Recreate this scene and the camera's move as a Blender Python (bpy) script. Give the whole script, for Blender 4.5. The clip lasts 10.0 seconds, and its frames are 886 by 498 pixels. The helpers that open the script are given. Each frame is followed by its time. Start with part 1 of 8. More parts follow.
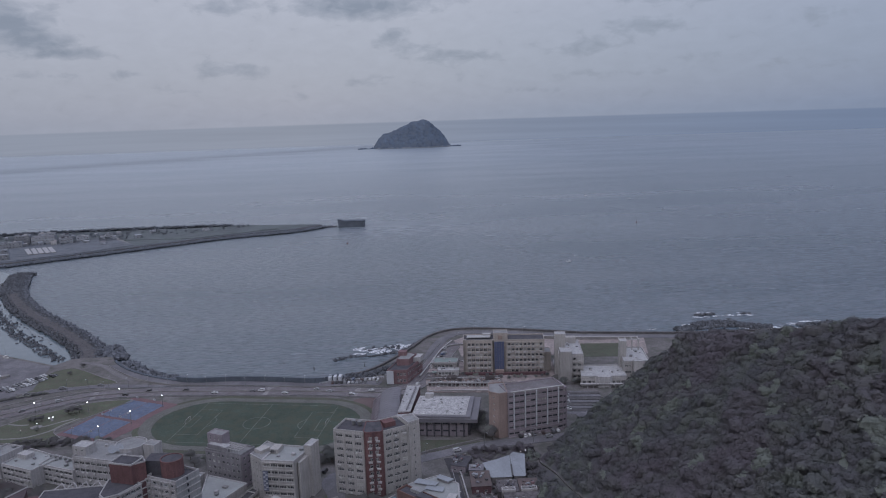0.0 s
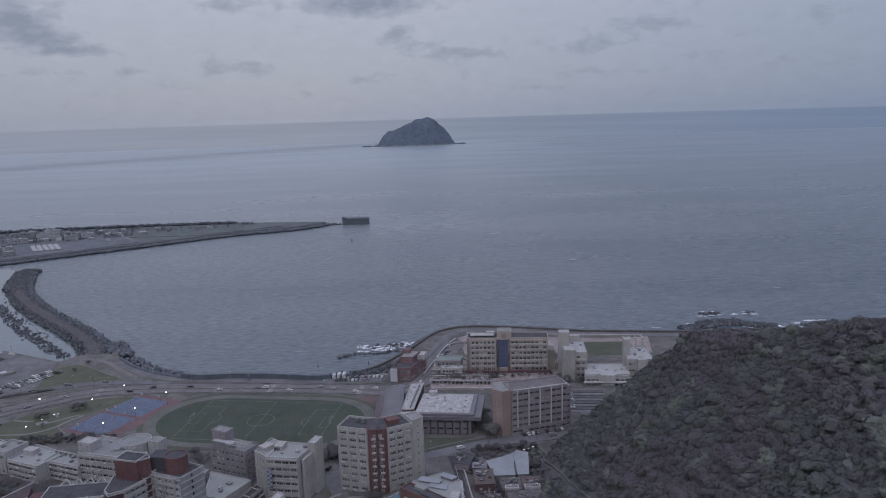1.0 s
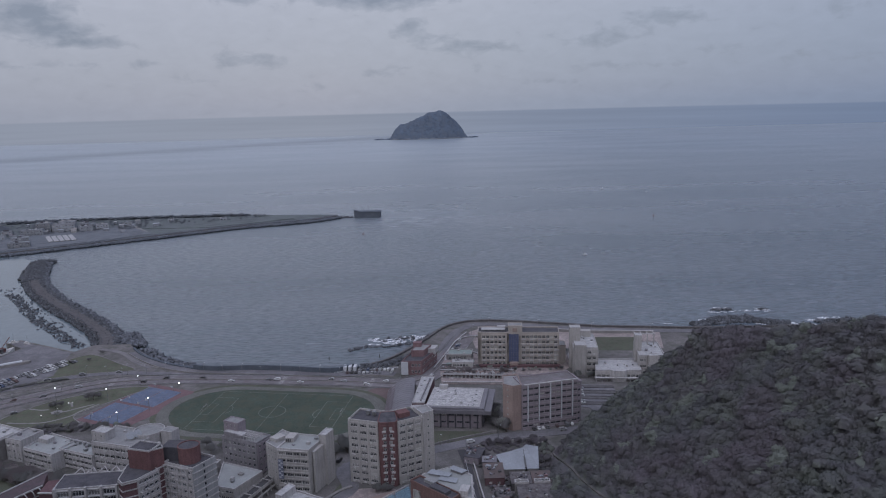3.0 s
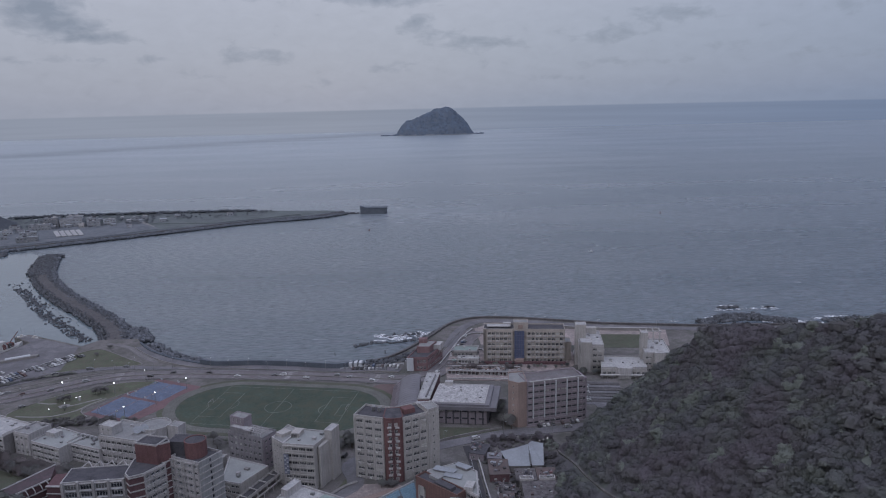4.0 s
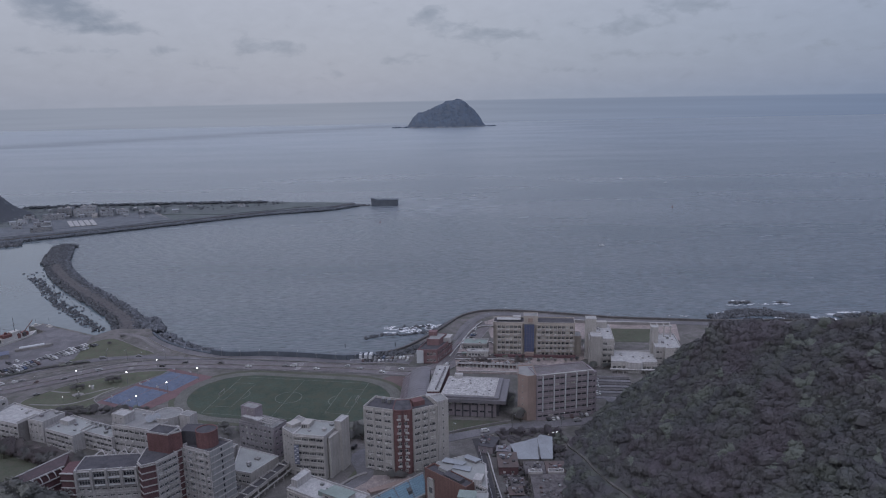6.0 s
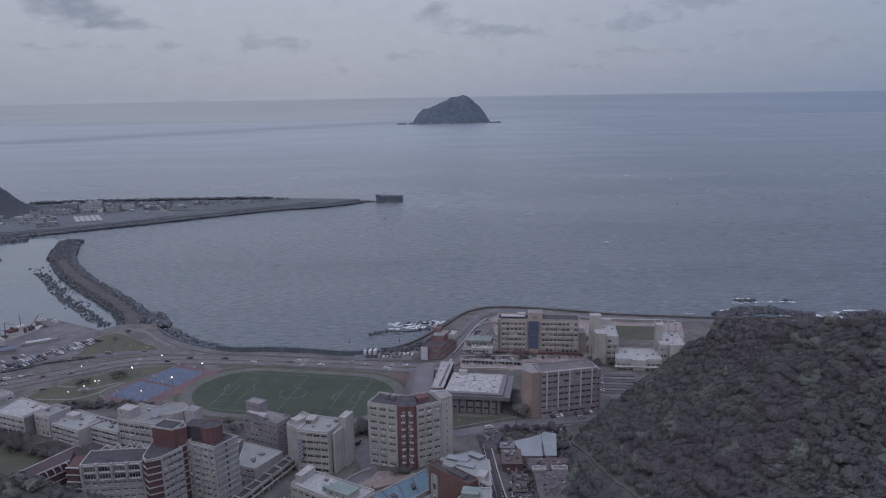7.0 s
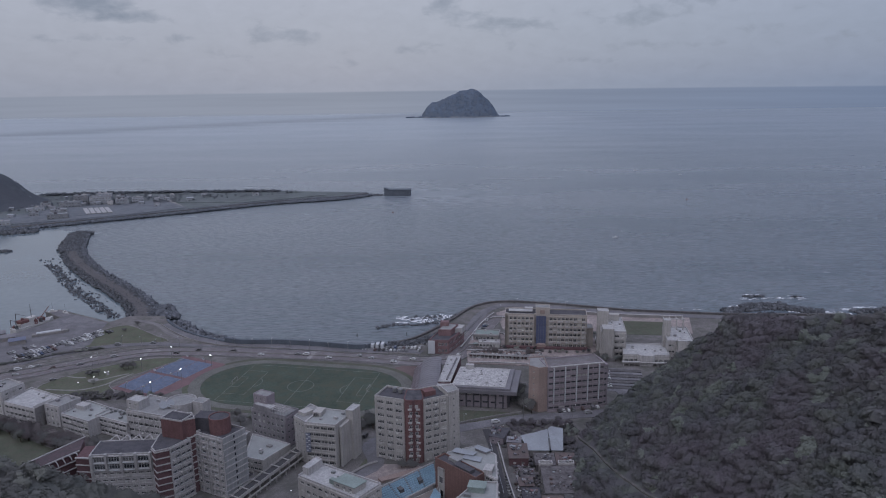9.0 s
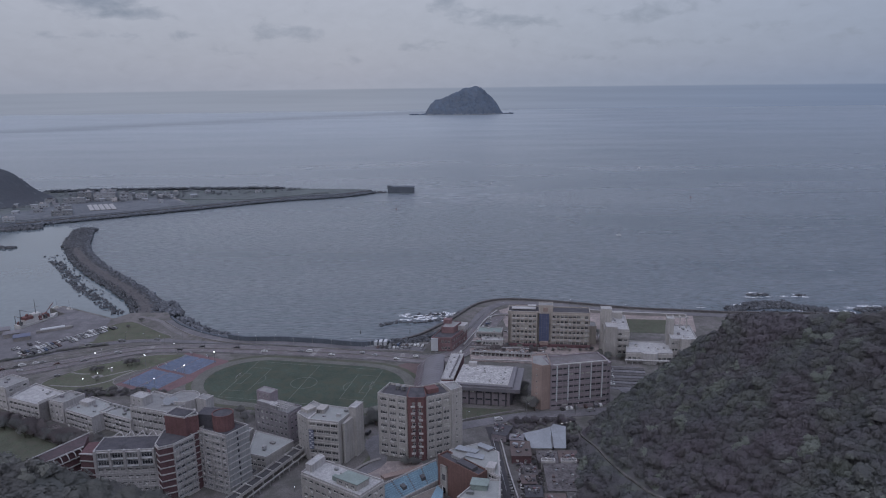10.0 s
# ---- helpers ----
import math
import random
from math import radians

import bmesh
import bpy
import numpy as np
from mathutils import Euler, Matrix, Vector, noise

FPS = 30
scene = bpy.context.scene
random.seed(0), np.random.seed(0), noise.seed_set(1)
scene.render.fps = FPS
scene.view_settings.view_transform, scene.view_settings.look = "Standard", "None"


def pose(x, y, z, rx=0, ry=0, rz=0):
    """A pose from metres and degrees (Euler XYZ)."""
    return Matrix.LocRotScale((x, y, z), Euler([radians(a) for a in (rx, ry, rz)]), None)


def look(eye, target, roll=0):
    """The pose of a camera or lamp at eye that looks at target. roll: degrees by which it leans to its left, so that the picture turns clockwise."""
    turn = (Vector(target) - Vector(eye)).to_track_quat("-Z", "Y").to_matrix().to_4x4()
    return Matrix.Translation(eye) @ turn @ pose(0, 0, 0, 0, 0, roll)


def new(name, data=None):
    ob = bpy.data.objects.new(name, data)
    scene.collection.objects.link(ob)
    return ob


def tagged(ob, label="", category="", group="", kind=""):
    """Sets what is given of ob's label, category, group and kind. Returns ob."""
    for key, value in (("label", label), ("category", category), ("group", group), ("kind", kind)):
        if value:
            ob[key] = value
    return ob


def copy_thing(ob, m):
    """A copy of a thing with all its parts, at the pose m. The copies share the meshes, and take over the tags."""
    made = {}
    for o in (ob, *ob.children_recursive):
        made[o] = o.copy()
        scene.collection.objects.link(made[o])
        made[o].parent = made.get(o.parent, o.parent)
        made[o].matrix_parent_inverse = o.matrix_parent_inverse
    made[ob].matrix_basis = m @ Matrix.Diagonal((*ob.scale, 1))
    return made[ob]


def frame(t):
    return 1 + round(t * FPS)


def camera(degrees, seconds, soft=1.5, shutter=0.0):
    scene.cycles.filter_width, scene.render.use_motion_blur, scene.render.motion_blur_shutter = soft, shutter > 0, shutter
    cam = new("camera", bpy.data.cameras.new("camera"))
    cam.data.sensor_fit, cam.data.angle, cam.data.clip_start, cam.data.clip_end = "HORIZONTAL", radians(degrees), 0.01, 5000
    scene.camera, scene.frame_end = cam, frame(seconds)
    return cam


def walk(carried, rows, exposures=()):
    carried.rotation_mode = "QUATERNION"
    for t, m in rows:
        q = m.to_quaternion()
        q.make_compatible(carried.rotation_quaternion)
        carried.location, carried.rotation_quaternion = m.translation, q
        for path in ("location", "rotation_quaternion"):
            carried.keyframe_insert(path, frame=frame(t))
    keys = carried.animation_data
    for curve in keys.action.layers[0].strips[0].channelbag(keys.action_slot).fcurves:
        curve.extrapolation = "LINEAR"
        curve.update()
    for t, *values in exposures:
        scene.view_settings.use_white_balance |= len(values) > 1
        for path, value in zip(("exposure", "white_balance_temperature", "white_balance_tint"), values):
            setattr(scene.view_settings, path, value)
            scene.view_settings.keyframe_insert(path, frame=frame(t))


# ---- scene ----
from math import atan2, cos, hypot, pi, sin

cam = camera(65.0, 10.0, soft=1.1)
PATH = [
    (0.0, pose(0.36, 6.47, 188.54, 79.096, 1.773, -4.369)),
    (0.5, pose(0.32, 6.42, 188.63, 79.017, 1.734, -4.217)),
    (1.0, pose(0.28, 6.37, 188.71, 78.921, 1.683, -4.020)),
    (1.5, pose(0.24, 6.33, 188.79, 78.810, 1.624, -3.791)),
    (2.0, pose(0.20, 6.29, 188.87, 78.688, 1.560, -3.542)),
    (2.5, pose(0.17, 6.25, 188.95, 78.555, 1.495, -3.281)),
    (3.0, pose(0.13, 6.22, 189.03, 78.416, 1.428, -3.016)),
    (3.5, pose(0.11, 6.20, 189.10, 78.271, 1.362, -2.753)),
    (4.0, pose(0.08, 6.17, 189.17, 78.122, 1.297, -2.494)),
    (4.5, pose(0.06, 6.15, 189.24, 77.971, 1.234, -2.244)),
    (5.0, pose(0.04, 6.14, 189.31, 77.821, 1.173, -2.003)),
    (5.5, pose(0.03, 6.13, 189.37, 77.671, 1.113, -1.772)),
    (6.0, pose(0.02, 6.12, 189.43, 77.523, 1.055, -1.552)),
    (6.5, pose(0.01, 6.12, 189.49, 77.379, 0.999, -1.342)),
    (7.0, pose(-0.00, 6.12, 189.55, 77.238, 0.944, -1.143)),
    (7.5, pose(-0.00, 6.13, 189.61, 77.103, 0.890, -0.952)),
    (8.0, pose(-0.00, 6.14, 189.66, 76.973, 0.838, -0.770)),
    (8.5, pose(-0.00, 6.15, 189.72, 76.849, 0.788, -0.596)),
    (9.0, pose(0.01, 6.17, 189.77, 76.732, 0.742, -0.431)),
    (9.5, pose(0.02, 6.19, 189.81, 76.622, 0.702, -0.277)),
    (10.0, pose(0.03, 6.22, 189.86, 76.519, 0.669, -0.135)),
]
walk(cam, PATH, [(0.0, 0.0), (10.0, 0.0)])

# ------------------------------------------------------------------ sky and light
G = 4.6          # level of the campus ground over the sea
DEPTH = 0.919    # true length of a metre of the plan along y


def node(tree, kind, **values):
    n = tree.nodes.new(kind)
    for key, value in values.items():
        if key in n.inputs:
            n.inputs[key].default_value = value
    return n


def math_node(tree, op, a, b=None, clamp=False):
    n = tree.nodes.new("ShaderNodeMath")
    n.operation, n.use_clamp = op, clamp
    for i, v in enumerate((a, b)):
        if v is None:
            continue
        if isinstance(v, (int, float)):
            n.inputs[i].default_value = v
        else:
            tree.links.new(v, n.inputs[i])
    return n.outputs[0]


def mix_node(tree, fac, a, b, blend="MIX"):
    n = tree.nodes.new("ShaderNodeMix")
    n.data_type, n.blend_type = "RGBA", blend
    for i, v in ((0, fac), (6, a), (7, b)):
        if isinstance(v, (int, float)):
            n.inputs[i].default_value = v
        elif isinstance(v, tuple):
            n.inputs[i].default_value = (*v, 1)
        else:
            tree.links.new(v, n.inputs[i])
    return n.outputs[2]


def ramp_node(tree, fac, stops):
    n = tree.nodes.new("ShaderNodeValToRGB")
    while len(n.color_ramp.elements) < len(stops):
        n.color_ramp.elements.new(0.5)
    for e, (p, c) in zip(n.color_ramp.elements, stops):
        e.position, e.color = p, (*c, 1) if isinstance(c, tuple) else (c, c, c, 1)
    tree.links.new(fac, n.inputs[0])
    return n.outputs[0]


# banks of cloud: bearing and height in degrees, half width and half height in degrees, weight
CLOUDS = [
    (-26.8, 7.5, 1.8, 1.02, 0.70), (-26.2, 6.9, 2.1, 1.21, 0.95), (-25.1, 5.8, 2.2, 0.74, 0.90), (-23.7, 5.1, 2.6, 0.42, 0.75), (-21.6, 9.5, 4, 0.65, 0.40),
    (-12.1, 8.5, 2.2, 0.65, 0.50), (-11.9, 3.9, 2.6, 0.51, 0.52), (-7, 9.9, 4, 0.65, 0.50), (-1.9, 8.5, 5, 0.79, 0.90), (0.3, 9.3, 4.9, 0.84, 0.70),
    (0.6, 6.1, 1.5, 0.74, 0.52), (2.3, 5.2, 1.8, 0.47, 0.50), (3.4, 8.7, 1.8, 0.42, 0.40), (5.3, 4.6, 2.9, 0.51, 0.60), (11.8, 9.7, 4, 0.65, 0.50),
    (15.5, 4.9, 2.3, 0.56, 0.60), (17, 5.4, 1.1, 0.47, 0.45), (19.9, 6.2, 2.7, 0.56, 0.62), (20.9, 6.7, 1.3, 0.37, 0.40), (24.2, 8.4, 5.3, 0.74, 0.50),
    (32.1, 6, 1.1, 0.61, 0.45),
]
wisp = random.Random(14)
CLOUDS += [(b + wisp.uniform(-1.2, 1.2), wisp.uniform(1.6, 4.2), wisp.uniform(1.2, 2.8), wisp.uniform(0.23, 0.36), wisp.uniform(0.22, 0.38)) for b in range(-27, 34, 4)]


def make_sky():
    world = bpy.data.worlds.new("sky")
    scene.world, world.use_nodes = world, True
    t = world.node_tree
    t.nodes.clear()
    way = t.nodes.new("ShaderNodeTexCoord").outputs["Generated"]
    sep = t.nodes.new("ShaderNodeSeparateXYZ")
    t.links.new(way, sep.inputs[0])
    bearing = math_node(t, "MULTIPLY", math_node(t, "ARCTAN2", sep.outputs[0], sep.outputs[1]), 180 / pi)
    height = math_node(t, "MULTIPLY", math_node(t, "ARCSINE", sep.outputs[2]), 180 / pi)
    # clear dusk air
    air = t.nodes.new("ShaderNodeTexSky")
    air.sky_type, air.sun_disc = "NISHITA", False
    air.sun_elevation, air.sun_rotation = radians(6), radians(205)
    air_light = mix_node(t, 1.0, air.outputs[0], (0.10, 0.10, 0.10), "MULTIPLY")
    # overcast veil, warmer towards the west, bluer towards the east
    west = math_node(t, "ADD", math_node(t, "MULTIPLY", bearing, -1 / 70), 0.5, True)
    low = ramp_node(t, west, [(0.0, (0.205, 0.252, 0.374)), (0.35, (0.268, 0.304, 0.410)), (0.6, (0.320, 0.340, 0.433)), (1.0, (0.290, 0.315, 0.408))])
    high = ramp_node(t, west, [(0.0, (0.308, 0.343, 0.471)), (0.45, (0.395, 0.414, 0.519)), (1.0, (0.410, 0.426, 0.528))])
    lift = math_node(t, "MULTIPLY", height, 1 / 9.0, True)
    veil = mix_node(t, lift, low, high)
    # cloud banks
    stretch = t.nodes.new("ShaderNodeCombineXYZ")
    t.links.new(math_node(t, "MULTIPLY", bearing, 0.62), stretch.inputs[0])
    t.links.new(math_node(t, "MULTIPLY", height, 1.25), stretch.inputs[1])
    rough = node(t, "ShaderNodeTexNoise", Scale=1.0, Detail=7.0, Roughness=0.56, Distortion=0.35)
    t.links.new(stretch.outputs[0], rough.inputs["Vector"])
    cover = None
    for b, h, wb, wh, amount in CLOUDS:
        u = math_node(t, "MULTIPLY", math_node(t, "SUBTRACT", bearing, b), 1 / wb)
        v = math_node(t, "MULTIPLY", math_node(t, "SUBTRACT", height, h), 1 / wh)
        r = math_node(t, "ADD", math_node(t, "MULTIPLY", u, u), math_node(t, "MULTIPLY", v, v))
        one = math_node(t, "MULTIPLY", math_node(t, "EXPONENT", math_node(t, "MULTIPLY", r, -0.7)), amount)
        cover = one if cover is None else math_node(t, "MAXIMUM", cover, one)
    body = math_node(t, "ADD", cover, math_node(t, "MULTIPLY", math_node(t, "SUBTRACT", rough.outputs[0], 0.52), 1.15))
    dense = ramp_node(t, body, [(0.16, 0.0), (0.42, 0.42), (0.85, 1.0)])
    veil = mix_node(t, math_node(t, "MULTIPLY", dense, 0.9), veil, (0.208, 0.240, 0.330))
    fine = ramp_node(t, rough.outputs[0], [(0.30, 1.045), (0.70, 0.985)])
    veil = mix_node(t, 1.0, veil, fine, "MULTIPLY")
    veil = mix_node(t, 1.0, veil, (1.008, 1.025, 1.0), "MULTIPLY")
    # an overcast sky is brighter towards the zenith
    zenith = math_node(t, "ADD", math_node(t, "MULTIPLY", math_node(t, "MULTIPLY", math_node(t, "SUBTRACT", height, 12.0), 1 / 45.0, True), 0.7), 1.0)
    veil = mix_node(t, 1.0, veil, zenith, "MULTIPLY")
    veil = mix_node(t, math_node(t, "MULTIPLY", math_node(t, "SUBTRACT", height, 14.0), 1 / 40.0, True), veil, mix_node(t, 1.0, veil, (0.995, 0.99, 1.075), "MULTIPLY"))
    sky = mix_node(t, 1.0, veil, mix_node(t, 0.92, air_light, (0, 0, 0)), "ADD")
    # the open sea past the sheet of water, down from the horizon
    sea = ramp_node(t, west, [(0.0, (0.170, 0.220, 0.330)), (0.35, (0.216, 0.257, 0.350)), (0.6, (0.278, 0.310, 0.388)), (1.0, (0.268, 0.301, 0.380))])
    band = node(t, "ShaderNodeTexNoise", Scale=1.0, Detail=3.0)
    stripe = t.nodes.new("ShaderNodeCombineXYZ")
    t.links.new(math_node(t, "MULTIPLY", bearing, 0.05), stripe.inputs[0])
    t.links.new(math_node(t, "MULTIPLY", height, 2.2), stripe.inputs[1])
    t.links.new(stripe.outputs[0], band.inputs["Vector"])
    sea = mix_node(t, 1.0, sea, ramp_node(t, band.outputs[0], [(0.3, 0.94), (0.7, 1.05)]), "MULTIPLY")
    edge = math_node(t, "MULTIPLY", math_node(t, "ADD", height, 0.50), 1 / 0.12, True)
    out = mix_node(t, edge, sea, sky)
    back = t.nodes.new("ShaderNodeBackground")
    t.links.new(out, back.inputs[0])
    t.links.new(back.outputs[0], t.nodes.new("ShaderNodeOutputWorld").inputs[0])


make_sky()
sun = new("sun", bpy.data.lights.new("sun", "SUN"))
# broad afterglow from behind the camera
sun.data.energy, sun.data.angle, sun.data.color = 1.4, radians(130), (1.0, 0.945, 0.995)
sun.matrix_world = look((-150, -760, 640), (0, 400, 0))
# ------------------------------------------------------------------ materials
def surface(name, colour, rough=0.85, vary=0.22, scale=0.12, grain=1.6, bump=0.25, metal=0.0, spread=0.0, tint=None, streak=0.0, deep=0.05, island=0.0):
    """A worn surface: two scales of stain and grain in the colour, fine relief, and spread from object to object."""
    m = bpy.data.materials.new(name)
    m.use_nodes = True
    t = m.node_tree
    shader = t.nodes["Principled BSDF"]
    place = t.nodes.new("ShaderNodeNewGeometry").outputs["Position"]
    stain = node(t, "ShaderNodeTexNoise", Scale=scale, Detail=5.0, Roughness=0.6)
    fine = node(t, "ShaderNodeTexNoise", Scale=grain, Detail=4.0, Roughness=0.65)
    for n in (stain, fine):
        t.links.new(place, n.inputs["Vector"])
    a = ramp_node(t, stain.outputs[0], [(0.25, 1 - 1.3 * vary), (0.75, 1 + 1.3 * vary)])
    b = ramp_node(t, fine.outputs[0], [(0.30, 1 - 1.3 * vary), (0.70, 1 + 1.3 * vary)])
    c = mix_node(t, 1.0, mix_node(t, 1.0, colour, a, "MULTIPLY"), b, "MULTIPLY")
    if tint:
        patch = node(t, "ShaderNodeTexNoise", Scale=scale * 2.7, Detail=4.0, Roughness=0.6)
        t.links.new(place, patch.inputs["Vector"])
        c = mix_node(t, ramp_node(t, patch.outputs[0], [(0.42, 0.0), (0.66, 1.0)]), c, tint)
    if streak:
        long = node(t, "ShaderNodeTexNoise", Scale=1.0, Detail=3.0)
        mapping = node(t, "ShaderNodeMapping", Scale=(1.3, 1.3, 0.07))
        t.links.new(place, mapping.inputs["Vector"])
        t.links.new(mapping.outputs[0], long.inputs["Vector"])
        c = mix_node(t, 1.0, c, ramp_node(t, long.outputs[0], [(0.35, 1 - streak), (0.6, 1.0)]), "MULTIPLY")
    if spread:
        info = t.nodes.new("ShaderNodeObjectInfo").outputs["Random"]
        c = mix_node(t, 1.0, c, ramp_node(t, info, [(0.0, 1 - spread), (1.0, 1 + spread)]), "MULTIPLY")
    if island:
        each = t.nodes.new("ShaderNodeNewGeometry").outputs["Random Per Island"]
        c = mix_node(t, 1.0, c, ramp_node(t, each, [(0.0, 1 - island), (0.6, 1.0), (1.0, 1 + 1.6 * island)]), "MULTIPLY")
    t.links.new(c, shader.inputs["Base Color"])
    shader.inputs["Roughness"].default_value, shader.inputs["Metallic"].default_value = rough, metal
    shader.inputs["Specular IOR Level"].default_value = 0.5 if rough < 0.8 else 0.12
    if bump:
        relief = node(t, "ShaderNodeBump", Strength=bump, Distance=deep)
        t.links.new(fine.outputs[0], relief.inputs["Height"])
        t.links.new(relief.outputs[0], shader.inputs["Normal"])
    return m


def lamp_glow(name, colour, strength):
    m = bpy.data.materials.new(name)
    m.use_nodes = True
    s = m.node_tree.nodes["Principled BSDF"]
    s.inputs["Base Color"].default_value = (0.8, 0.8, 0.8, 1)
    s.inputs["Emission Color"].default_value, s.inputs["Emission Strength"].default_value = (*colour, 1), strength
    return m


def glass_material():
    """Window glass with drawn blinds behind some panes."""
    m = bpy.data.materials.new("window_glass")
    m.use_nodes = True
    t = m.node_tree
    s = t.nodes["Principled BSDF"]
    info = t.nodes.new("ShaderNodeObjectInfo").outputs["Random"]
    c = ramp_node(t, info, [(0.0, (0.024, 0.027, 0.033)), (0.5, (0.045, 0.05, 0.06)), (0.74, (0.085, 0.09, 0.10)), (0.9, (0.20, 0.20, 0.20)), (1.0, (0.40, 0.40, 0.38))])
    t.links.new(c, s.inputs["Base Color"])
    s.inputs["Roughness"].default_value = 0.12
    return m


def water_material():
    m = bpy.data.materials.new("sea_water")
    m.use_nodes = True
    t = m.node_tree
    s = t.nodes["Principled BSDF"]
    place = t.nodes.new("ShaderNodeNewGeometry").outputs["Position"]

    def waves(sx, sy, turn, detail, rough=0.55):
        mp = node(t, "ShaderNodeMapping", Rotation=(0, 0, radians(turn)), Scale=(sx, sy, 1))
        t.links.new(place, mp.inputs["Vector"])
        n = node(t, "ShaderNodeTexNoise", Scale=1.0, Detail=detail, Roughness=rough)
        t.links.new(mp.outputs[0], n.inputs["Vector"])
        return n.outputs[0]

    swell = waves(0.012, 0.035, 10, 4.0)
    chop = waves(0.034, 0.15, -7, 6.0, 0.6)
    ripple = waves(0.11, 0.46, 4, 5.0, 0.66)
    slick = waves(0.0016, 0.006, 8, 5.0, 0.6)
    # upwelling colour of the water and wind lanes
    # brighter towards the west: reflection of the paler sky there, put into the colour
    sep = t.nodes.new("ShaderNodeSeparateXYZ")
    t.links.new(place, sep.inputs[0])
    west_shine = math_node(t, "ADD", math_node(t, "MULTIPLY", math_node(t, "SUBTRACT", sep.outputs[0], math_node(t, "MULTIPLY", sep.outputs[1], 0.15)), -1 / 900.0), 0.46)
    west_shine = math_node(t, "ADD", west_shine, math_node(t, "MULTIPLY", math_node(t, "SUBTRACT", slick, 0.5), 0.8), True)
    deep = mix_node(t, west_shine, (0.060, 0.090, 0.116), (0.146, 0.181, 0.202))
    shoal = mix_node(t, west_shine, (0.078, 0.105, 0.135), (0.168, 0.196, 0.220))
    c = mix_node(t, ramp_node(t, slick, [(0.25, 0.0), (0.75, 1.0)]), deep, shoal)
    # light and dark sides of the waves put into the colour, besides the relief
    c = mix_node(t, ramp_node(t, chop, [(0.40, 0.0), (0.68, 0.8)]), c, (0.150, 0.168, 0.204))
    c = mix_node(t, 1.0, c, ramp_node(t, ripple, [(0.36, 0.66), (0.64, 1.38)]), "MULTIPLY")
    # a long rip line running out towards the islet
    off = math_node(t, "ADD", math_node(t, "MULTIPLY", sep.outputs[0], 0.649), math_node(t, "MULTIPLY", sep.outputs[1], -0.760))
    off = math_node(t, "ADD", math_node(t, "ADD", off, 3590.0), math_node(t, "MULTIPLY", math_node(t, "SUBTRACT", slick, 0.5), 500.0))
    rip = math_node(t, "EXPONENT", math_node(t, "MULTIPLY", math_node(t, "POWER", math_node(t, "MULTIPLY", off, 1 / 200.0), 2.0), -1.0))
    c = mix_node(t, math_node(t, "MULTIPLY", rip, 0.38), c, (0.030, 0.040, 0.058))
    t.links.new(math_node(t, "SUBTRACT", 0.5, math_node(t, "MULTIPLY", rip, 0.18)), s.inputs["Specular IOR Level"])
    s.inputs["IOR"].default_value = 1.33
    # rougher open water than the bay; outward brightening of the colour replaces sky reflection
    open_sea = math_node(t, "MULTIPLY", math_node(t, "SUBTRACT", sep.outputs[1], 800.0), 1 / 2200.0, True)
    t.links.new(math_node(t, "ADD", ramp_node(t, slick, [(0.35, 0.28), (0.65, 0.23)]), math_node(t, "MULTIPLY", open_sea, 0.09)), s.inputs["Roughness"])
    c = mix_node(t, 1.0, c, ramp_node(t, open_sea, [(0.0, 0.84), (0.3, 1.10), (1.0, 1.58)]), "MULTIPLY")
    c = mix_node(t, 1.0, c, (1.005, 1.0, 0.985), "MULTIPLY")
    # aerated water streaming round the end of the mole
    away = math_node(t, "POWER", math_node(t, "MULTIPLY", math_node(t, "SUBTRACT", sep.outputs[0], 20.0), 1 / 120.0), 2.0)
    away = math_node(t, "ADD", away, math_node(t, "POWER", math_node(t, "MULTIPLY", math_node(t, "SUBTRACT", sep.outputs[1], 1225.0), 1 / 95.0), 2.0))
    churn = math_node(t, "MULTIPLY", math_node(t, "EXPONENT", math_node(t, "MULTIPLY", away, -1.0)), ramp_node(t, chop, [(0.46, 0.0), (0.62, 0.75)]))
    c = mix_node(t, churn, c, (0.30, 0.33, 0.37))
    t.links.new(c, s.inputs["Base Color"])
    h = math_node(t, "ADD", math_node(t, "MULTIPLY", swell, 0.24), math_node(t, "ADD", math_node(t, "MULTIPLY", chop, 0.6), math_node(t, "MULTIPLY", ripple, 0.36)))
    relief = node(t, "ShaderNodeBump", Strength=0.75, Distance=1.8)
    t.links.new(h, relief.inputs["Height"])
    t.links.new(relief.outputs[0], s.inputs["Normal"])
    return m


def foam_material():
    """Broken white surf: torn into shreds with water showing between them."""
    m = bpy.data.materials.new("sea_foam")
    m.use_nodes = True
    t = m.node_tree
    s = t.nodes["Principled BSDF"]
    s.inputs["Base Color"].default_value, s.inputs["Roughness"].default_value = (0.72, 0.75, 0.79, 1), 0.9
    place = t.nodes.new("ShaderNodeNewGeometry").outputs["Position"]
    torn = node(t, "ShaderNodeTexNoise", Scale=0.42, Detail=6.0, Roughness=0.7, Distortion=1.2)
    t.links.new(place, torn.inputs["Vector"])
    clear_part = t.nodes.new("ShaderNodeBsdfTransparent")
    both = t.nodes.new("ShaderNodeMixShader")
    t.links.new(ramp_node(t, torn.outputs[0], [(0.44, 0.0), (0.60, 1.0)]), both.inputs[0])
    t.links.new(clear_part.outputs[0], both.inputs[1])
    t.links.new(s.outputs[0], both.inputs[2])
    t.links.new(both.outputs[0], t.nodes["Material Output"].inputs[0])
    return m


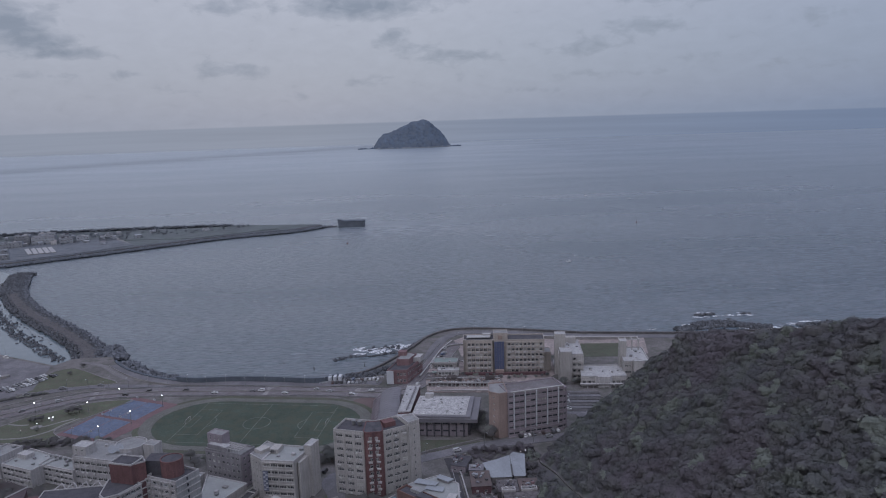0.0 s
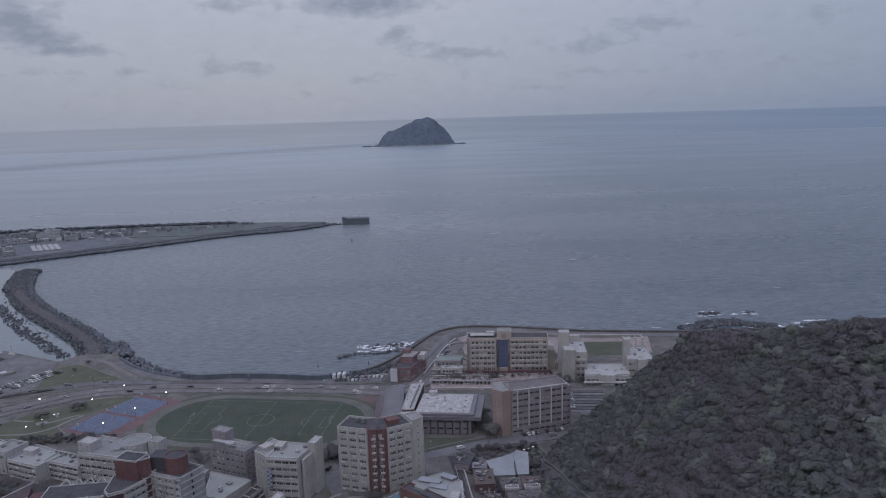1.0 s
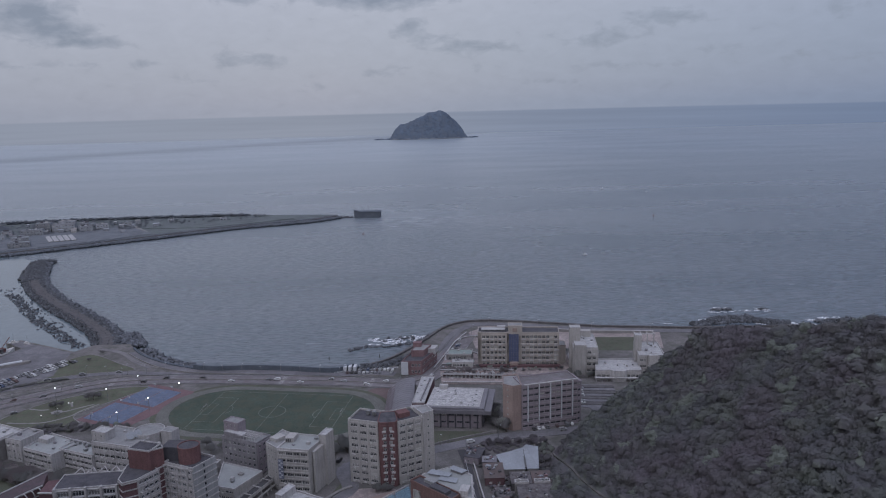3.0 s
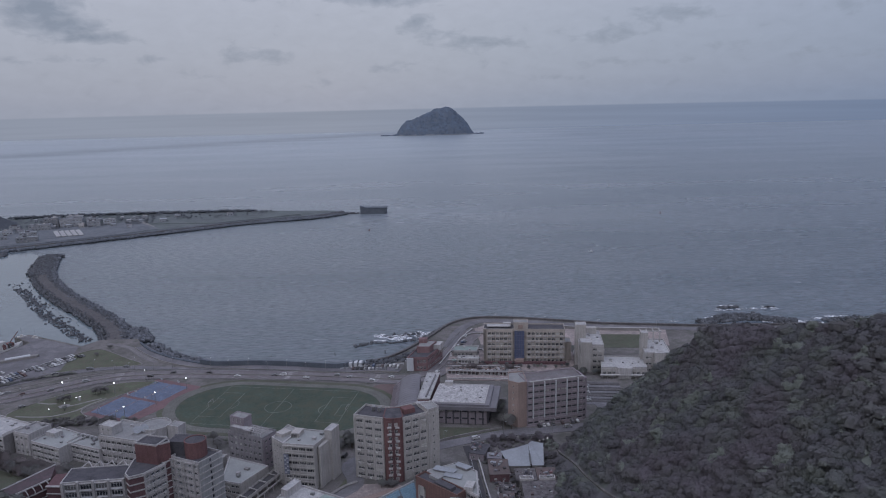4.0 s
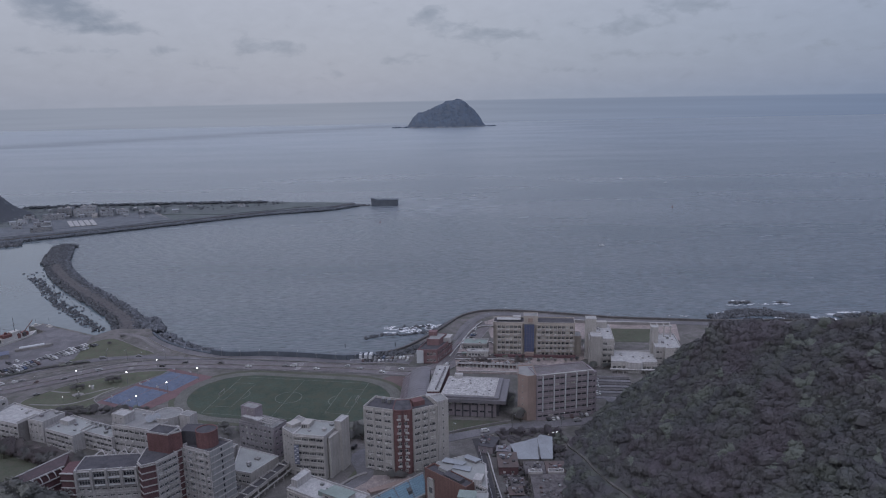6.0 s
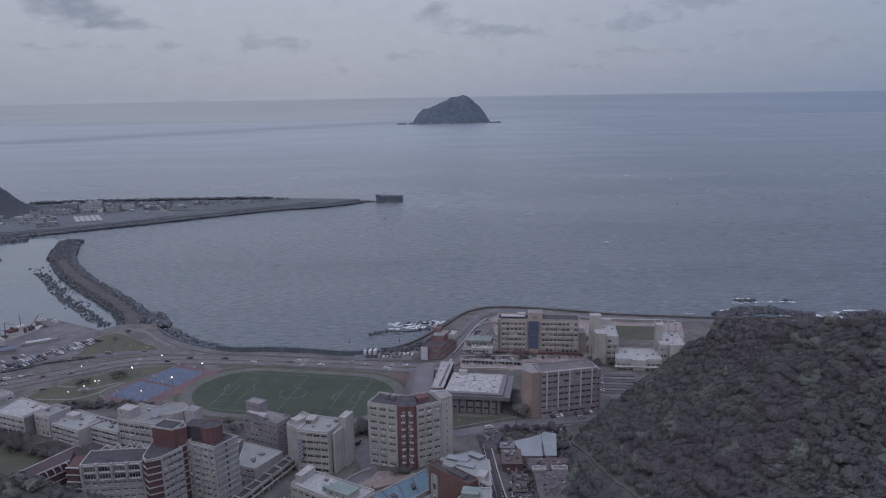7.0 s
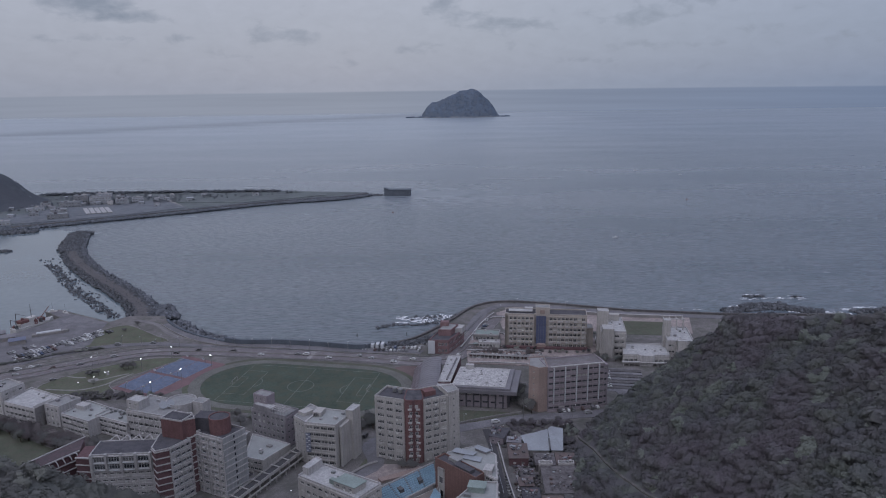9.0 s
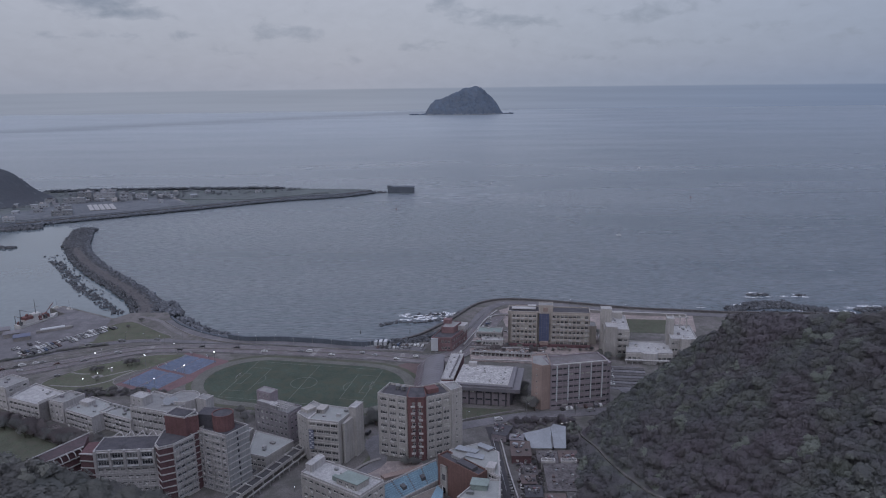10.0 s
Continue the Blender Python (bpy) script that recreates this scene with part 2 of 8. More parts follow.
def foliage_material(name, dark, mid, light, dry):
    """Leaves: a tone from leaf to leaf, and another from crown to crown."""
    m = bpy.data.materials.new(name)
    m.use_nodes = True
    t = m.node_tree
    s = t.nodes["Principled BSDF"]
    geo = t.nodes.new("ShaderNodeNewGeometry")
    # each crown has a tone of its own; a few stand out pale
    cell = node(t, "ShaderNodeTexVoronoi", Scale=0.15, Randomness=1.0)
    warp = node(t, "ShaderNodeTexNoise", Scale=0.3, Detail=2.0)
    t.links.new(geo.outputs["Position"], warp.inputs["Vector"])
    bent = mix_node(t, 0.012, geo.outputs["Position"], warp.outputs["Color"], "ADD")
    t.links.new(bent, cell.inputs["Vector"])
    own = t.nodes.new("ShaderNodeSeparateColor")
    t.links.new(cell.outputs["Color"], own.inputs[0])
    stand = node(t, "ShaderNodeTexNoise", Scale=0.016, Detail=3.0, Roughness=0.6)
    t.links.new(geo.outputs["Position"], stand.inputs["Vector"])
    tone = math_node(t, "ADD", math_node(t, "MULTIPLY", own.outputs[0], 0.84), math_node(t, "MULTIPLY", geo.outputs["Random Per Island"], 0.16))
    c = ramp_node(t, tone, [(0.10, dark), (0.55, mid), (0.90, light)])
    bare = math_node(t, "ADD", ramp_node(t, stand.outputs[0], [(0.42, 0.0), (0.60, 0.75)]), math_node(t, "MULTIPLY", own.outputs[1], 0.30), True)
    c = mix_node(t, bare, c, dry)
    pale = tuple(1.45 * v for v in light)
    c = mix_node(t, ramp_node(t, own.outputs[2], [(0.92, 0.0), (0.94, 0.75)]), c, pale)
    fine = node(t, "ShaderNodeTexNoise", Scale=0.9, Detail=3.0, Roughness=0.6)
    t.links.new(geo.outputs["Position"], fine.inputs["Vector"])
    c = mix_node(t, 1.0, c, ramp_node(t, fine.outputs[0], [(0.32, 0.94), (0.68, 1.06)]), "MULTIPLY")
    t.links.new(c, s.inputs["Base Color"])
    s.inputs["Roughness"].default_value = 0.75
    s.inputs["Specular IOR Level"].default_value = 0.15
    # a leaf here stands for a tuft of leaves that face every way: soften its single direction
    soft = t.nodes.new("ShaderNodeVectorMath")
    soft.operation = "MULTIPLY_ADD"
    t.links.new(geo.outputs["Normal"], soft.inputs[0])
    soft.inputs[1].default_value, soft.inputs[2].default_value = (0.16, 0.16, 0.16), (0, -0.2, 0.9)
    unit = t.nodes.new("ShaderNodeVectorMath")
    unit.operation = "NORMALIZE"
    t.links.new(soft.outputs[0], unit.inputs[0])
    t.links.new(unit.outputs[0], s.inputs["Normal"])
    # thin leaves let some light through
    thin = t.nodes.new("ShaderNodeBsdfTranslucent")
    t.links.new(c, thin.inputs[0])
    t.links.new(unit.outputs[0], thin.inputs["Normal"])
    both = t.nodes.new("ShaderNodeMixShader")
    both.inputs[0].default_value = 0.3
    t.links.new(s.outputs[0], both.inputs[1])
    t.links.new(thin.outputs[0], both.inputs[2])
    t.links.new(both.outputs[0], t.nodes["Material Output"].inputs[0])
    return m


M = {
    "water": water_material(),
    "glass": glass_material(),
    "cream": surface("cream_tile", (0.342, 0.335, 0.328), vary=0.10, streak=0.14, spread=0.03),
    "yellow": surface("yellow_tile", (0.325, 0.302, 0.282), vary=0.10, streak=0.12),
    "white": surface("white_render", (0.372, 0.368, 0.372), vary=0.10, streak=0.18),
    "pale_panel": surface("pale_wall_panel", (0.275, 0.285, 0.295), vary=0.08, streak=0.14),
    "grey_tile": surface("grey_tile", (0.215, 0.21, 0.225), vary=0.12, streak=0.15),
    "red": surface("red_tile", (0.148, 0.086, 0.088), vary=0.15, streak=0.12),
    "dark_red": surface("dark_red_brick", (0.118, 0.073, 0.080), vary=0.16, streak=0.1),
    "dark_red_roof": surface("maroon_roof", (0.088, 0.068, 0.076), vary=0.18, tint=(0.075, 0.066, 0.072)),
    "faded_red": surface("faded_red_render", (0.180, 0.120, 0.128), vary=0.16, streak=0.15),
    "orange": surface("orange_render", (0.152, 0.097, 0.090), vary=0.12, streak=0.12),
    "tan": surface("tan_tile", (0.262, 0.208, 0.192), vary=0.10, streak=0.12),
    "mauve": surface("mauve_tile", (0.240, 0.217, 0.240), vary=0.10, streak=0.12),
    "blue_panel": surface("blue_panel", (0.075, 0.09, 0.15), rough=0.4, vary=0.15),
    "frame": surface("window_frame_paint", (0.4, 0.4, 0.395), vary=0.06, bump=0.0, spread=0.15),
    "dark_frame": surface("dark_metal", (0.07, 0.07, 0.075), rough=0.5, vary=0.1, bump=0.0),
    "roof_grey": surface("roof_membrane", (0.21, 0.215, 0.22), vary=0.16, scale=0.09, tint=(0.25, 0.25, 0.255)),
    "roof_dark": surface("roof_felt_dark", (0.068, 0.067, 0.078), vary=0.22, tint=(0.09, 0.09, 0.10)),
    "roof_green": surface("roof_grey_green_coating", (0.268, 0.284, 0.284), vary=0.10, scale=0.06, tint=(0.235, 0.245, 0.25)),
    "roof_light": surface("roof_pale", (0.36, 0.365, 0.37), vary=0.14, scale=0.2, tint=(0.28, 0.28, 0.29)),
    "gravel_roof": surface("roof_gravel", (0.38, 0.38, 0.385), vary=0.24, scale=0.35, grain=0.9, tint=(0.25, 0.25, 0.26)),
    "zinc": surface("zinc_roof", (0.150, 0.146, 0.164), rough=0.55, vary=0.12, metal=0.2),
    "tin_white": surface("white_sheet_metal", (0.225, 0.245, 0.27), rough=0.5, vary=0.12),
    "tin_blue": surface("blue_sheet_metal", (0.145, 0.240, 0.310), rough=0.45, vary=0.2),
    "seat_blue": surface("blue_plastic_seats", (0.200, 0.300, 0.365), rough=0.5, vary=0.2, scale=0.5),
    "tin_red": surface("rusty_red_sheet", (0.098, 0.072, 0.07), rough=0.7, vary=0.25, tint=(0.08, 0.07, 0.07)),
    "tin_green": surface("pale_green_roof", (0.18, 0.225, 0.215), rough=0.6, vary=0.15),
    "concrete": surface("concrete", (0.21, 0.205, 0.205), vary=0.16, streak=0.1),
    "concrete_dark": surface("weathered_concrete", (0.105, 0.102, 0.106), vary=0.22, tint=(0.08, 0.077, 0.08)),
    "asphalt": surface("asphalt", (0.152, 0.150, 0.163), vary=0.22, scale=0.05, tint=(0.118, 0.117, 0.127)),
    "asphalt_new": surface("fresh_asphalt", (0.065, 0.064, 0.07), vary=0.12),
    "paving": surface("pink_paving", (0.154, 0.147, 0.156), vary=0.22, scale=0.09, tint=(0.135, 0.122, 0.127)),
    "paving_grey": surface("grey_paving", (0.16, 0.155, 0.162), vary=0.14, scale=0.09),
    "ground": surface("bare_ground", (0.140, 0.133, 0.134), vary=0.2, scale=0.05, tint=(0.088, 0.09, 0.082)),
    "sand": surface("dry_yard", (0.165, 0.15, 0.14), vary=0.16, scale=0.06, tint=(0.13, 0.12, 0.115)),
    "turf": surface("sports_turf", (0.058, 0.076, 0.062), vary=0.17, scale=0.06, grain=0.8, bump=0.1, tint=(0.070, 0.078, 0.060)),
    "lawn": surface("lawn", (0.090, 0.102, 0.074), vary=0.22, scale=0.08, tint=(0.102, 0.097, 0.080)),
    "old_turf": surface("worn_turf", (0.078, 0.088, 0.066), vary=0.2, scale=0.08, tint=(0.09, 0.088, 0.072)),
    "plaza": surface("pinkish_plaza", (0.275, 0.238, 0.230), vary=0.25, scale=0.12, tint=(0.195, 0.175, 0.176)),
    "mossy_roof": surface("mossy_old_roof", (0.092, 0.086, 0.090), vary=0.4, scale=0.16, grain=0.9, tint=(0.140, 0.132, 0.140)),
    "track": surface("running_track", (0.122, 0.122, 0.116), vary=0.2, scale=0.06),
    "track_red": surface("red_track_apron", (0.128, 0.098, 0.098), vary=0.12, scale=0.08),
    "court_blue": surface("court_blue", (0.100, 0.130, 0.195), vary=0.26, scale=0.3, tint=(0.132, 0.144, 0.186)),
    "court_line": surface("court_line_paint", (0.20, 0.22, 0.26), vary=0.15, bump=0.0),
    "court_red": surface("court_red", (0.150, 0.100, 0.108), vary=0.12, scale=0.12),
    "line": surface("line_paint", (0.3, 0.3, 0.3), vary=0.15, bump=0.0),
    "turf_line": surface("faded_turf_line", (0.15, 0.17, 0.15), vary=0.2, bump=0.0),
    "rock": surface("dark_shore_rock", (0.088, 0.094, 0.105), vary=0.22, island=0.25, scale=0.3, bump=0.6),
    "block": surface("wave_breaker_block", (0.112, 0.121, 0.138), vary=0.22, island=0.28, scale=0.25, bump=0.4),
    # blocks of the far mole: distance haze put into the colour, paler and bluer
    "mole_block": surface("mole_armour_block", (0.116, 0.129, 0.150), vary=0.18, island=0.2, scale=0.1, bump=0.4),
    "surf_rock": surface("surf_washed_rock", (0.21, 0.225, 0.25), vary=0.3, scale=0.05, bump=0.2),
    "foam": foam_material(),
    # rock and scrub with the sea haze put into the colour as blue
    "islet": surface("islet_rock_and_scrub", (0.082, 0.107, 0.146), vary=0.22, scale=0.014, grain=0.06, tint=(0.098, 0.118, 0.148), bump=0.15, deep=2.0),
    # far slope and grass: blue-grey of the air between mixed into the colour
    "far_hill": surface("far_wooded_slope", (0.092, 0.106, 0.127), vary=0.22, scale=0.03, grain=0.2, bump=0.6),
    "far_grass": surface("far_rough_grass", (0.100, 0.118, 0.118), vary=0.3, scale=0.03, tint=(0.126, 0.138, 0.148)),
    "bark": surface("bark", (0.10, 0.08, 0.065), vary=0.25),
    "steel": surface("galvanised_steel", (0.22, 0.225, 0.23), rough=0.45, vary=0.1, metal=0.6),
    "rubber": surface("tyre_rubber", (0.025, 0.025, 0.027), vary=0.1, bump=0.0),
    "banner": surface("printed_banner", (0.14, 0.155, 0.205), rough=0.6, vary=0.25, scale=0.6),
    "sign_white": surface("white_sign_board", (0.42, 0.44, 0.47), rough=0.5, vary=0.06),
    "calm": surface("silty_harbour_water", (0.118, 0.150, 0.172), rough=0.12, vary=0.08, scale=0.01, grain=0.15, bump=0.08),
    "crown": surface("stained_concrete_crown", (0.090, 0.088, 0.094), vary=0.26, scale=0.2, tint=(0.112, 0.106, 0.108)),
    # caisson and port: haze of the distance put into the blue-grey colours
    "caisson": surface("wet_caisson_concrete", (0.090, 0.105, 0.126), vary=0.2),
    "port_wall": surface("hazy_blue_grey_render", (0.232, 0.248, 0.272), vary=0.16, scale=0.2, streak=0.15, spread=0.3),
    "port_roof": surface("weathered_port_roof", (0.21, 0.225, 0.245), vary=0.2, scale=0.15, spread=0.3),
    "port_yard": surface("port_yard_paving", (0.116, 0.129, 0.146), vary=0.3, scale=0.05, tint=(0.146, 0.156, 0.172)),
    "hull": surface("ship_hull_white", (0.38, 0.38, 0.38), vary=0.12),
    "hull_red": surface("ship_red", (0.13, 0.07, 0.07), vary=0.15),
    "flood": lamp_glow("lit_floodlight", (0.95, 0.97, 1.0), 7.0),
    "leaf": foliage_material("broad_leaf", (0.120, 0.127, 0.136), (0.129, 0.142, 0.139), (0.146, 0.166, 0.144), (0.138, 0.126, 0.142)),
    # leaves across the harbour: bluish haze put into all tones
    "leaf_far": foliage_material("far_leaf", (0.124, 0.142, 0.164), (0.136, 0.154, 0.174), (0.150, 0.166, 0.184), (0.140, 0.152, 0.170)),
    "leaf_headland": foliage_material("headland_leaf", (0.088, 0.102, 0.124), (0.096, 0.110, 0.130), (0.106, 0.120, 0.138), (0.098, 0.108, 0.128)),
    "leaf_brown": foliage_material("bare_twigs_and_leaf", (0.108, 0.097, 0.104), (0.136, 0.122, 0.128), (0.168, 0.152, 0.152), (0.148, 0.132, 0.134)),
    "leaf_dark": foliage_material("dark_leaf", (0.125, 0.135, 0.135), (0.143, 0.155, 0.149), (0.164, 0.173, 0.158), (0.154, 0.148, 0.150)),
}


def paint_material():
    m = bpy.data.materials.new("car_paint")
    m.use_nodes = True
    t = m.node_tree
    s = t.nodes["Principled BSDF"]
    info = t.nodes.new("ShaderNodeObjectInfo").outputs["Random"]
    n = t.nodes.new("ShaderNodeValToRGB")
    n.color_ramp.interpolation = "CONSTANT"
    tones = [(0.0, (0.42, 0.43, 0.44)), (0.34, (0.24, 0.25, 0.26)), (0.55, (0.03, 0.03, 0.034)), (0.72, (0.13, 0.135, 0.145)), (0.92, (0.075, 0.045, 0.045)), (0.96, (0.05, 0.07, 0.12))]
    while len(n.color_ramp.elements) < len(tones):
        n.color_ramp.elements.new(0.5)
    for e, (p, c) in zip(n.color_ramp.elements, tones):
        e.position, e.color = p, (*c, 1)
    t.links.new(info, n.inputs[0])
    t.links.new(n.outputs[0], s.inputs["Base Color"])
    s.inputs["Roughness"].default_value = 0.3
    return m


M["paint"] = paint_material()
# ------------------------------------------------------------------ mesh tools
class Geo:
    """Gathers boxes, prisms and tubes into one mesh."""

    def __init__(self):
        self.v, self.f, self.m, self.turn = [], [], [], None

    def add(self, verts, faces, m=0):
        n = len(self.v)
        if self.turn is not None:
            verts = [tuple(self.turn @ Vector(v)) for v in verts]
        self.v += verts
        self.f += [tuple(n + i for i in f) for f in faces]
        self.m += [m] * len(faces)
        return self

    def box(self, x0, x1, y0, y1, z0, z1, m=0):
        return self.add([(x0, y0, z0), (x1, y0, z0), (x1, y1, z0), (x0, y1, z0), (x0, y0, z1), (x1, y0, z1), (x1, y1, z1), (x0, y1, z1)],
                        [(0, 3, 2, 1), (4, 5, 6, 7), (0, 1, 5, 4), (1, 2, 6, 5), (2, 3, 7, 6), (3, 0, 4, 7)], m)

    def prism(self, poly, z0, z1, m=0):
        """poly runs counter-clockwise seen from above; z0, z1: a height or a list of them."""
        n = len(poly)
        a = z0 if isinstance(z0, (list, tuple)) else [z0] * n
        b = z1 if isinstance(z1, (list, tuple)) else [z1] * n
        verts = [(x, y, z) for (x, y), z in zip(poly, a)] + [(x, y, z) for (x, y), z in zip(poly, b)]
        return self.add(verts, [tuple(range(n - 1, -1, -1)), tuple(range(n, 2 * n))] + [(i, (i + 1) % n, n + (i + 1) % n, n + i) for i in range(n)], m)

    def tube(self, x, y, z0, z1, r0, r1=None, n=10, m=0):
        r1 = r0 if r1 is None else r1
        ring = [(cos(2 * pi * i / n), sin(2 * pi * i / n)) for i in range(n)]
        verts = [(x + r0 * c, y + r0 * s, z0) for c, s in ring] + [(x + r1 * c, y + r1 * s, z1) for c, s in ring]
        return self.add(verts, [tuple(range(n - 1, -1, -1)), tuple(range(n, 2 * n))] + [(i, (i + 1) % n, n + (i + 1) % n, n + i) for i in range(n)], m)

    def beam(self, a, b, w, h=None, m=0):
        """A bar of square section from a to b."""
        a, b = Vector(a), Vector(b)
        d = (b - a).normalized()
        side = d.cross(Vector((0, 0, 1)))
        side = side.normalized() if side.length > 1e-4 else Vector((1, 0, 0))
        up = side.cross(d) * (h or w) / 2
        side = side * w / 2
        verts = [tuple(p + s * side + u * up) for p in (a, b) for s, u in ((-1, -1), (1, -1), (1, 1), (-1, 1))]
        return self.add(verts, [(0, 3, 2, 1), (4, 5, 6, 7), (0, 1, 5, 4), (1, 2, 6, 5), (2, 3, 7, 6), (3, 0, 4, 7)], m)

    def mesh(self, name, *materials):
        me = bpy.data.meshes.new(name)
        me.from_pydata(self.v, [], self.f)
        for m in materials:
            me.materials.append(m)
        if any(self.m):
            me.polygons.foreach_set("material_index", self.m)
        me.validate()
        me.update()
        return me


def part(name, geo, material, parent, label="", at=None):
    """Links a Geo or a mesh as one mesh object under a thing or a part."""
    mats = material if isinstance(material, (list, tuple)) else (material,)
    ob = new(name, geo if isinstance(geo, bpy.types.Mesh) else geo.mesh(name, *mats))
    ob.parent = parent
    if at is not None:
        ob.matrix_local = at
    return tagged(ob, label) if label else ob


def thing(name, label, category, m=None, group="", kind=""):
    ob = new(name)
    ob.empty_display_size = 0.5
    if m is not None:
        ob.matrix_world = m
    return tagged(ob, label, category, group, kind)


def solid(name, geo, material, label, category="", kind="structure", m=None, group=""):
    mats = material if isinstance(material, (list, tuple)) else (material,)
    ob = new(name, geo.mesh(name, *mats))
    if m is not None:
        ob.matrix_world = m
    return tagged(ob, label, category, group, kind)


def cloud_mesh(name, verts, faces, *materials):
    me = bpy.data.meshes.new(name)
    me.vertices.add(len(verts))
    me.vertices.foreach_set("co", np.asarray(verts, np.float32).ravel())
    k = faces.shape[1]
    me.loops.add(faces.size)
    me.loops.foreach_set("vertex_index", faces.astype(np.int32).ravel())
    me.polygons.add(len(faces))
    me.polygons.foreach_set("loop_start", np.arange(0, faces.size, k, dtype=np.int32))
    for m in materials:
        me.materials.append(m)
    me.update(calc_edges=True)
    me.validate()
    return me


def strip(points, width, closed=False):
    """The outline of a band of that width along a line of points."""
    left, right = [], []
    n = len(points)
    for i, (x, y) in enumerate(points):
        a = points[(i - 1) % n] if (i or closed) else points[i]
        b = points[(i + 1) % n] if (i < n - 1 or closed) else points[i]
        d = hypot(b[0] - a[0], b[1] - a[1])
        nx, ny = -(b[1] - a[1]) / d * width / 2, (b[0] - a[0]) / d * width / 2
        left.append((x + nx, y + ny))
        right.append((x - nx, y - ny))
    return left, right


def ribbon(geo, points, width, z0, z1, m=0, closed=False):
    """A flat band with thickness along a line of points."""
    left, right = strip(points, width, closed)
    n = len(points)
    verts = [(x, y, z) for side, z in ((right, z0), (left, z0), (left, z1), (right, z1)) for x, y in side]
    faces = []
    for i in range(n if closed else n - 1):
        j = (i + 1) % n
        for k in range(4):
            a, b = k * n, ((k + 1) % 4) * n
            faces.append((a + i, b + i, b + j, a + j))
    if not closed:
        faces += [(0, 3 * n, 2 * n, n), (n - 1, 2 * n - 1, 3 * n - 1, 4 * n - 1)]
    return geo.add(verts, faces, m)


def smooth(points, n=6, closed=False):
    """A rounded line through the points."""
    p = [Vector((*q, 0)) for q in points]
    out = []
    k = len(p)
    for i in range(k if closed else k - 1):
        a, b, c, d = (p[(i + j) % k] if closed else p[min(max(i + j, 0), k - 1)] for j in (-1, 0, 1, 2))
        for s in range(n):
            u = s / n
            q = 0.5 * ((2 * b) + (c - a) * u + (2 * a - 5 * b + 4 * c - d) * u * u + (3 * b - a - 3 * c + d) * u ** 3)
            out.append((q.x, q.y))
    if not closed:
        out.append((p[-1].x, p[-1].y))
    return out


# ------------------------------------------------------------------ sea, land, hills
def make_sea():
    g = Geo()
    n = 24
    xs = [-5200 + 10400 * i / n for i in range(n + 1)]
    ys = [-900 + 6300 * i / n for i in range(n + 1)]
    g.v = [(x, y, 0) for y in ys for x in xs]
    g.f = [(j * (n + 1) + i, j * (n + 1) + i + 1, (j + 1) * (n + 1) + i + 1, (j + 1) * (n + 1) + i) for j in range(n) for i in range(n)]
    g.m = [0] * len(g.f)
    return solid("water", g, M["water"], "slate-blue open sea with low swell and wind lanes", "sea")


make_sea()

QUAY = [(-430, 560), (-356, 560), (-334, 572), (-319, 611), (-340, 629), (-331, 635.5), (-271, 597), (-262, 612), (-232, 612)]
SHORE = smooth([(-232, 612), (-214, 583), (-190, 560), (-166, 545), (-148, 537), (-119, 535.5), (-93, 530.5), (-60, 522), (-44, 529), (-20, 543), (7, 585), (29, 625), (57, 638), (106, 625.5), (151, 608.5), (195, 599), (239, 591), (330, 585)], 4)
COAST = QUAY + SHORE[1:]


def make_land():
    g = Geo()
    g.prism((COAST + [(900, 560), (900, -900), (-900, -900), (-900, 480)])[::-1], -3, G)
    solid("ground", g, M["ground"], "flat made ground of a coastal campus, grey-brown", "ground")


make_land()


def east_height(x, y):
    """The wooded hill: it rises from its foot towards the east and drops to the shore in the north."""
    foot = np.interp(y, [100, 150, 200, 256, 296, 352, 384, 418, 446], [20, 27, 32, 40, 48, 61, 73, 99, 130])
    a = 0.80 * (x - foot) * np.interp(x - foot, [0, 45, 65], [0.90, 0.95, 1.0])
    b = 1.2 * (418 + 0.5 * (x - 98) - y)
    along, across = 0.466 * x - 0.886 * y, 0.886 * x + 0.466 * y
    c = np.interp(along, [-330, -263, -250, -240, -221, -207, -158, -60], [36, 60, 70, 77, 77, 76, 81, 85.5]) + 0.85 * (304 - across)
    k = 4.0
    h = -k * np.log(np.exp(-np.clip(a, -60, 300) / k) + np.exp(-np.clip(c, -60, 300) / k) + np.exp(-np.clip(b, -60, 300) / k) + np.exp(-120.0 / k))
    knoll = 9.0 * np.exp(-((x - 141) ** 2 + (y - 352) ** 2) / 10.0 ** 2)
    return h + knoll - 2.0


def west_height(x, y):
    """The wooded spur close by in the west."""
    crest = np.interp(x, [-330, -200, -124, -105, -82, -60, -40, -10], [106, 99, 87.5, 83.5, 76, 58.5, 32, -10])
    return crest - np.where(y > 192, 0.85 * (y - 192), 0.12 * (192 - y)) - 1.5


def bumpy(x, y):
    return sum(a * np.sin(x * f + p) * np.cos(y * f * 0.9 + q) for a, f, p, q in ((1.6, 0.05, 0.3, 1.1), (1.0, 0.11, 2.0, 0.4), (0.5, 0.23, 1.0, 2.2)))


def thicket(h):
    """How far the undergrowth fills the wood above the soil."""
    return np.clip(np.asarray(h) * 0.32, 0, 1.3)


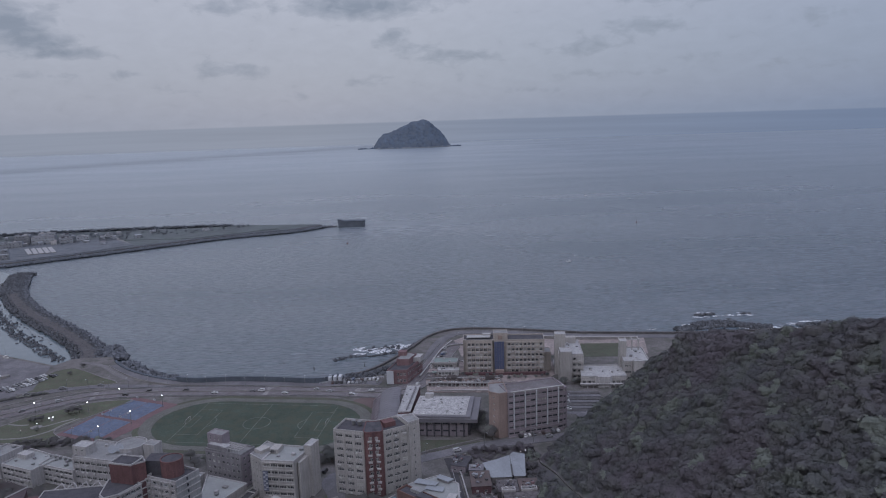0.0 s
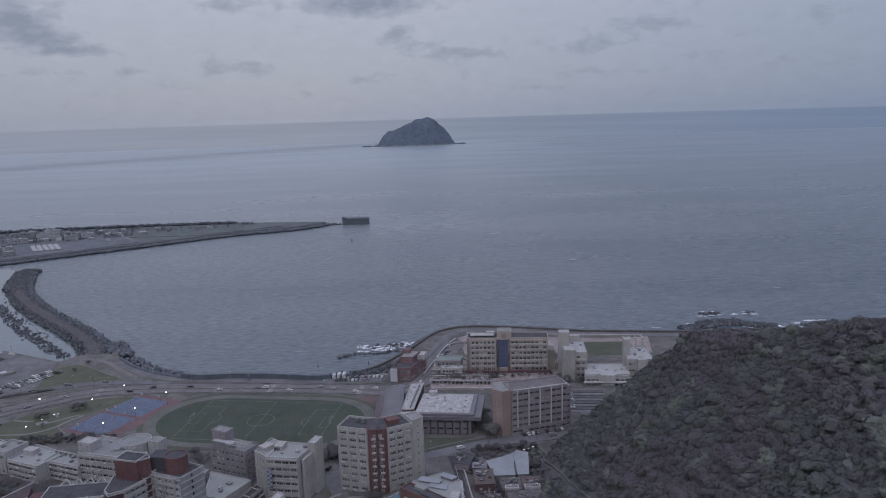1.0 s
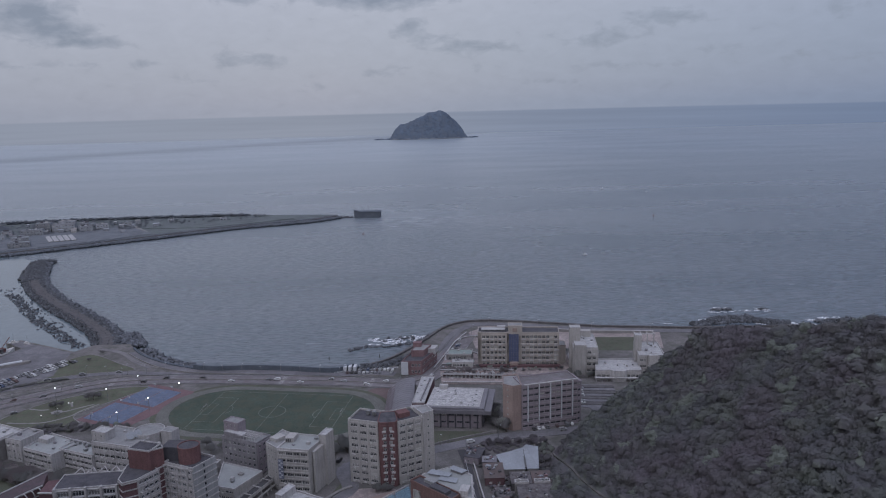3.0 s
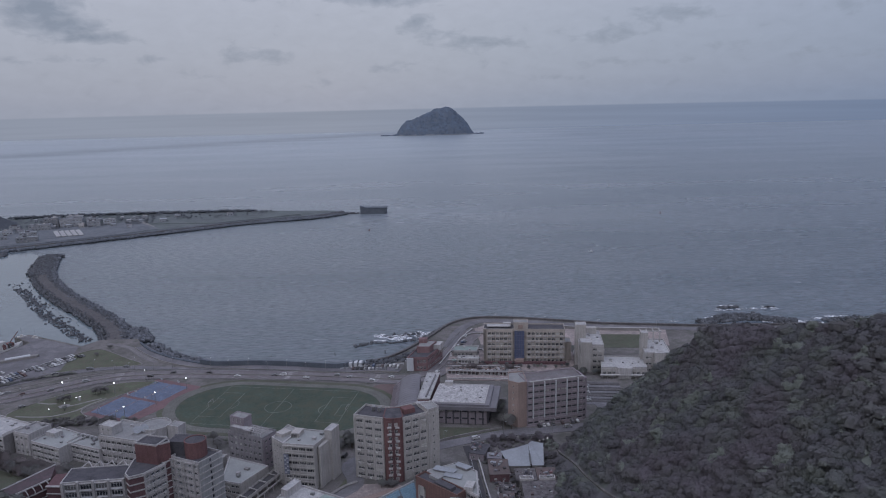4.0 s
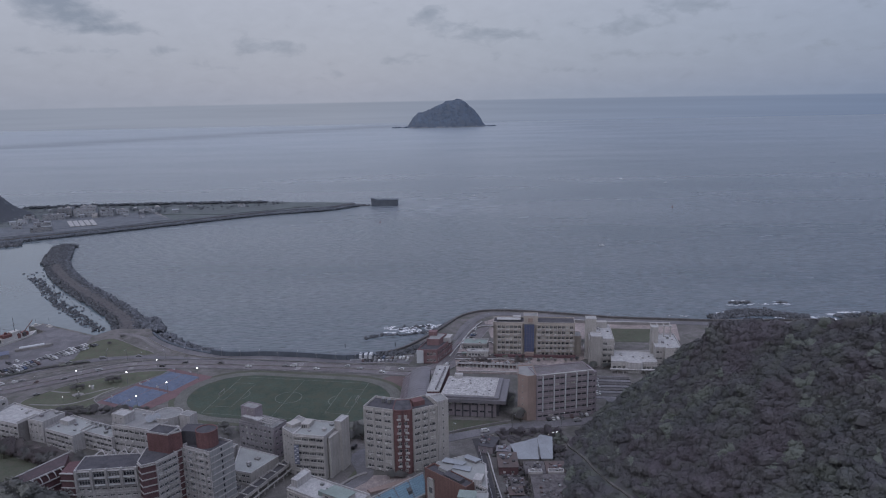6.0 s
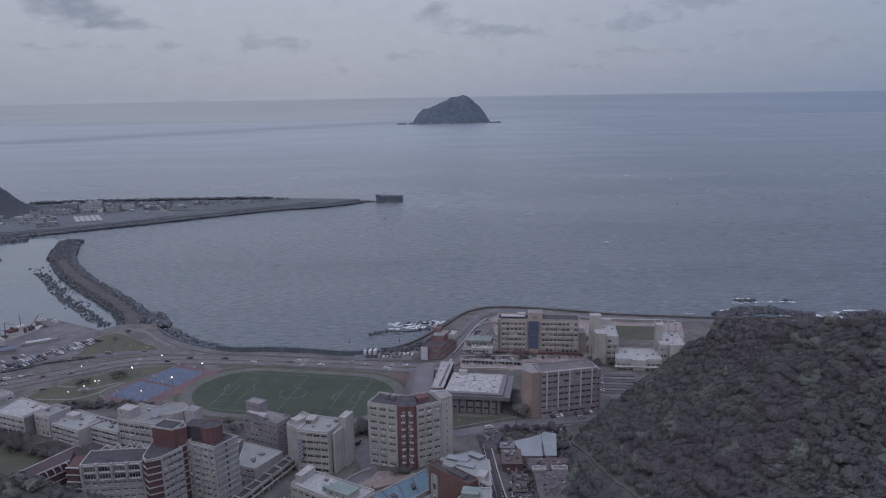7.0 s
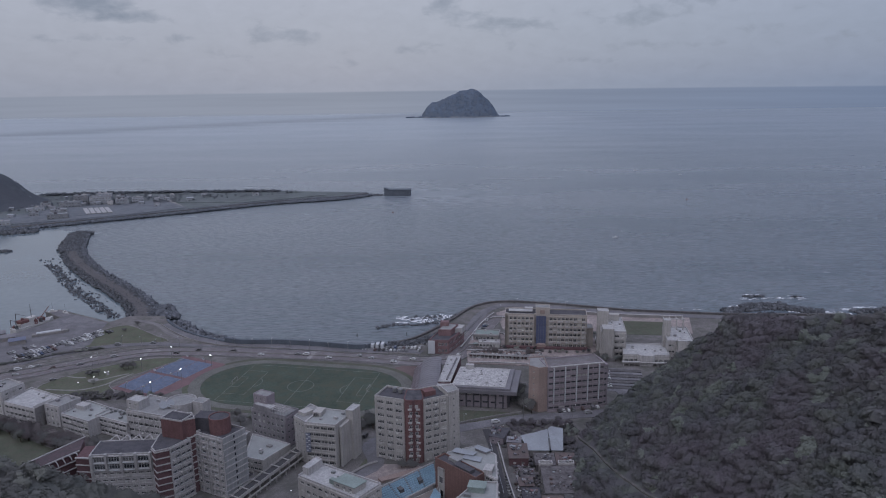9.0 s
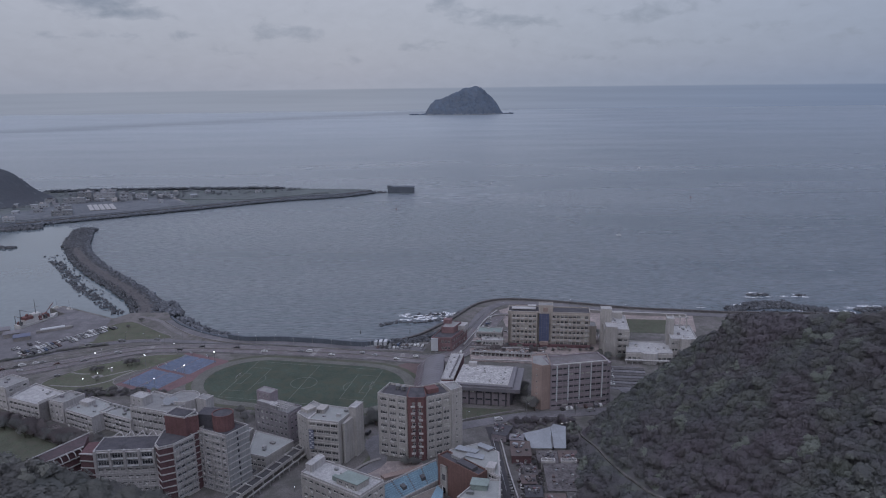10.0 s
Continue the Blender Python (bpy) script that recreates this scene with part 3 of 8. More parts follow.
def hillside(name, label, height, x0, x1, y0, y1, material, step=4.0):
    xs, ys = np.arange(x0, x1 + 1, step), np.arange(y0, y1 + 1, step)
    X, Y = np.meshgrid(xs, ys)
    H = height(X, Y)
    Zs = np.maximum(H + bumpy(X, Y) * np.clip(H / 20, 0, 1) + thicket(H), -3.0) + G
    n, k = len(xs), len(ys)
    i, j = np.meshgrid(np.arange(n - 1), np.arange(k - 1))
    a = (j * n + i).ravel()
    faces = np.stack([a, a + 1, a + n + 1, a + n], 1)
    keep = (Zs.ravel()[faces] > G - 2.9).any(1)
    ob = new(name, cloud_mesh(name, np.stack([X.ravel(), Y.ravel(), Zs.ravel()], 1), faces[keep], material))
    ob.data.shade_smooth()
    return tagged(ob, label, "hillside", kind="structure")


hillside("ground_hill_east", "steep hillside soil under dense woodland", east_height, 20, 420, 60, 470, M["leaf"])
hillside("ground_hill_west", "steep hillside soil under dense woodland", west_height, -330, -6, 60, 300, M["leaf_dark"])
# ------------------------------------------------------------------ trees
def crown_leaves(rng, r, h, leaves, leaf, cap=0.70):
    """Leaf quads of one crown about its base: lobes of different size, leaves mostly on their upper skin."""
    lobes = rng.integers(4, 7)
    a = rng.uniform(0, 2 * pi, lobes)
    d = rng.uniform(0.15, 0.62, lobes) * r
    c = np.stack([d * np.cos(a), d * np.sin(a), h * rng.uniform(0.48, 0.74, lobes)], 1)
    size = r * rng.uniform(0.46, 0.70, lobes)
    c[0], size[0] = (0, 0, h * 0.72), r * 0.55
    pick = rng.choice(lobes, leaves, p=size ** 2 / (size ** 2).sum())
    n = rng.normal(size=(leaves, 3))
    n[:, 2] = n[:, 2] * 0.75 + 0.45
    n /= np.linalg.norm(n, axis=1)[:, None]
    p = c[pick] + n * (size[pick] * rng.uniform(0.80, 1.06, leaves))[:, None] * [1, 1, 0.85]
    n = n + [0, -0.15, 0.3] + rng.normal(scale=0.42, size=(leaves, 3))
    n /= np.linalg.norm(n, axis=1)[:, None]
    u = np.cross(n, rng.normal(size=(leaves, 3)))
    u /= np.linalg.norm(u, axis=1)[:, None]
    w = np.cross(n, u)
    s = leaf * rng.uniform(0.6, 1.35, leaves)[:, None]
    quad = np.stack([p - u * s, p - w * s * 0.7, p + u * s, p + w * s * 0.7], 1)
    # dense inner foliage: a closed uneven cap of leaf mass inside each lobe
    caps = []
    for q, m in zip(c, size):
        turn = rng.uniform(0, 2 * pi)
        around = [turn + 2 * pi * i / 5 for i in range(5)]
        top = q + np.array([0, 0, 0.9 * m * cap])
        rings = [[q + m * cap * rng.uniform(0.91, 1.09) * np.array([wide * cos(b), wide * sin(b), high]) for b in around] for wide, high in ((1.15, -0.6), (0.97, 0.25), (0.60, 0.70))]
        rings.append([top] * 5)
        for lo, hi in zip(rings, rings[1:]):
            caps += [[lo[i], lo[(i + 1) % 5], hi[(i + 1) % 5], hi[i]] for i in range(5)]
    return np.concatenate([quad, np.array(caps)]).reshape(-1, 3)


def quads(n):
    return np.arange(4 * n).reshape(-1, 4)


def crown_set(seed, leaves, leaf, cap=0.70):
    rng = np.random.default_rng(seed)
    return [crown_leaves(rng, 1.0, 1.5, leaves, leaf, cap) for _ in range(12)]


FINE, PLAIN, MID, COARSE = crown_set(5, 430, 0.088, 0.68), crown_set(6, 205, 0.110), crown_set(8, 140, 0.132), crown_set(7, 24, 0.22, 0.79)


def woodland(name, label, spots, material, rng, choose=None):
    """spots: rows of x, y, z, radius, height. One object for the whole wood, no two crowns turned or shaped alike."""
    out = []
    for x, y, z, r, h in spots:
        crowns = choose(x, y) if choose else COARSE
        q = crowns[rng.integers(len(crowns))]
        a = rng.uniform(0, 2 * pi)
        ca, sa = cos(a), sin(a)
        out.append(np.stack([x + r * (q[:, 0] * ca - q[:, 1] * sa), y + r * (q[:, 0] * sa + q[:, 1] * ca), z + q[:, 2] * h / 1.5], 1))
    v = np.concatenate(out)
    ob = new(name, cloud_mesh(name, v, quads(len(v) // 4), material))
    return tagged(ob, label, "woodland", kind="stuff")


TRAIL = smooth([(72.5, 397), (73.2, 384), (72.8, 360), (74.2, 332), (75.6, 310), (77.8, 288), (81.4, 269), (88, 250)], 6)


def clear(x, y):
    return any(hypot(x - a, y - b) < 3.0 for a, b in TRAIL)


def wood_spots(height, x0, x1, y0, y1, step, rng, far=1e9):
    spots = []
    for x in np.arange(x0, x1, step):
        for y in np.arange(y0, y1, step):
            px, py = x + rng.uniform(-0.5, 0.5) * step, y + rng.uniform(-0.5, 0.5) * step
            h = float(height(np.float64(px), np.float64(py)))
            if h < 0.6 or rng.random() < 0.015 or clear(px, py) or px > 0.74 * py + 12 or px < -0.66 * py - 10 or 0.886 * px + 0.466 * py > 318:
                continue
            h += float(bumpy(px, py)) * min(h / 20, 1)
            big = rng.random() < 0.17
            r = rng.uniform(4.0, 5.4) if big else rng.uniform(2.8, 4.0)
            edge = min(1.0, 0.45 + h / 14)
            spots.append((px, py, G + h - 1.6, r * edge, (rng.uniform(5.2, 7.0) if big else rng.uniform(3.9, 5.1)) * edge))
    return spots


def hill_trail():
    """A pale concrete footpath climbing the hillside."""
    g = Geo()
    left, right = strip(TRAIL, 1.15)

    def z(x, y):
        h = float(east_height(np.float64(x), np.float64(y)))
        return G + max(h + float(bumpy(x, y)) * min(max(h, 0) / 20, 1), 0) + float(thicket(h)) + 0.4
    for i in range(len(TRAIL) - 1):
        a, b = z(*TRAIL[i]), z(*TRAIL[i + 1])
        g.prism([right[i], right[i + 1], left[i + 1], left[i]], [a - 1, b - 1, b - 1, a - 1], [a, b, b, a])
    solid("footpath", g, M["ground"], "pale narrow footpath climbing the wooded hillside", "footpath")


hill_trail()
_rng = np.random.default_rng(11)
woodland("woodland_east", "dense dark green woodland covering a steep coastal hill", wood_spots(east_height, 24, 235, 125, 455, 3.02, _rng), M["leaf"], _rng, lambda x, y: COARSE if y < 1.3 * x + 8 or y < 390 - 1.72 * x else PLAIN if y < 320 else MID)
woodland("woodland_west", "dense dark green treetops on a near spur", wood_spots(west_height, -150, -36, 162, 262, 3.25, _rng), M["leaf_dark"], _rng, lambda x, y: FINE if x < -74 and y > 174 and y > -2.6 * x - 132 and y < 205 - 0.85 * (x + 78) else COARSE)


def make_tree(rng, r, h, material):
    """Tapered trunk with limbs and a crown of leaves, standing at the origin."""
    tree = thing("tree", "leafy broadleaf tree with a dark rounded crown", "tree", group="campus trees")
    g = Geo()
    g.tube(0, 0, -0.2, h * 0.55, 0.05 * h * 0.45, 0.03 * h * 0.45, 7)
    for i in range(5):
        a = i * 1.26 + rng.uniform(0, 0.6)
        g.beam((0, 0, h * rng.uniform(0.28, 0.45)), (cos(a) * r * 0.55, sin(a) * r * 0.55, h * rng.uniform(0.58, 0.78)), 0.12)
    part("trunk", g, M["bark"], tree)
    q = crown_leaves(rng, r, h, 560, 0.25, 0.58)
    part("crown", cloud_mesh("crown", q, quads(len(q) // 4), material), material, tree)
    return tree


_rng = np.random.default_rng(21)
TREES = [make_tree(_rng, r, h, M[m]) for r, h, m in ((2.8, 5.5, "leaf"), (3.4, 6.5, "leaf_dark"), (2.2, 4.5, "leaf"), (3.8, 7.5, "leaf_dark"), (4.4, 7.0, "leaf_brown"))]
TREE_USED = [False] * len(TREES)


def plant(x, y, size=1.0, pick=None, z=G):
    i = int(_rng.integers(len(TREES))) if pick is None else pick
    m = pose(x, y, z, rz=float(_rng.uniform(0, 360))) @ Matrix.Scale(size, 4)
    if not TREE_USED[i]:
        TREE_USED[i] = True
        TREES[i].matrix_basis = m
        return TREES[i]
    ob = copy_thing(TREES[i], m)
    ob.scale = (size, size, size)
    return ob


def grove(x0, x1, y0, y1, n, turn=0.0, size=(0.8, 1.2), pick=None):
    """n trees scattered in a box turned about its first corner."""
    c, s = cos(radians(turn)), sin(radians(turn))
    for _ in range(n):
        u, v = _rng.uniform(0, x1 - x0), _rng.uniform(0, y1 - y0)
        plant(x0 + u * c - v * s, y0 + u * s + v * c, float(_rng.uniform(*size)), pick)
# ------------------------------------------------------------------ flat pieces of ground
LAID = [0]


def flat(name, poly, mat, z=0.05, label="", category="", m=None, thick=0.3):
    LAID[0] += 1
    z += 0.004 * LAID[0]
    thick += 0.004 * LAID[0]
    g = Geo().prism(poly, z - thick, z)
    return solid(name, g, M[mat], label, category, m=m if m is not None else pose(0, 0, G))


# ------------------------------------------------------------------ buildings
def rect(x, y, rot, w, d):
    """Corners, counter-clockwise, of a box whose front runs from (x, y) for w metres at rot degrees and which is d deep."""
    c, s = cos(radians(rot)), sin(radians(rot))
    return [(x, y), (x + w * c, y + w * s), (x + w * c - d * s, y + w * s + d * c), (x - d * s, y + d * c)]


def inset(poly, t):
    out, n = [], len(poly)
    for i in range(n):
        a, b, c = poly[i - 1], poly[i], poly[(i + 1) % n]
        d1, d2 = Vector((b[0] - a[0], b[1] - a[1])).normalized(), Vector((c[0] - b[0], c[1] - b[1])).normalized()
        n1, n2 = Vector((-d1.y, d1.x)), Vector((-d2.y, d2.x))
        k = n1 + n2
        k = k * (t / max(0.2, k.dot(n1)))
        out.append((b[0] + k.x, b[1] + k.y))
    return out


WINDOWS = {}
UNITS = []


def lattice(g, xs, zs, y0, y1, hole):
    """One upright plate with openings where hole(i, j) is true for the field between the lines i, i + 1 and j, j + 1."""
    n, k = len(xs), len(zs)
    verts = [(x, y, z) for y in (y0, y1) for z in zs for x in xs]

    def at(side, i, j):
        return side * n * k + j * n + i
    faces = []
    for j in range(k - 1):
        for i in range(n - 1):
            if hole(i, j):
                continue
            faces.append((at(0, i, j), at(0, i + 1, j), at(0, i + 1, j + 1), at(0, i, j + 1)))
            faces.append((at(1, i, j), at(1, i, j + 1), at(1, i + 1, j + 1), at(1, i + 1, j)))
            for di, dj, p, q in ((-1, 0, (i, j + 1), (i, j)), (1, 0, (i + 1, j), (i + 1, j + 1)), (0, -1, (i, j), (i + 1, j)), (0, 1, (i + 1, j + 1), (i, j + 1))):
                u, v = i + di, j + dj
                if not (0 <= u < n - 1 and 0 <= v < k - 1) or hole(u, v):
                    faces.append((at(0, *q), at(0, *p), at(1, *p), at(1, *q)))
    return g.add(verts, faces)


def window_mesh(w, h, bars, bar=0.13):
    key = (round(w, 2), round(h, 2), bars)
    if key not in WINDOWS:
        xs = [-w / 2, -w / 2 + bar]
        for i in range(bars):
            x = -w / 2 + w * (i + 1) / (bars + 1)
            xs += [x - bar / 2, x + bar / 2]
        xs += [w / 2 - bar, w / 2]
        zs = [0, bar] + ([h * 0.66, h * 0.66 + bar * 0.8] if h > 1.5 else []) + [h - bar, h]
        f = lattice(Geo(), xs, zs, -0.12, 0.0, lambda i, j: i % 2 == 1 and j % 2 == 1)
        p = Geo().box(-w / 2 + bar, w / 2 - bar, -0.06, -0.03, bar, h - bar)
        WINDOWS[key] = (f, p, {})
    return WINDOWS[key]


class Building:
    def __init__(self, name, label, x, y, group=""):
        self.ob, self.x, self.y = thing(name, label, "building", pose(x, y, G), group), x, y

    def poly(self, poly):
        return [(x - self.x, y - self.y) for x, y in poly]

    def mass(self, poly, z0, z1, mat, name="wall", label=""):
        return part(name, Geo().prism(self.poly(poly), z0, z1), M[mat], self.ob, label)

    def roof(self, poly, z, mat="roof_grey", edge="cream", up=0.9, thick=0.35):
        """A flat roof with a parapet round it."""
        p = self.poly(poly)
        q = inset(p, thick)
        part("roof", Geo().prism(inset(p, thick * 0.9), z - 0.05, z + 0.12), M[mat], self.ob)
        if up > 0:
            g = Geo()
            o = inset(p, -0.08)
            n = len(p)
            rings = [(o, z - 0.15), (o, z + up), (q, z + up), (q, z - 0.15)]
            g.add([(x, y, h) for ring, h in rings for x, y in ring], [(k * n + i, k * n + (i + 1) % n, (k + 1) % 4 * n + (i + 1) % n, (k + 1) % 4 * n + i) for k in range(4) for i in range(n)])
            part("parapet", g, M[edge], self.ob)

    def edge(self, p0, p1):
        p0, p1 = (p0[0] - self.x, p0[1] - self.y), (p1[0] - self.x, p1[1] - self.y)
        a = atan2(p1[1] - p0[1], p1[0] - p0[0])
        return pose(p0[0], p0[1], 0, rz=math.degrees(a)), hypot(p1[0] - p0[0], p1[1] - p0[1])

    def facade(self, p0, p1, z0, floors, fh, bays, ww, wh, mat, sill=1.0, proud=0.3, bars=1, margin=0.6, frame="frame", band=None, skip=()):
        """A skin with an opening for each window, a window in each opening."""
        m, length = self.edge(p0, p1)
        g = Geo()
        g.turn = m
        pitch = (length - 2 * margin) / bays
        ww = min(ww, pitch - 0.15)
        xs = [margin + pitch * (i + 0.5) for i in range(bays)]
        cols = [0.0] + [v for x in xs for v in (x - ww / 2, x + ww / 2)] + [length]
        rows = [z0] + [v for k in range(floors) for v in (z0 + k * fh + sill, z0 + k * fh + sill + wh)] + [max(z0 + floors * fh, z0 + (floors - 1) * fh + sill + wh + 0.05)]
        lattice(g, cols, rows, -proud, 0.0, lambda i, j: i % 2 == 1 and j % 2 == 1)
        part("facade", g, M[mat], self.ob)
        f, p, made = window_mesh(ww, wh, bars)
        if frame not in made:
            made[frame] = (f.mesh("window", M[frame]), p.mesh("pane", M["glass"]))
        for k in range(floors):
            for i, x in enumerate(xs):
                if (i, k) in skip:
                    continue
                w = part("window", made[frame][0], None, self.ob, at=m @ pose(x, -proud * 0.12, z0 + k * fh + sill))
                part("pane", made[frame][1], None, w)
        if ww > 1.5 and mat in ("cream", "white", "yellow") and self.ob.name[:4] != "port":
            rng = random.Random(int(length * 100) + floors)
            for k in range(floors):
                for i, x in enumerate(xs):
                    if rng.random() < 0.30 and len(UNITS) < 560:
                        if not UNITS:
                            UNITS.append(Geo().box(-0.48, 0.48, -0.62, 0.0, 0.0, 0.66).box(-0.40, -0.32, -0.5, 0.0, -0.12, 0.0).box(0.32, 0.40, -0.5, 0.0, -0.12, 0.0).mesh("cooling_unit", M["frame"]))
                        part("cooling_unit", UNITS[0], None, self.ob, at=m @ pose(x + rng.uniform(-0.3, 0.3) * ww, -proud, z0 + k * fh + sill - 0.85))
                        UNITS.append(1)
        if band:
            for k in range(floors + 1):
                b = Geo()
                b.turn = m
                b.box(-0.2, length + 0.2, -proud - 0.25, -proud + 0.02, z0 + k * fh - 0.22, z0 + k * fh + 0.22)
                part("floor_band", b, M[band], self.ob)

    def gallery(self, p0, p1, z0, floors, fh, deep, mat, rail=1.0):
        """Open access galleries: a slab and a solid balustrade on each floor."""
        m, length = self.edge(p0, p1)
        for k in range(floors):
            g = Geo()
            g.turn = m
            g.box(0, length, -deep, 0, z0 + k * fh - 0.2, z0 + k * fh)
            g.box(0, length, -deep, -deep + 0.15, z0 + k * fh, z0 + k * fh + rail)
            part("balcony", g, M[mat], self.ob)

    def fins(self, p0, p1, z0, z1, n, wide, deep, mat, name="pilaster"):
        m, length = self.edge(p0, p1)
        for i in range(n):
            x = (i + 0.5) * length / n if n > 1 else length / 2
            g = Geo()
            g.turn = m
            g.box(x - wide / 2, x + wide / 2, -deep, 0.02, z0, z1)
            part(name, g, M[mat], self.ob)

    def tank(self, x, y, z, r=1.1, h=2.0):
        x, y = x - self.x, y - self.y
        g = Geo()
        for i in range(4):
            g.tube(x + 0.7 * r * cos(i * pi / 2), y + 0.7 * r * sin(i * pi / 2), z, z + 0.6, 0.07, n=5)
        g.tube(x, y, z + 0.5, z + 0.5 + h, r, n=12).tube(x, y, z + 0.5 + h, z + 0.8 + h, r, r * 0.4, n=12)
        part("water_tank", g, M["steel"], self.ob)

    def box(self, name, x, y, rot, w, d, z0, z1, mat, label=""):
        return self.mass(rect(x, y, rot, w, d), z0, z1, mat, name, label)

    def clutter(self, poly, z, n, seed):
        """Condensers and ducts lying about on a roof."""
        rng = random.Random(seed)
        (ax, ay), (bx, by), _, (dx, dy) = poly[:4]
        for _i in range(n):
            u, v = rng.uniform(0.15, 0.85), rng.uniform(0.2, 0.85)
            x, y = ax + u * (bx - ax) + v * (dx - ax), ay + u * (by - ay) + v * (dy - ay)
            s = rng.uniform(0.7, 1.5)
            self.box("condenser", x, y, rng.choice((0, 90)) + rng.uniform(-30, -20), s * 1.3, s, z + 0.1, z + 0.1 + s * rng.uniform(0.6, 1.0), rng.choice(("steel", "white", "grey_tile")))


def slab_block(name, label, poly, h, mat, floors, z0=0.6, edges=((0, 5, 1.6, 1.5),), roof="roof_grey", par=None, bars=1, sill=1.0, proud=0.3, frame="frame", clutter=2, up=0.9, band=None):
    """A plain block: walls, a flat roof with parapet, windowed skins on the edges named by (edge, bays, width, height)."""
    b = Building(name, label, *poly[0])
    b.mass(poly, -0.5, h, mat)
    b.roof(poly, h, roof, par or mat, up)
    for e, bays, ww, wh in edges:
        b.facade(poly[e], poly[(e + 1) % len(poly)], z0, floors, (h - z0) / floors, bays, ww, wh, mat, sill, proud, bars, frame=frame, band=band)
    b.clutter(poly, h, clutter, len(label) + int(poly[0][0]))
    return b


# --- residential tower with two wings and a red stair core
def residence_tower():
    b = Building("residence_tower", "tall cream-tiled residence tower with a dark red stair core", -14, 358)
    left = [(-33.8, 358.2), (-18.8, 352.2), (-13.6, 365.2), (-28.6, 371.2)]
    right = [(-9.4, 352.2), (3.0, 358.0), (-2.9, 370.7), (-15.3, 364.9)]
    core = [(-19.0, 352.5), (-17.5, 350.5), (-10.7, 350.5), (-9.2, 352.5), (-10.5, 364), (-18, 364)]
    stair = [(3.1, 357.5), (8.6, 361.2), (5.2, 369.0), (-1.0, 366.0)]
    h, n, fh = 33.0, 9, 3.62
    b.mass(left, -0.5, h, "cream")
    b.mass(right, -0.5, h, "cream")
    b.mass(core, -0.5, h + 1.2, "red", "stair_core", "dark red tiled stair core")
    b.mass(stair, -0.5, h + 1.8, "cream", "stair_tower")
    b.roof(left, h, "roof_dark", "cream", 1.2)
    b.roof(right, h, "roof_dark", "cream", 1.0)
    b.roof(core, h + 1.2, "roof_dark", "red", 0.3)
    b.roof(stair, h + 1.8, "roof_grey", "white", 0.7)
    b.facade(left[0], left[1], 0.4, n, fh, 3, 3.5, 1.6, "cream", 1.15, 0.4, 3)
    b.facade(right[0], right[1], 0.4, n, fh, 3, 3.1, 1.6, "cream", 1.15, 0.4, 3)
    for p, q in ((left[0], left[1]), (right[0], right[1])):
        fm, length = b.edge(p, q)
        for i in range(4):
            g = Geo()
            g.turn = fm
            x = 0.6 + (length - 1.2) * i / 3
            g.box(x - 0.3, x + 0.3, -0.7, 0.02, 0, h + 0.6)
            part("pilaster", g, M["cream"], b.ob)
    b.facade(core[1], core[2], 0.4, n, fh, 2, 1.6, 1.9, "red", 0.8, 0.3, 1, margin=0.5)
    b.fins(core[1], core[2], 0, h + 1.8, 1, 1.3, 1.1, "dark_red")
    for k in range(1, n):
        for u in (0.22, 0.78):
            x = core[1][0] + u * 7.0 - b.x
            part("balcony", Geo().box(x - 1.0, x + 1.0, core[1][1] - b.y - 1.2, core[1][1] - b.y - 0.3, 0.4 + k * fh, 0.4 + k * fh + 0.75), M["white"], b.ob)
    b.facade(stair[0], stair[1], 0.6, n, fh, 1, 0.9, 1.2, "cream", 1.0, 0.25, 0, margin=2.2)
    # cooling units under the windows
    for (p, q), m in (((left[0], left[1]), 6), ((right[0], right[1]), 5)):
        frame_m, length = b.edge(p, q)
        for k in range(n):
            for i in range(m):
                if (i * 7 + k * 5) % 4 == 0:
                    g = Geo()
                    g.turn = frame_m
                    x = 0.6 + (length - 1.2) * (i + 0.5) / m
                    g.box(x - 0.45, x + 0.45, -0.95, -0.36, 0.4 + k * fh + 0.35, 0.4 + k * fh + 0.95)
                    part("cooling_unit", g, M["white"], b.ob)
    b.box("rooftop_room", -8.6, 357.5, 25, 6, 5, h, h + 2.6, "red")
    b.tank(-24, 364, h + 0.1)
    b.tank(-21, 362.5, h + 0.1)


residence_tower()


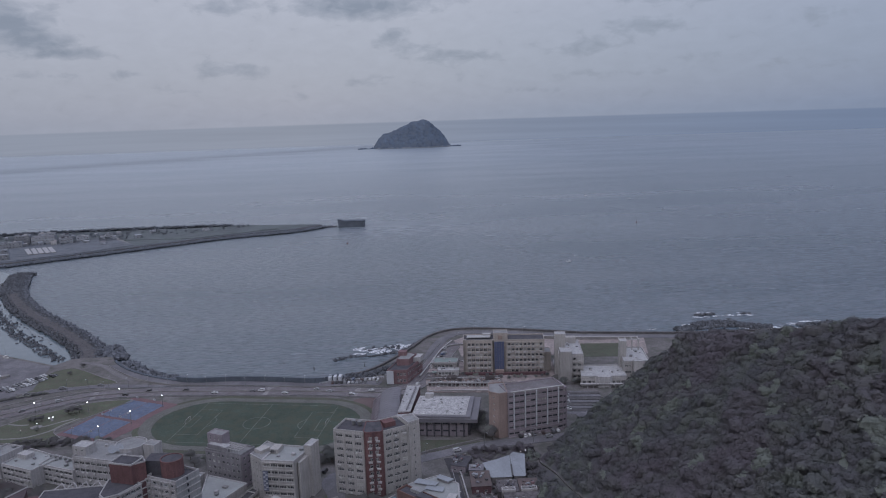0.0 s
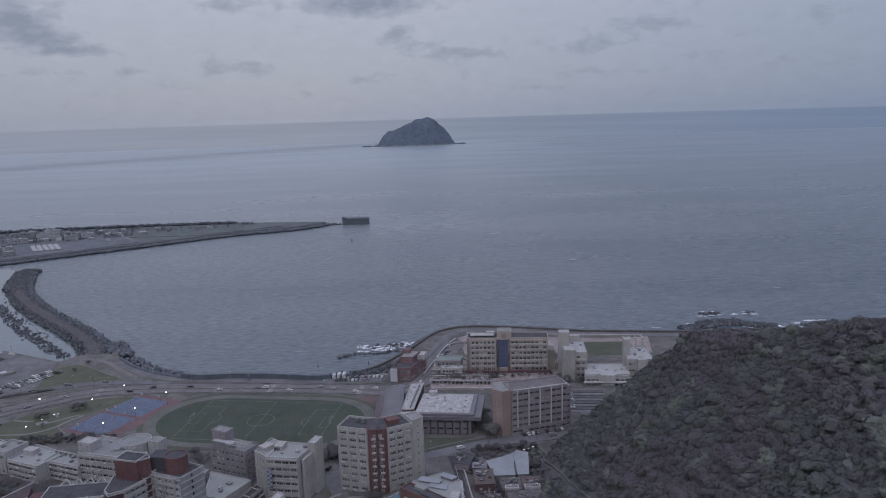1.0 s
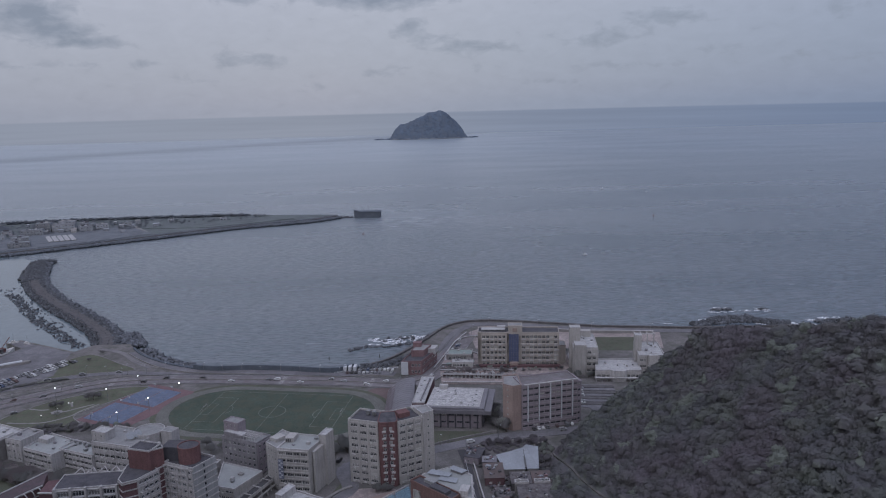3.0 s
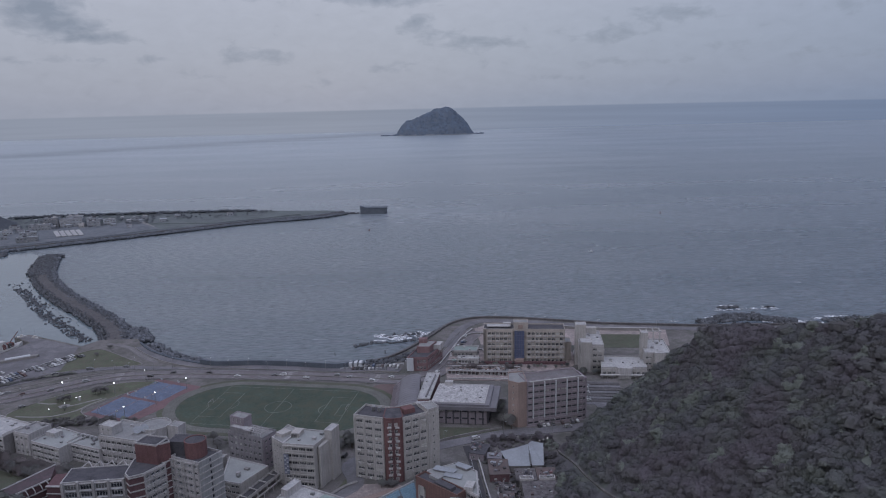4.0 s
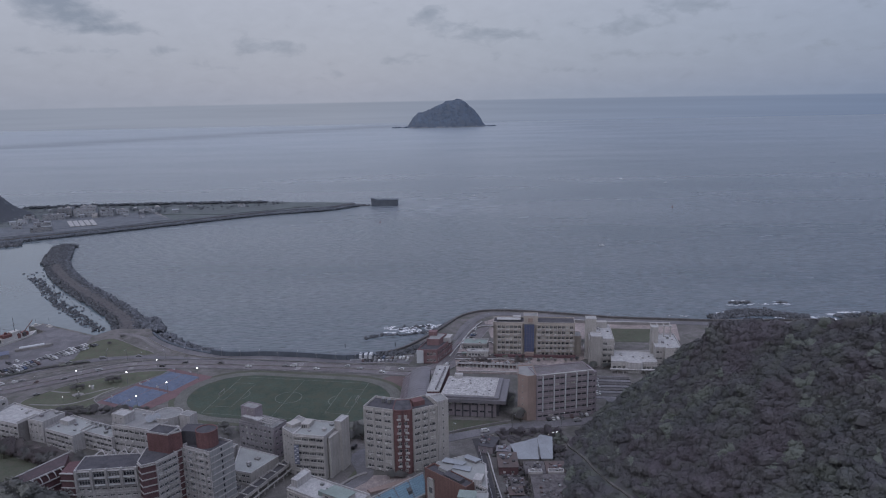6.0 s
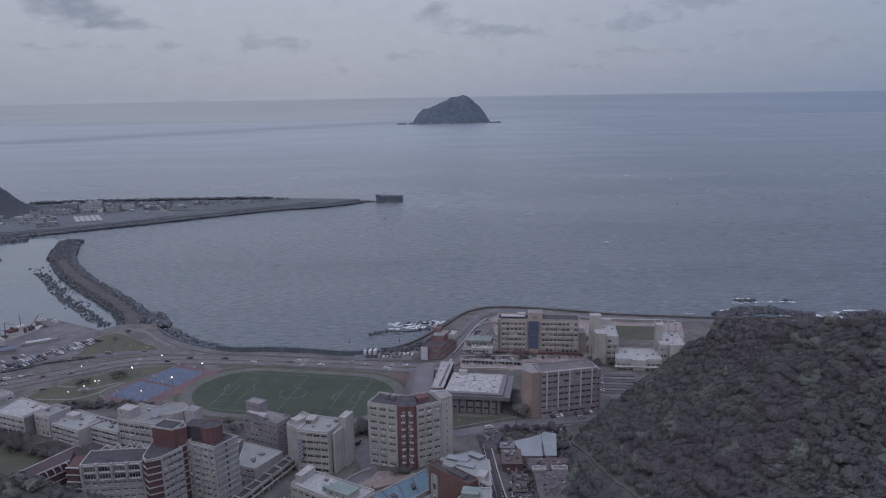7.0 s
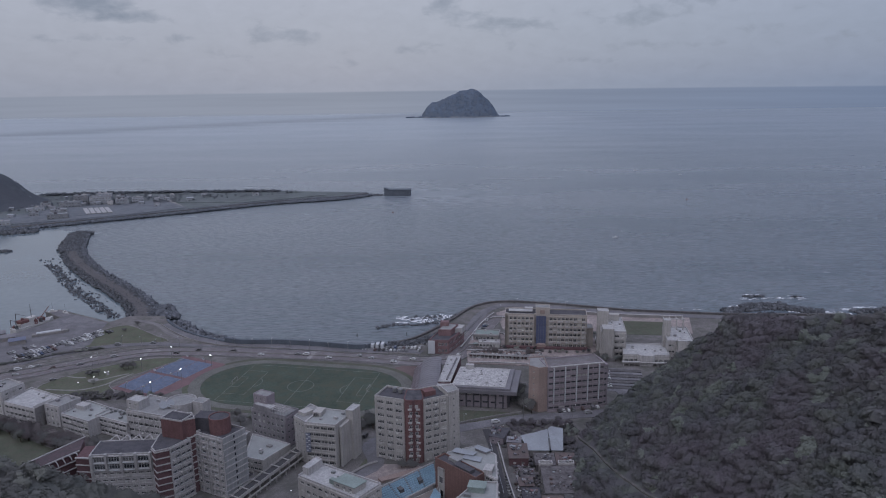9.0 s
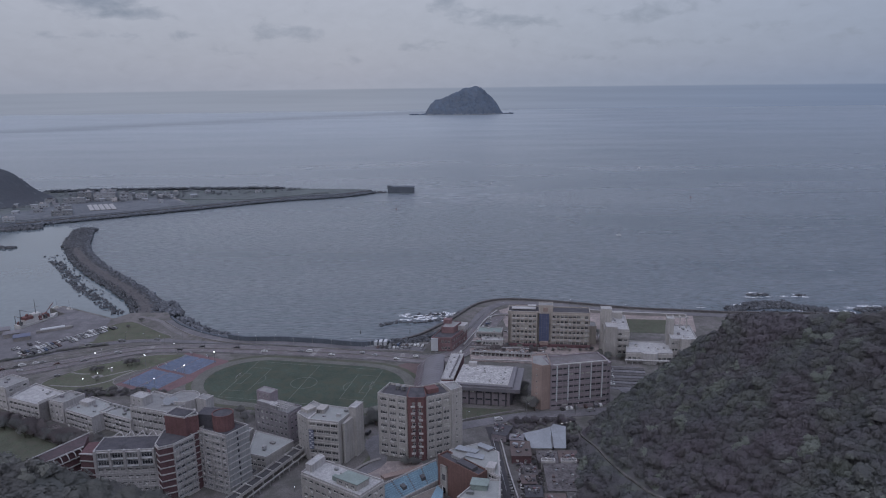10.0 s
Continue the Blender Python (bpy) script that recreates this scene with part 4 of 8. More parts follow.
# --- cream teaching block with blank side walls
def teaching_block():
    b = Building("teaching_block", "cream teaching block with blank side walls and banner", -60, 355)
    main = [(-68.2, 350.9), (-52.6, 347.0), (-46.0, 362.4), (-62.0, 367.4)]
    west = [(-75.0, 359.2), (-68.4, 351.8), (-62.4, 367.2), (-69.2, 373.6)]
    h = 23.0
    b.mass(main, -0.5, h, "cream")
    b.mass(west, -0.5, h - 0.3, "cream", "side_wing")
    b.roof(main, h, "roof_green", "white", 0.7)
    b.roof(west, h - 0.3, "roof_grey", "white", 0.7)
    b.facade(main[0], main[1], 0.6, 6, 3.7, 4, 3.3, 1.5, "cream", 1.2, 0.5, 3, margin=0.5)
    for k in range(1, 7):
        fm, length = b.edge(main[0], main[1])
        g = Geo()
        g.turn = fm
        g.box(0.2, length - 0.2, -0.85, -0.3, k * 3.7 + 0.3, k * 3.7 + 0.55)
        part("sun_shade", g, M["cream"], b.ob)
    b.facade(west[0], west[1], 0.6, 6, 3.6, 3, 0.8, 1.0, "cream", 1.2, 0.25, 0)
    # blank east wall in two planes with a service riser
    b.mass([(-51.0, 348.8), (-49.9, 348.3), (-44.6, 360.4), (-46.9, 361.4)], -0.5, h - 1.2, "cream", "side_wall")
    b.mass([(-48.6, 357.2), (-44.9, 355.9), (-41.9, 363.0), (-45.6, 364.8)], -0.5, h + 3.6, "cream", "lift_tower")
    b.roof([(-48.6, 357.2), (-44.9, 355.9), (-41.9, 363.0), (-45.6, 364.8)], h + 3.6, "roof_light", "white", 0.4)
    b.box("rooftop_room", -65.5, 358.5, -15, 4.5, 6.5, h, h + 2.4, "cream")
    b.box("rooftop_room", -73.5, 362, -42, 5, 6, h - 0.3, h + 1.6, "cream")
    for x in (-64.9, -63.9, -62.9):
        b.box("rooftop_louvre", x, 357.4, -15, 0.35, 0.8, h + 0.6, h + 2.0, "dark_frame")
    # tall printed banner
    fm, length = b.edge(main[0], main[1])
    g = Geo()
    g.turn = fm
    g.box(0.6, 3.2, -1.42, -1.30, 8.0, 18.5)
    banner = part("banner", g, M["banner"], b.ob, "tall blue and white printed banner")
    for i in range(9):
        s = Geo()
        s.turn = fm
        s.box(0.8 + (i % 2) * 1.1, 1.8 + (i % 2) * 1.1, -1.47, -1.42, 8.6 + i * 1.08, 9.2 + i * 1.08)
        part("printed_bar", s, M["sign_white"], banner)
    b.clutter(main, h, 3, 4)


teaching_block()


# --- grey laboratory with a stair tower and roof pergola
def laboratory():
    b = Building("laboratory", "grey-tiled laboratory block with rooftop steel pergola", -92, 378)
    main = [(-102.0, 380.4), (-82.0, 369.2), (-76.6, 378.6), (-96.6, 390.0)]
    h = 17.6
    b.mass(main, -0.5, h, "grey_tile")
    b.roof(main, h, "roof_grey", "grey_tile", 0.9)
    b.facade(main[0], main[1], 0.4, 5, 3.4, 7, 1.7, 1.5, "grey_tile", 1.0, 0.4, 1)
    b.facade(main[1], main[2], 0.4, 5, 3.4, 3, 1.6, 1.4, "mauve", 1.0, 0.4, 1)
    b.mass([(-101.5, 384.6), (-93.2, 380.0), (-90.4, 385.2), (-98.6, 390.0)], h, h + 7.0, "mauve", "stair_tower")
    b.facade((-101.5, 384.6), (-93.2, 380.0), h, 2, 3.5, 3, 0.6, 2.3, "mauve", 0.6, 0.25, 0)
    b.roof([(-101.5, 384.6), (-93.2, 380.0), (-90.4, 385.2), (-98.6, 390.0)], h + 7.0, "roof_grey", "mauve", 0.5)
    b.mass([(-101.0, 380.6), (-90.0, 374.4), (-88.0, 378.0), (-99.2, 384.0)], h, h + 2.8, "grey_tile", "rooftop_room")
    b.roof([(-101.0, 380.6), (-90.0, 374.4), (-88.0, 378.0), (-99.2, 384.0)], h + 2.8, "roof_light", "grey_tile", 0.2)
    for i in range(7):
        g = Geo()
        ox, oy = -89.5 + i * 1.6 - b.x, 381.5 - i * 0.95 - b.y
        g.beam((ox, oy, h + 2.7), (ox - 3.4, oy - 5.8, h + 2.7), 0.28)
        g.tube(ox, oy, h, h + 2.7, 0.12, n=6).tube(ox - 3.2, oy - 5.4, h, h + 2.7, 0.12, n=6)
        part("pergola_frame", g, M["white"], b.ob)
    for i in range(4):
        g = Geo()
        g.beam((-89.6 - b.x - i * 1.05, 380.9 - b.y - i * 1.8, h + 2.95), (-79.6 - b.x - i * 1.05, 375.1 - b.y - i * 1.8, h + 2.95), 0.25)
        part("pergola_beam", g, M["white"], b.ob)


laboratory()


# --- low annex with a wide flat roof
def low_annex():
    poly = [(-98.4, 347.2), (-88.5, 343.2), (-78.2, 360.6), (-100.6, 373.0)]
    b = slab_block("low_annex", "low annex with wide grey flat roof and parapet", poly, 6.5, "cream", 2, 0.2, ((0, 4, 1.9, 1.2),), "roof_green", "white", clutter=2, up=0.6)
    b.box("rooftop_hatch", -90, 358, -28, 2.5, 2, 6.5, 7.5, "concrete")


low_annex()


# --- red and white dormitory complex
def dormitory():
    b = Building("dormitory", "white dormitory complex with dark red banded stair walls", -122, 322)
    h = 25.4
    wing = [(-158.6, 315.0), (-131.0, 316.8), (-132.0, 330.6), (-159.6, 328.8)]
    b.mass(wing, -1, h, "white", "wing")
    b.roof(wing, h, "roof_dark", "white", 0.5)
    b.facade(wing[0], wing[1], 18.0, 2, 3.6, 4, 4.9, 2.6, "white", 0.5, 0.9, 3, margin=0.9, frame="sign_white")
    b.facade(wing[0], wing[1], 0.6, 5, 3.45, 8, 2.2, 0.9, "white", 1.5, 0.6, 2, margin=0.9)
    fm, length = b.edge(wing[0], wing[1])
    for i in range(5):
        g = Geo()
        g.turn = fm
        x = 0.9 + (length - 1.8) * i / 4
        g.box(x - 0.45, x + 0.45, -1.5, 0.02, 17.6, h + 0.9)
        part("pilaster", g, M["white"], b.ob)
        if i < 4:
            # glazed bays standing out under each pair of windows
            for z in (18.3, 21.9):
                g = Geo()
                g.turn = fm
                g.box(x + 0.75, x + 5.7, -1.35, -0.88, z - 0.15, z + 0.12)
                part("bay_sill", g, M["sign_white"], b.ob)
    for k in range(1, 6):
        g = Geo()
        g.turn = b.edge(wing[0], wing[1])[0]
        g.box(0, 27.6, -0.85, -0.55, k * 3.45 + 0.5, k * 3.45 + 0.85)
        part("floor_band", g, M["white"], b.ob)
    b.mass([(-165.4, 316.2), (-158.7, 315.4), (-159.6, 328.2), (-166.2, 327.4)], -1, h - 1.5, "dark_red", "end_stair")
    for k in range(8):
        b.mass([(-165.7, 315.8), (-158.6, 314.9), (-158.7, 316.0), (-165.4, 316.6)], k * 3.4 - 0.1, k * 3.4 + 0.35, "white", "floor_band")
    # dark red stair wall with white bands between the wings
    mid = [(-131.0, 316.4), (-128.0, 312.6), (-122.7, 315.4), (-116.4, 325.0), (-126.0, 331.5), (-132.0, 330.6)]
    h2 = 28.2
    b.mass(mid, -1, h2, "dark_red", "stair_wing", "dark red tiled stair wing")
    b.roof(mid, h2, "roof_dark", "white", 0.4)
    o = inset(mid, -0.35)
    for k in range(1, 9):
        z = h2 - k * 3.25 + 2.4
        g = Geo()
        for i in (0, 1):
            g.prism([tuple(np.subtract(p, (b.x, b.y))) for p in (o[i], o[i + 1], mid[i + 1], mid[i])], z, z + 0.5)
        part("floor_band", g, M["white"], b.ob)
    b.facade(mid[2], mid[3], 0.2, 8, 3.48, 4, 2.3, 1.4, "white", 1.1, 0.6, 2, margin=0.4, band="white", frame="sign_white")
    # tall east tower
    tower = [(-114.9, 328.3), (-99.9, 320.3), (-92.6, 331.6), (-107.6, 339.6)]
    h3 = 29.2
    b.mass(tower, -1, h3, "white", "tower")
    b.roof(tower, h3, "roof_dark", "white", 1.1)
    b.facade(tower[0], tower[1], 0.3, 9, 3.2, 5, 2.4, 1.4, "white", 1.1, 0.6, 3, margin=0.4, band="white", frame="sign_white")
    b.fins(tower[0], tower[1], 0, h3 + 0.4, 3, 0.6, 0.95, "white")
    fm, length = b.edge(tower[1], tower[2])
    for k in range(10):
        g = Geo()
        g.turn = fm
        g.box(0, length, -0.22, 0.0, k * 3.0 + 0.55, k * 3.0 + 3.0)
        part("wall_panel", g, M["pale_panel"], b.ob)
        g = Geo()
        g.turn = fm
        g.box(-0.1, length + 0.1, -0.5, 0.0, k * 3.0 + 0.05, k * 3.0 + 0.55)
        part("floor_band", g, M["white"], b.ob)
        g = Geo()
        g.turn = fm
        g.box(length * 0.44, length * 0.44 + 0.9, -0.27, -0.22, k * 3.0 + 1.2, k * 3.0 + 2.5)
        part("slit_window", g, M["glass"], b.ob)
    # dark red link with bands
    link = [(-116.6, 325.0), (-114.6, 328.0), (-107.9, 339.0), (-122, 335)]
    b.mass(link, -1, h3 - 0.6, "dark_red", "link")
    for k in range(1, 9):
        g = Geo().prism([tuple(np.subtract(p, (b.x, b.y))) for p in ((-116.9, 324.5), (-114.3, 327.7), (-114.7, 328.2), (-117.2, 325.0))], h3 - k * 3.25 + 2.2, h3 - k * 3.25 + 2.7)
        part("floor_band", g, M["white"], b.ob)
    # red rooftop rooms and a round drum
    room = rect(-129.8, 327.4, -20, 11.5, 8.5)
    b.mass(room, h2 - 1, 37.4, "red", "rooftop_room")
    b.roof(room, 37.4, "roof_dark", "white", 0.6, 0.3)
    room2 = rect(-119.5, 325.0, 30, 6.0, 7.0)
    b.mass(room2, h2 - 1, 37.0, "red", "rooftop_room")
    b.roof(room2, 37.0, "roof_dark", "white", 0.5, 0.3)
    drum = [(-103.6 + 4.9 * cos(a * pi / 12), 330.2 + 4.9 * sin(a * pi / 12)) for a in range(24)]
    b.mass(drum, h3 - 0.5, 36.6, "red", "round_tank_room", "round dark red rooftop drum")
    b.roof(drum, 36.6, "roof_dark", "red", 0.5, 0.35)
    b.mass([(-116, 331.0), (-107.5, 329.6), (-106.5, 337.5), (-115, 339.0)], h3 - 0.5, 36.0, "roof_dark", "rooftop_link")
    b.box("rooftop_beam", -131.6, 329.9, 3, 3.5, 0.5, h, h + 1.2, "white")
    for i in range(5):
        g = Geo()
        x = -155.5 + i * 5.2
        g.beam((x - b.x, 329.4 - b.y, h + 0.2), (x + 2.4 - b.x, 332.4 - b.y, h + 1.7), 0.4)
        g.beam((x + 2.4 - b.x, 332.4 - b.y, h + 1.7), (x + 4.8 - b.x, 329.7 - b.y, h + 0.2), 0.4)
        part("gable_frame", g, M["white"], b.ob)


dormitory()


# --- covered entrance ramp west of the dormitory
def ramp_hall():
    b = Building("ramp_hall", "dark-roofed dormitory end wing with white edge beams", -175, 322)
    low = [(-187.0, 311.0), (-179.4, 306.6), (-167.4, 324.4), (-171.4, 338.8)]
    h = 22.8
    b.mass(inset(low, 0.4), -1, h, "dark_red")
    part("roof", Geo().prism(b.poly(low), h, h + 0.3), M["dark_red_roof"], b.ob, "dark maroon flat roof")
    for p, q in ((low[0], low[3]), (low[1], low[2]), (low[0], low[1])):
        g = Geo()
        g.beam((p[0] - b.x, p[1] - b.y, h + 0.45), (q[0] - b.x, q[1] - b.y, h + 0.45), 0.5, 0.6)
        part("edge_beam", g, M["white"], b.ob)
    # hooked white brackets standing off the long side
    for i in range(6):
        u = 0.14 + i * 0.15
        x, y = low[1][0] + u * 12.0 - b.x, low[1][1] + u * 17.8 - b.y
        g = Geo()
        g.beam((x, y, h + 0.5), (x + 1.5, y - 1.0, h + 0.3), 0.35).beam((x + 1.4, y - 0.95, h + 0.4), (x + 2.3, y - 1.6, h - 0.8), 0.35).beam((x + 2.25, y - 1.55, h - 0.7), (x + 2.4, y - 1.7, h - 2.4), 0.35)
        part("roof_bracket", g, M["white"], b.ob)
    for k in range(6):
        g = Geo()
        p, q = low[1], low[2]
        g.beam((p[0] - b.x, p[1] - b.y, h - 3.4 - k * 3.4), (q[0] - b.x, q[1] - b.y, h - 3.4 - k * 3.4), 0.5, 0.4)
        part("floor_band", g, M["white"], b.ob)


ramp_hall()


# --- white classroom rows
CAMPUS_WINDOWS = dict(bars=2, sill=1.1, proud=0.45)


def classroom_rows():
    p = [(-251.5, 409.6), (-228.2, 398.6), (-221.8, 416.0), (-246.6, 430.4)]
    b = slab_block("classroom_block", "white three-storey classroom block with pale roof", p, 10.9, "white", 3, 0.3, ((0, 7, 2.95, 1.45),), "roof_light", "white", clutter=4, **CAMPUS_WINDOWS)
    b.mass([(-230.4, 401.4), (-228.0, 398.2), (-223.0, 411.0), (-225.4, 412.4)], -0.5, 12.0, "concrete", "end_wall")
    p = [(-224.5, 402.6), (-214.2, 398.0), (-208.0, 410.6), (-218.5, 415.6)]
    b = slab_block("stair_block", "white stair block between classroom rows", p, 12.3, "white", 3, 0.3, ((0, 3, 1.8, 1.4),), "roof_grey", "white", **CAMPUS_WINDOWS)
    p = [(-212.0, 395.4), (-192.2, 384.6), (-183.6, 399.6), (-205.0, 413.4)]
    b = slab_block("classroom_block", "white three-storey classroom block with smooth grey-green roof", p, 9.4, "white", 3, 0.2, ((0, 7, 2.95, 1.45),), "roof_green", "white", clutter=5, **CAMPUS_WINDOWS)
    b.box("rooftop_room", -207.5, 403, -28, 7, 5, 9.4, 12.0, "white")
    p = [(-191.8, 392.4), (-170.0, 381.4), (-165.6, 390.6), (-187.5, 403.0)]
    b = slab_block("classroom_block", "white three-storey classroom block with smooth grey-green roof", p, 9.3, "white", 3, 0.2, ((0, 8, 2.75, 1.45),), "roof_green", "white", clutter=4, **CAMPUS_WINDOWS)
    for i in range(7):
        b.tank(-189 + i * 3.1, 401 - i * 1.7, 9.4, 0.7, 1.1)
    p = [(-170.2, 383.4), (-146.4, 374.4), (-138.0, 391.0), (-165.0, 403.8)]
    b = slab_block("lecture_building", "white four-storey lecture building with stair towers", p, 16.4, "white", 4, 0.3, ((0, 7, 3.0, 1.6),), "roof_grey", "white", clutter=4, **CAMPUS_WINDOWS)
    t1 = rect(-171.4, 387.4, -24, 9, 7)
    b.mass(t1, -0.5, 21.0, "white", "stair_tower")
    b.roof(t1, 21.0, "roof_light", "white", 0.5)
    b.facade(t1[0], t1[1], 14.5, 2, 3.2, 2, 1.2, 0.9, "white", 1.2, 0.2, 1)
    drum = [(-143.5 + 8.0 * cos(a * pi / 12), 392.5 + 8.0 * sin(a * pi / 12)) for a in range(24)]
    b.mass(drum, -0.5, 18.0, "white", "round_hall")
    b.roof(drum, 18.0, "roof_grey", "white", 0.7)
    t2 = rect(-136.0, 388.0, -24, 7, 6)
    b.mass(t2, -0.5, 19.2, "white", "stair_tower")
    b.roof(t2, 19.2, "roof_grey", "white", 0.4)
    # dish aerials on the roof
    for x, y in ((-150.5, 384.5), (-147.5, 386.5)):
        g = Geo()
        g.tube(x - b.x, y - b.y, 16.4, 18.6, 0.16, n=6)
        g.turn = pose(x - b.x, y - b.y, 19.0, 50, 0, 30)
        g.tube(0, 0, -0.3, 0.35, 0.5, 2.2, 14)
        part("dish_aerial", g, M["tin_white"], b.ob)
    p = [(-271.0, 424.0), (-256.6, 416.4), (-250.4, 430.0), (-264.5, 438.0)]
    slab_block("classroom_block", "white classroom block with windowed corner", p, 14.0, "white", 4, 0.3, ((0, 4, 2.4, 1.2), (1, 3, 2.2, 1.2)), "roof_grey", "white", **CAMPUS_WINDOWS)
    p = [(-126.5, 369.0), (-106.0, 364.0), (-102.6, 376.0), (-123.0, 381.5)]
    slab_block("workshop", "low workshop with a bright white roof", p, 6.0, "white", 2, 0.2, ((0, 6, 2.0, 1.0),), "tin_white", "white", clutter=3)


classroom_rows()


# --- office block with strip windows by the hill
def office_block():
    b = Building("office_block", "tan and mauve seven-storey office block with strip windows", 70, 414)
    west = [(50.4, 413.4), (55.6, 409.2), (60.8, 410.6), (61.0, 428.0), (52.0, 427.6)]
    main = [(60.8, 409.8), (94.6, 416.8), (91.6, 431.2), (57.8, 424.2)]
    h = 26.6
    b.mass(west, -0.5, h + 0.2, "tan", "west_wing")
    b.roof(west, h + 0.2, "roof_grey", "tan", 0.8)
    b.mass(main, -0.5, h, "mauve")
    b.roof(main, h, "paving", "mauve", 0.9)
    b.facade(main[0], main[1], 0.2, 7, 3.75, 10, 2.9, 1.15, "mauve", 1.5, 0.5, 2, margin=0.3, frame="dark_frame", band="mauve")
    b.fins(main[0], main[1], 5.0, h + 0.4, 5, 0.5, 1.3, "sign_white", "sun_fin")
    b.facade(west[0], west[1], 0.4, 7, 3.7, 1, 0.9, 0.9, "tan", 1.4, 0.2, 0, margin=1.2)
    b.mass([(93.0, 416.6), (97.2, 419.2), (94.4, 431.0), (91.0, 430.2)], -0.5, h - 1.0, "mauve", "stair_bay")
    b.facade((93.6, 416.9), (97.2, 419.2), 0.3, 7, 3.6, 1, 2.2, 1.3, "mauve", 1.2, 0.3, 1, margin=0.3, frame="dark_frame")
    fm, length = b.edge(main[0], main[1])
    g = Geo()
    g.turn = fm
    g.box(1.5, length, -0.6, 0.4, h + 0.5, h + 1.1)
    part("cornice", g, M["white"], b.ob)


office_block()


# --- sports hall with a broad gravel roof
def sports_hall():
    b = Building("sports_hall", "grey sports hall with dark eaves and pale gravel roof", 25, 430)
    base = [(5.4, 419.3), (39.6, 412.8), (45.8, 445.6), (12.0, 452.0)]
    b.mass(inset(base, 2.2), -0.5, 9.6, "mauve")
    b.mass([(4.6, 418.6), (43.2, 411.4), (49.6, 446.0), (11.4, 452.8)], 9.4, 11.6, "zinc", "overhang", "dark sheet-metal eaves")
    b.mass(inset(base, 0.4), 11.6, 12.8, "zinc", "roof_rim")
    b.roof([(5.9, 421.6), (36.8, 415.8), (42.6, 444.6), (12.0, 450.6)], 12.8, "gravel_roof", "white", 0.35, 0.5)
    q = inset(base, 2.2)
    b.fins(q[0], q[1], 0, 9.4, 7, 0.7, 1.4, "roof_dark", "column")
    b.fins(q[1], q[2], 0, 9.4, 6, 0.7, 1.4, "roof_dark", "column")
    b.facade(q[0], q[1], 0.2, 2, 4.5, 6, 3.2, 1.1, "mauve", 2.6, 0.3, 3, frame="dark_frame")
    b.box("rooftop_room", 15.0, 447.2, -11, 5, 3, 12.8, 15.4, "white")
    rng = random.Random(3)
    for i in range(26):
        u, v = rng.uniform(0.1, 0.9), rng.uniform(0.1, 0.9)
        x, y = base[0][0] + u * 30.6 + v * 6.2, base[0][1] - u * 5.8 + v * 32.8
        b.box("roof_patch", x, y, rng.uniform(-40, 40), rng.uniform(0.5, 1.6), rng.uniform(0.3, 1.0), 12.9, 12.98 + rng.uniform(0.02, 0.2), rng.choice(("roof_grey", "roof_dark", "concrete")))


sports_hall()


# --- swimming hall with a long ribbed grey vault and white side roof
def pool_hall():
    b = Building("pool_hall", "long hall under a ribbed grey metal vault", -6, 445)
    x0, x1, y0, y1 = -15.6, -1.0, 414.0, 477.0
    lean = 0.115

    def at(x, y):
        return (x + (y - 445) * lean * 0.35 - b.x, y - b.y)
    rows = 18
    for k in range(rows):
        ya, yb = y0 + (y1 - y0) * k / rows, y0 + (y1 - y0) * (k + 1) / rows - 0.25
        g = Geo()
        n = 9
        prof = [(x0 - 0.6 + (x1 - x0 + 0.6) * i / n, 4.4 + 5.8 * sin(pi * (0.04 + 0.62 * i / n))) for i in range(n + 1)]
        k_ = n + 1
        verts = [(*at(x, y), z + dz) for y, dz in ((ya, -0.3), (ya, 0), (yb, 0), (yb, -0.3)) for x, z in prof]
        faces = [(q * k_ + i, q * k_ + i + 1, (q + 1) % 4 * k_ + i + 1, (q + 1) % 4 * k_ + i) for q in range(4) for i in range(n)]
        g.add(verts, faces + [(0, k_, 2 * k_, 3 * k_), (n, 4 * k_ - 1, 3 * k_ - 1, 2 * k_ - 1)])
        part("roof_shell", g, M["zinc"], b.ob)
    part("wall", Geo().prism([at(x0, y0 + 0.4), at(x1, y0 + 0.4), at(x1, y1 - 0.4), at(x0, y1 - 0.4)], -0.5, 4.9), M["paving"], b.ob)
    part("core", Geo().prism([at(x0 + 5, y0 + 0.4), at(x1, y0 + 0.4), at(x1, y1 - 0.4), at(x0 + 5, y1 - 0.4)], 4.8, 8.4), M["mauve"], b.ob)
    for k in range(13):
        y = y0 + 2.5 + k * 4.6
        g = Geo().prism([at(x0 - 3.4, y), at(x0 + 1.6, y), at(x0 + 1.6, y + 0.9), at(x0 - 3.4, y + 0.9)], -0.5, [3.4, 7.6, 7.6, 3.4])
        part("buttress", g, M["mauve"], b.ob)
    side = [(-2.2, 431.0), (5.2, 430.4), (12.8, 474.4), (4.6, 475.0)]
    b.mass(side, -0.5, 11.0, "dark_red", "side_hall")
    b.roof(side, 11.0, "roof_light", "white", 0.6)
    for k in range(12):
        u = k / 12
        b.box("vent_box", 3.4 + u * 7.2, 433 + u * 38, 80, 1.9, 0.8, 11.0, 12.3, "grey_tile")
    b.mass([(-3.2, 426.4), (5.6, 425.6), (5.2, 430.8), (-2.4, 431.4)], -0.5, 9.8, "dark_red", "porch")
    b.roof([(-3.2, 426.4), (5.6, 425.6), (5.2, 430.8), (-2.4, 431.4)], 9.8, "roof_light", "white", 0.5)
    b.clutter(side, 11.0, 4, 8)


pool_hall()


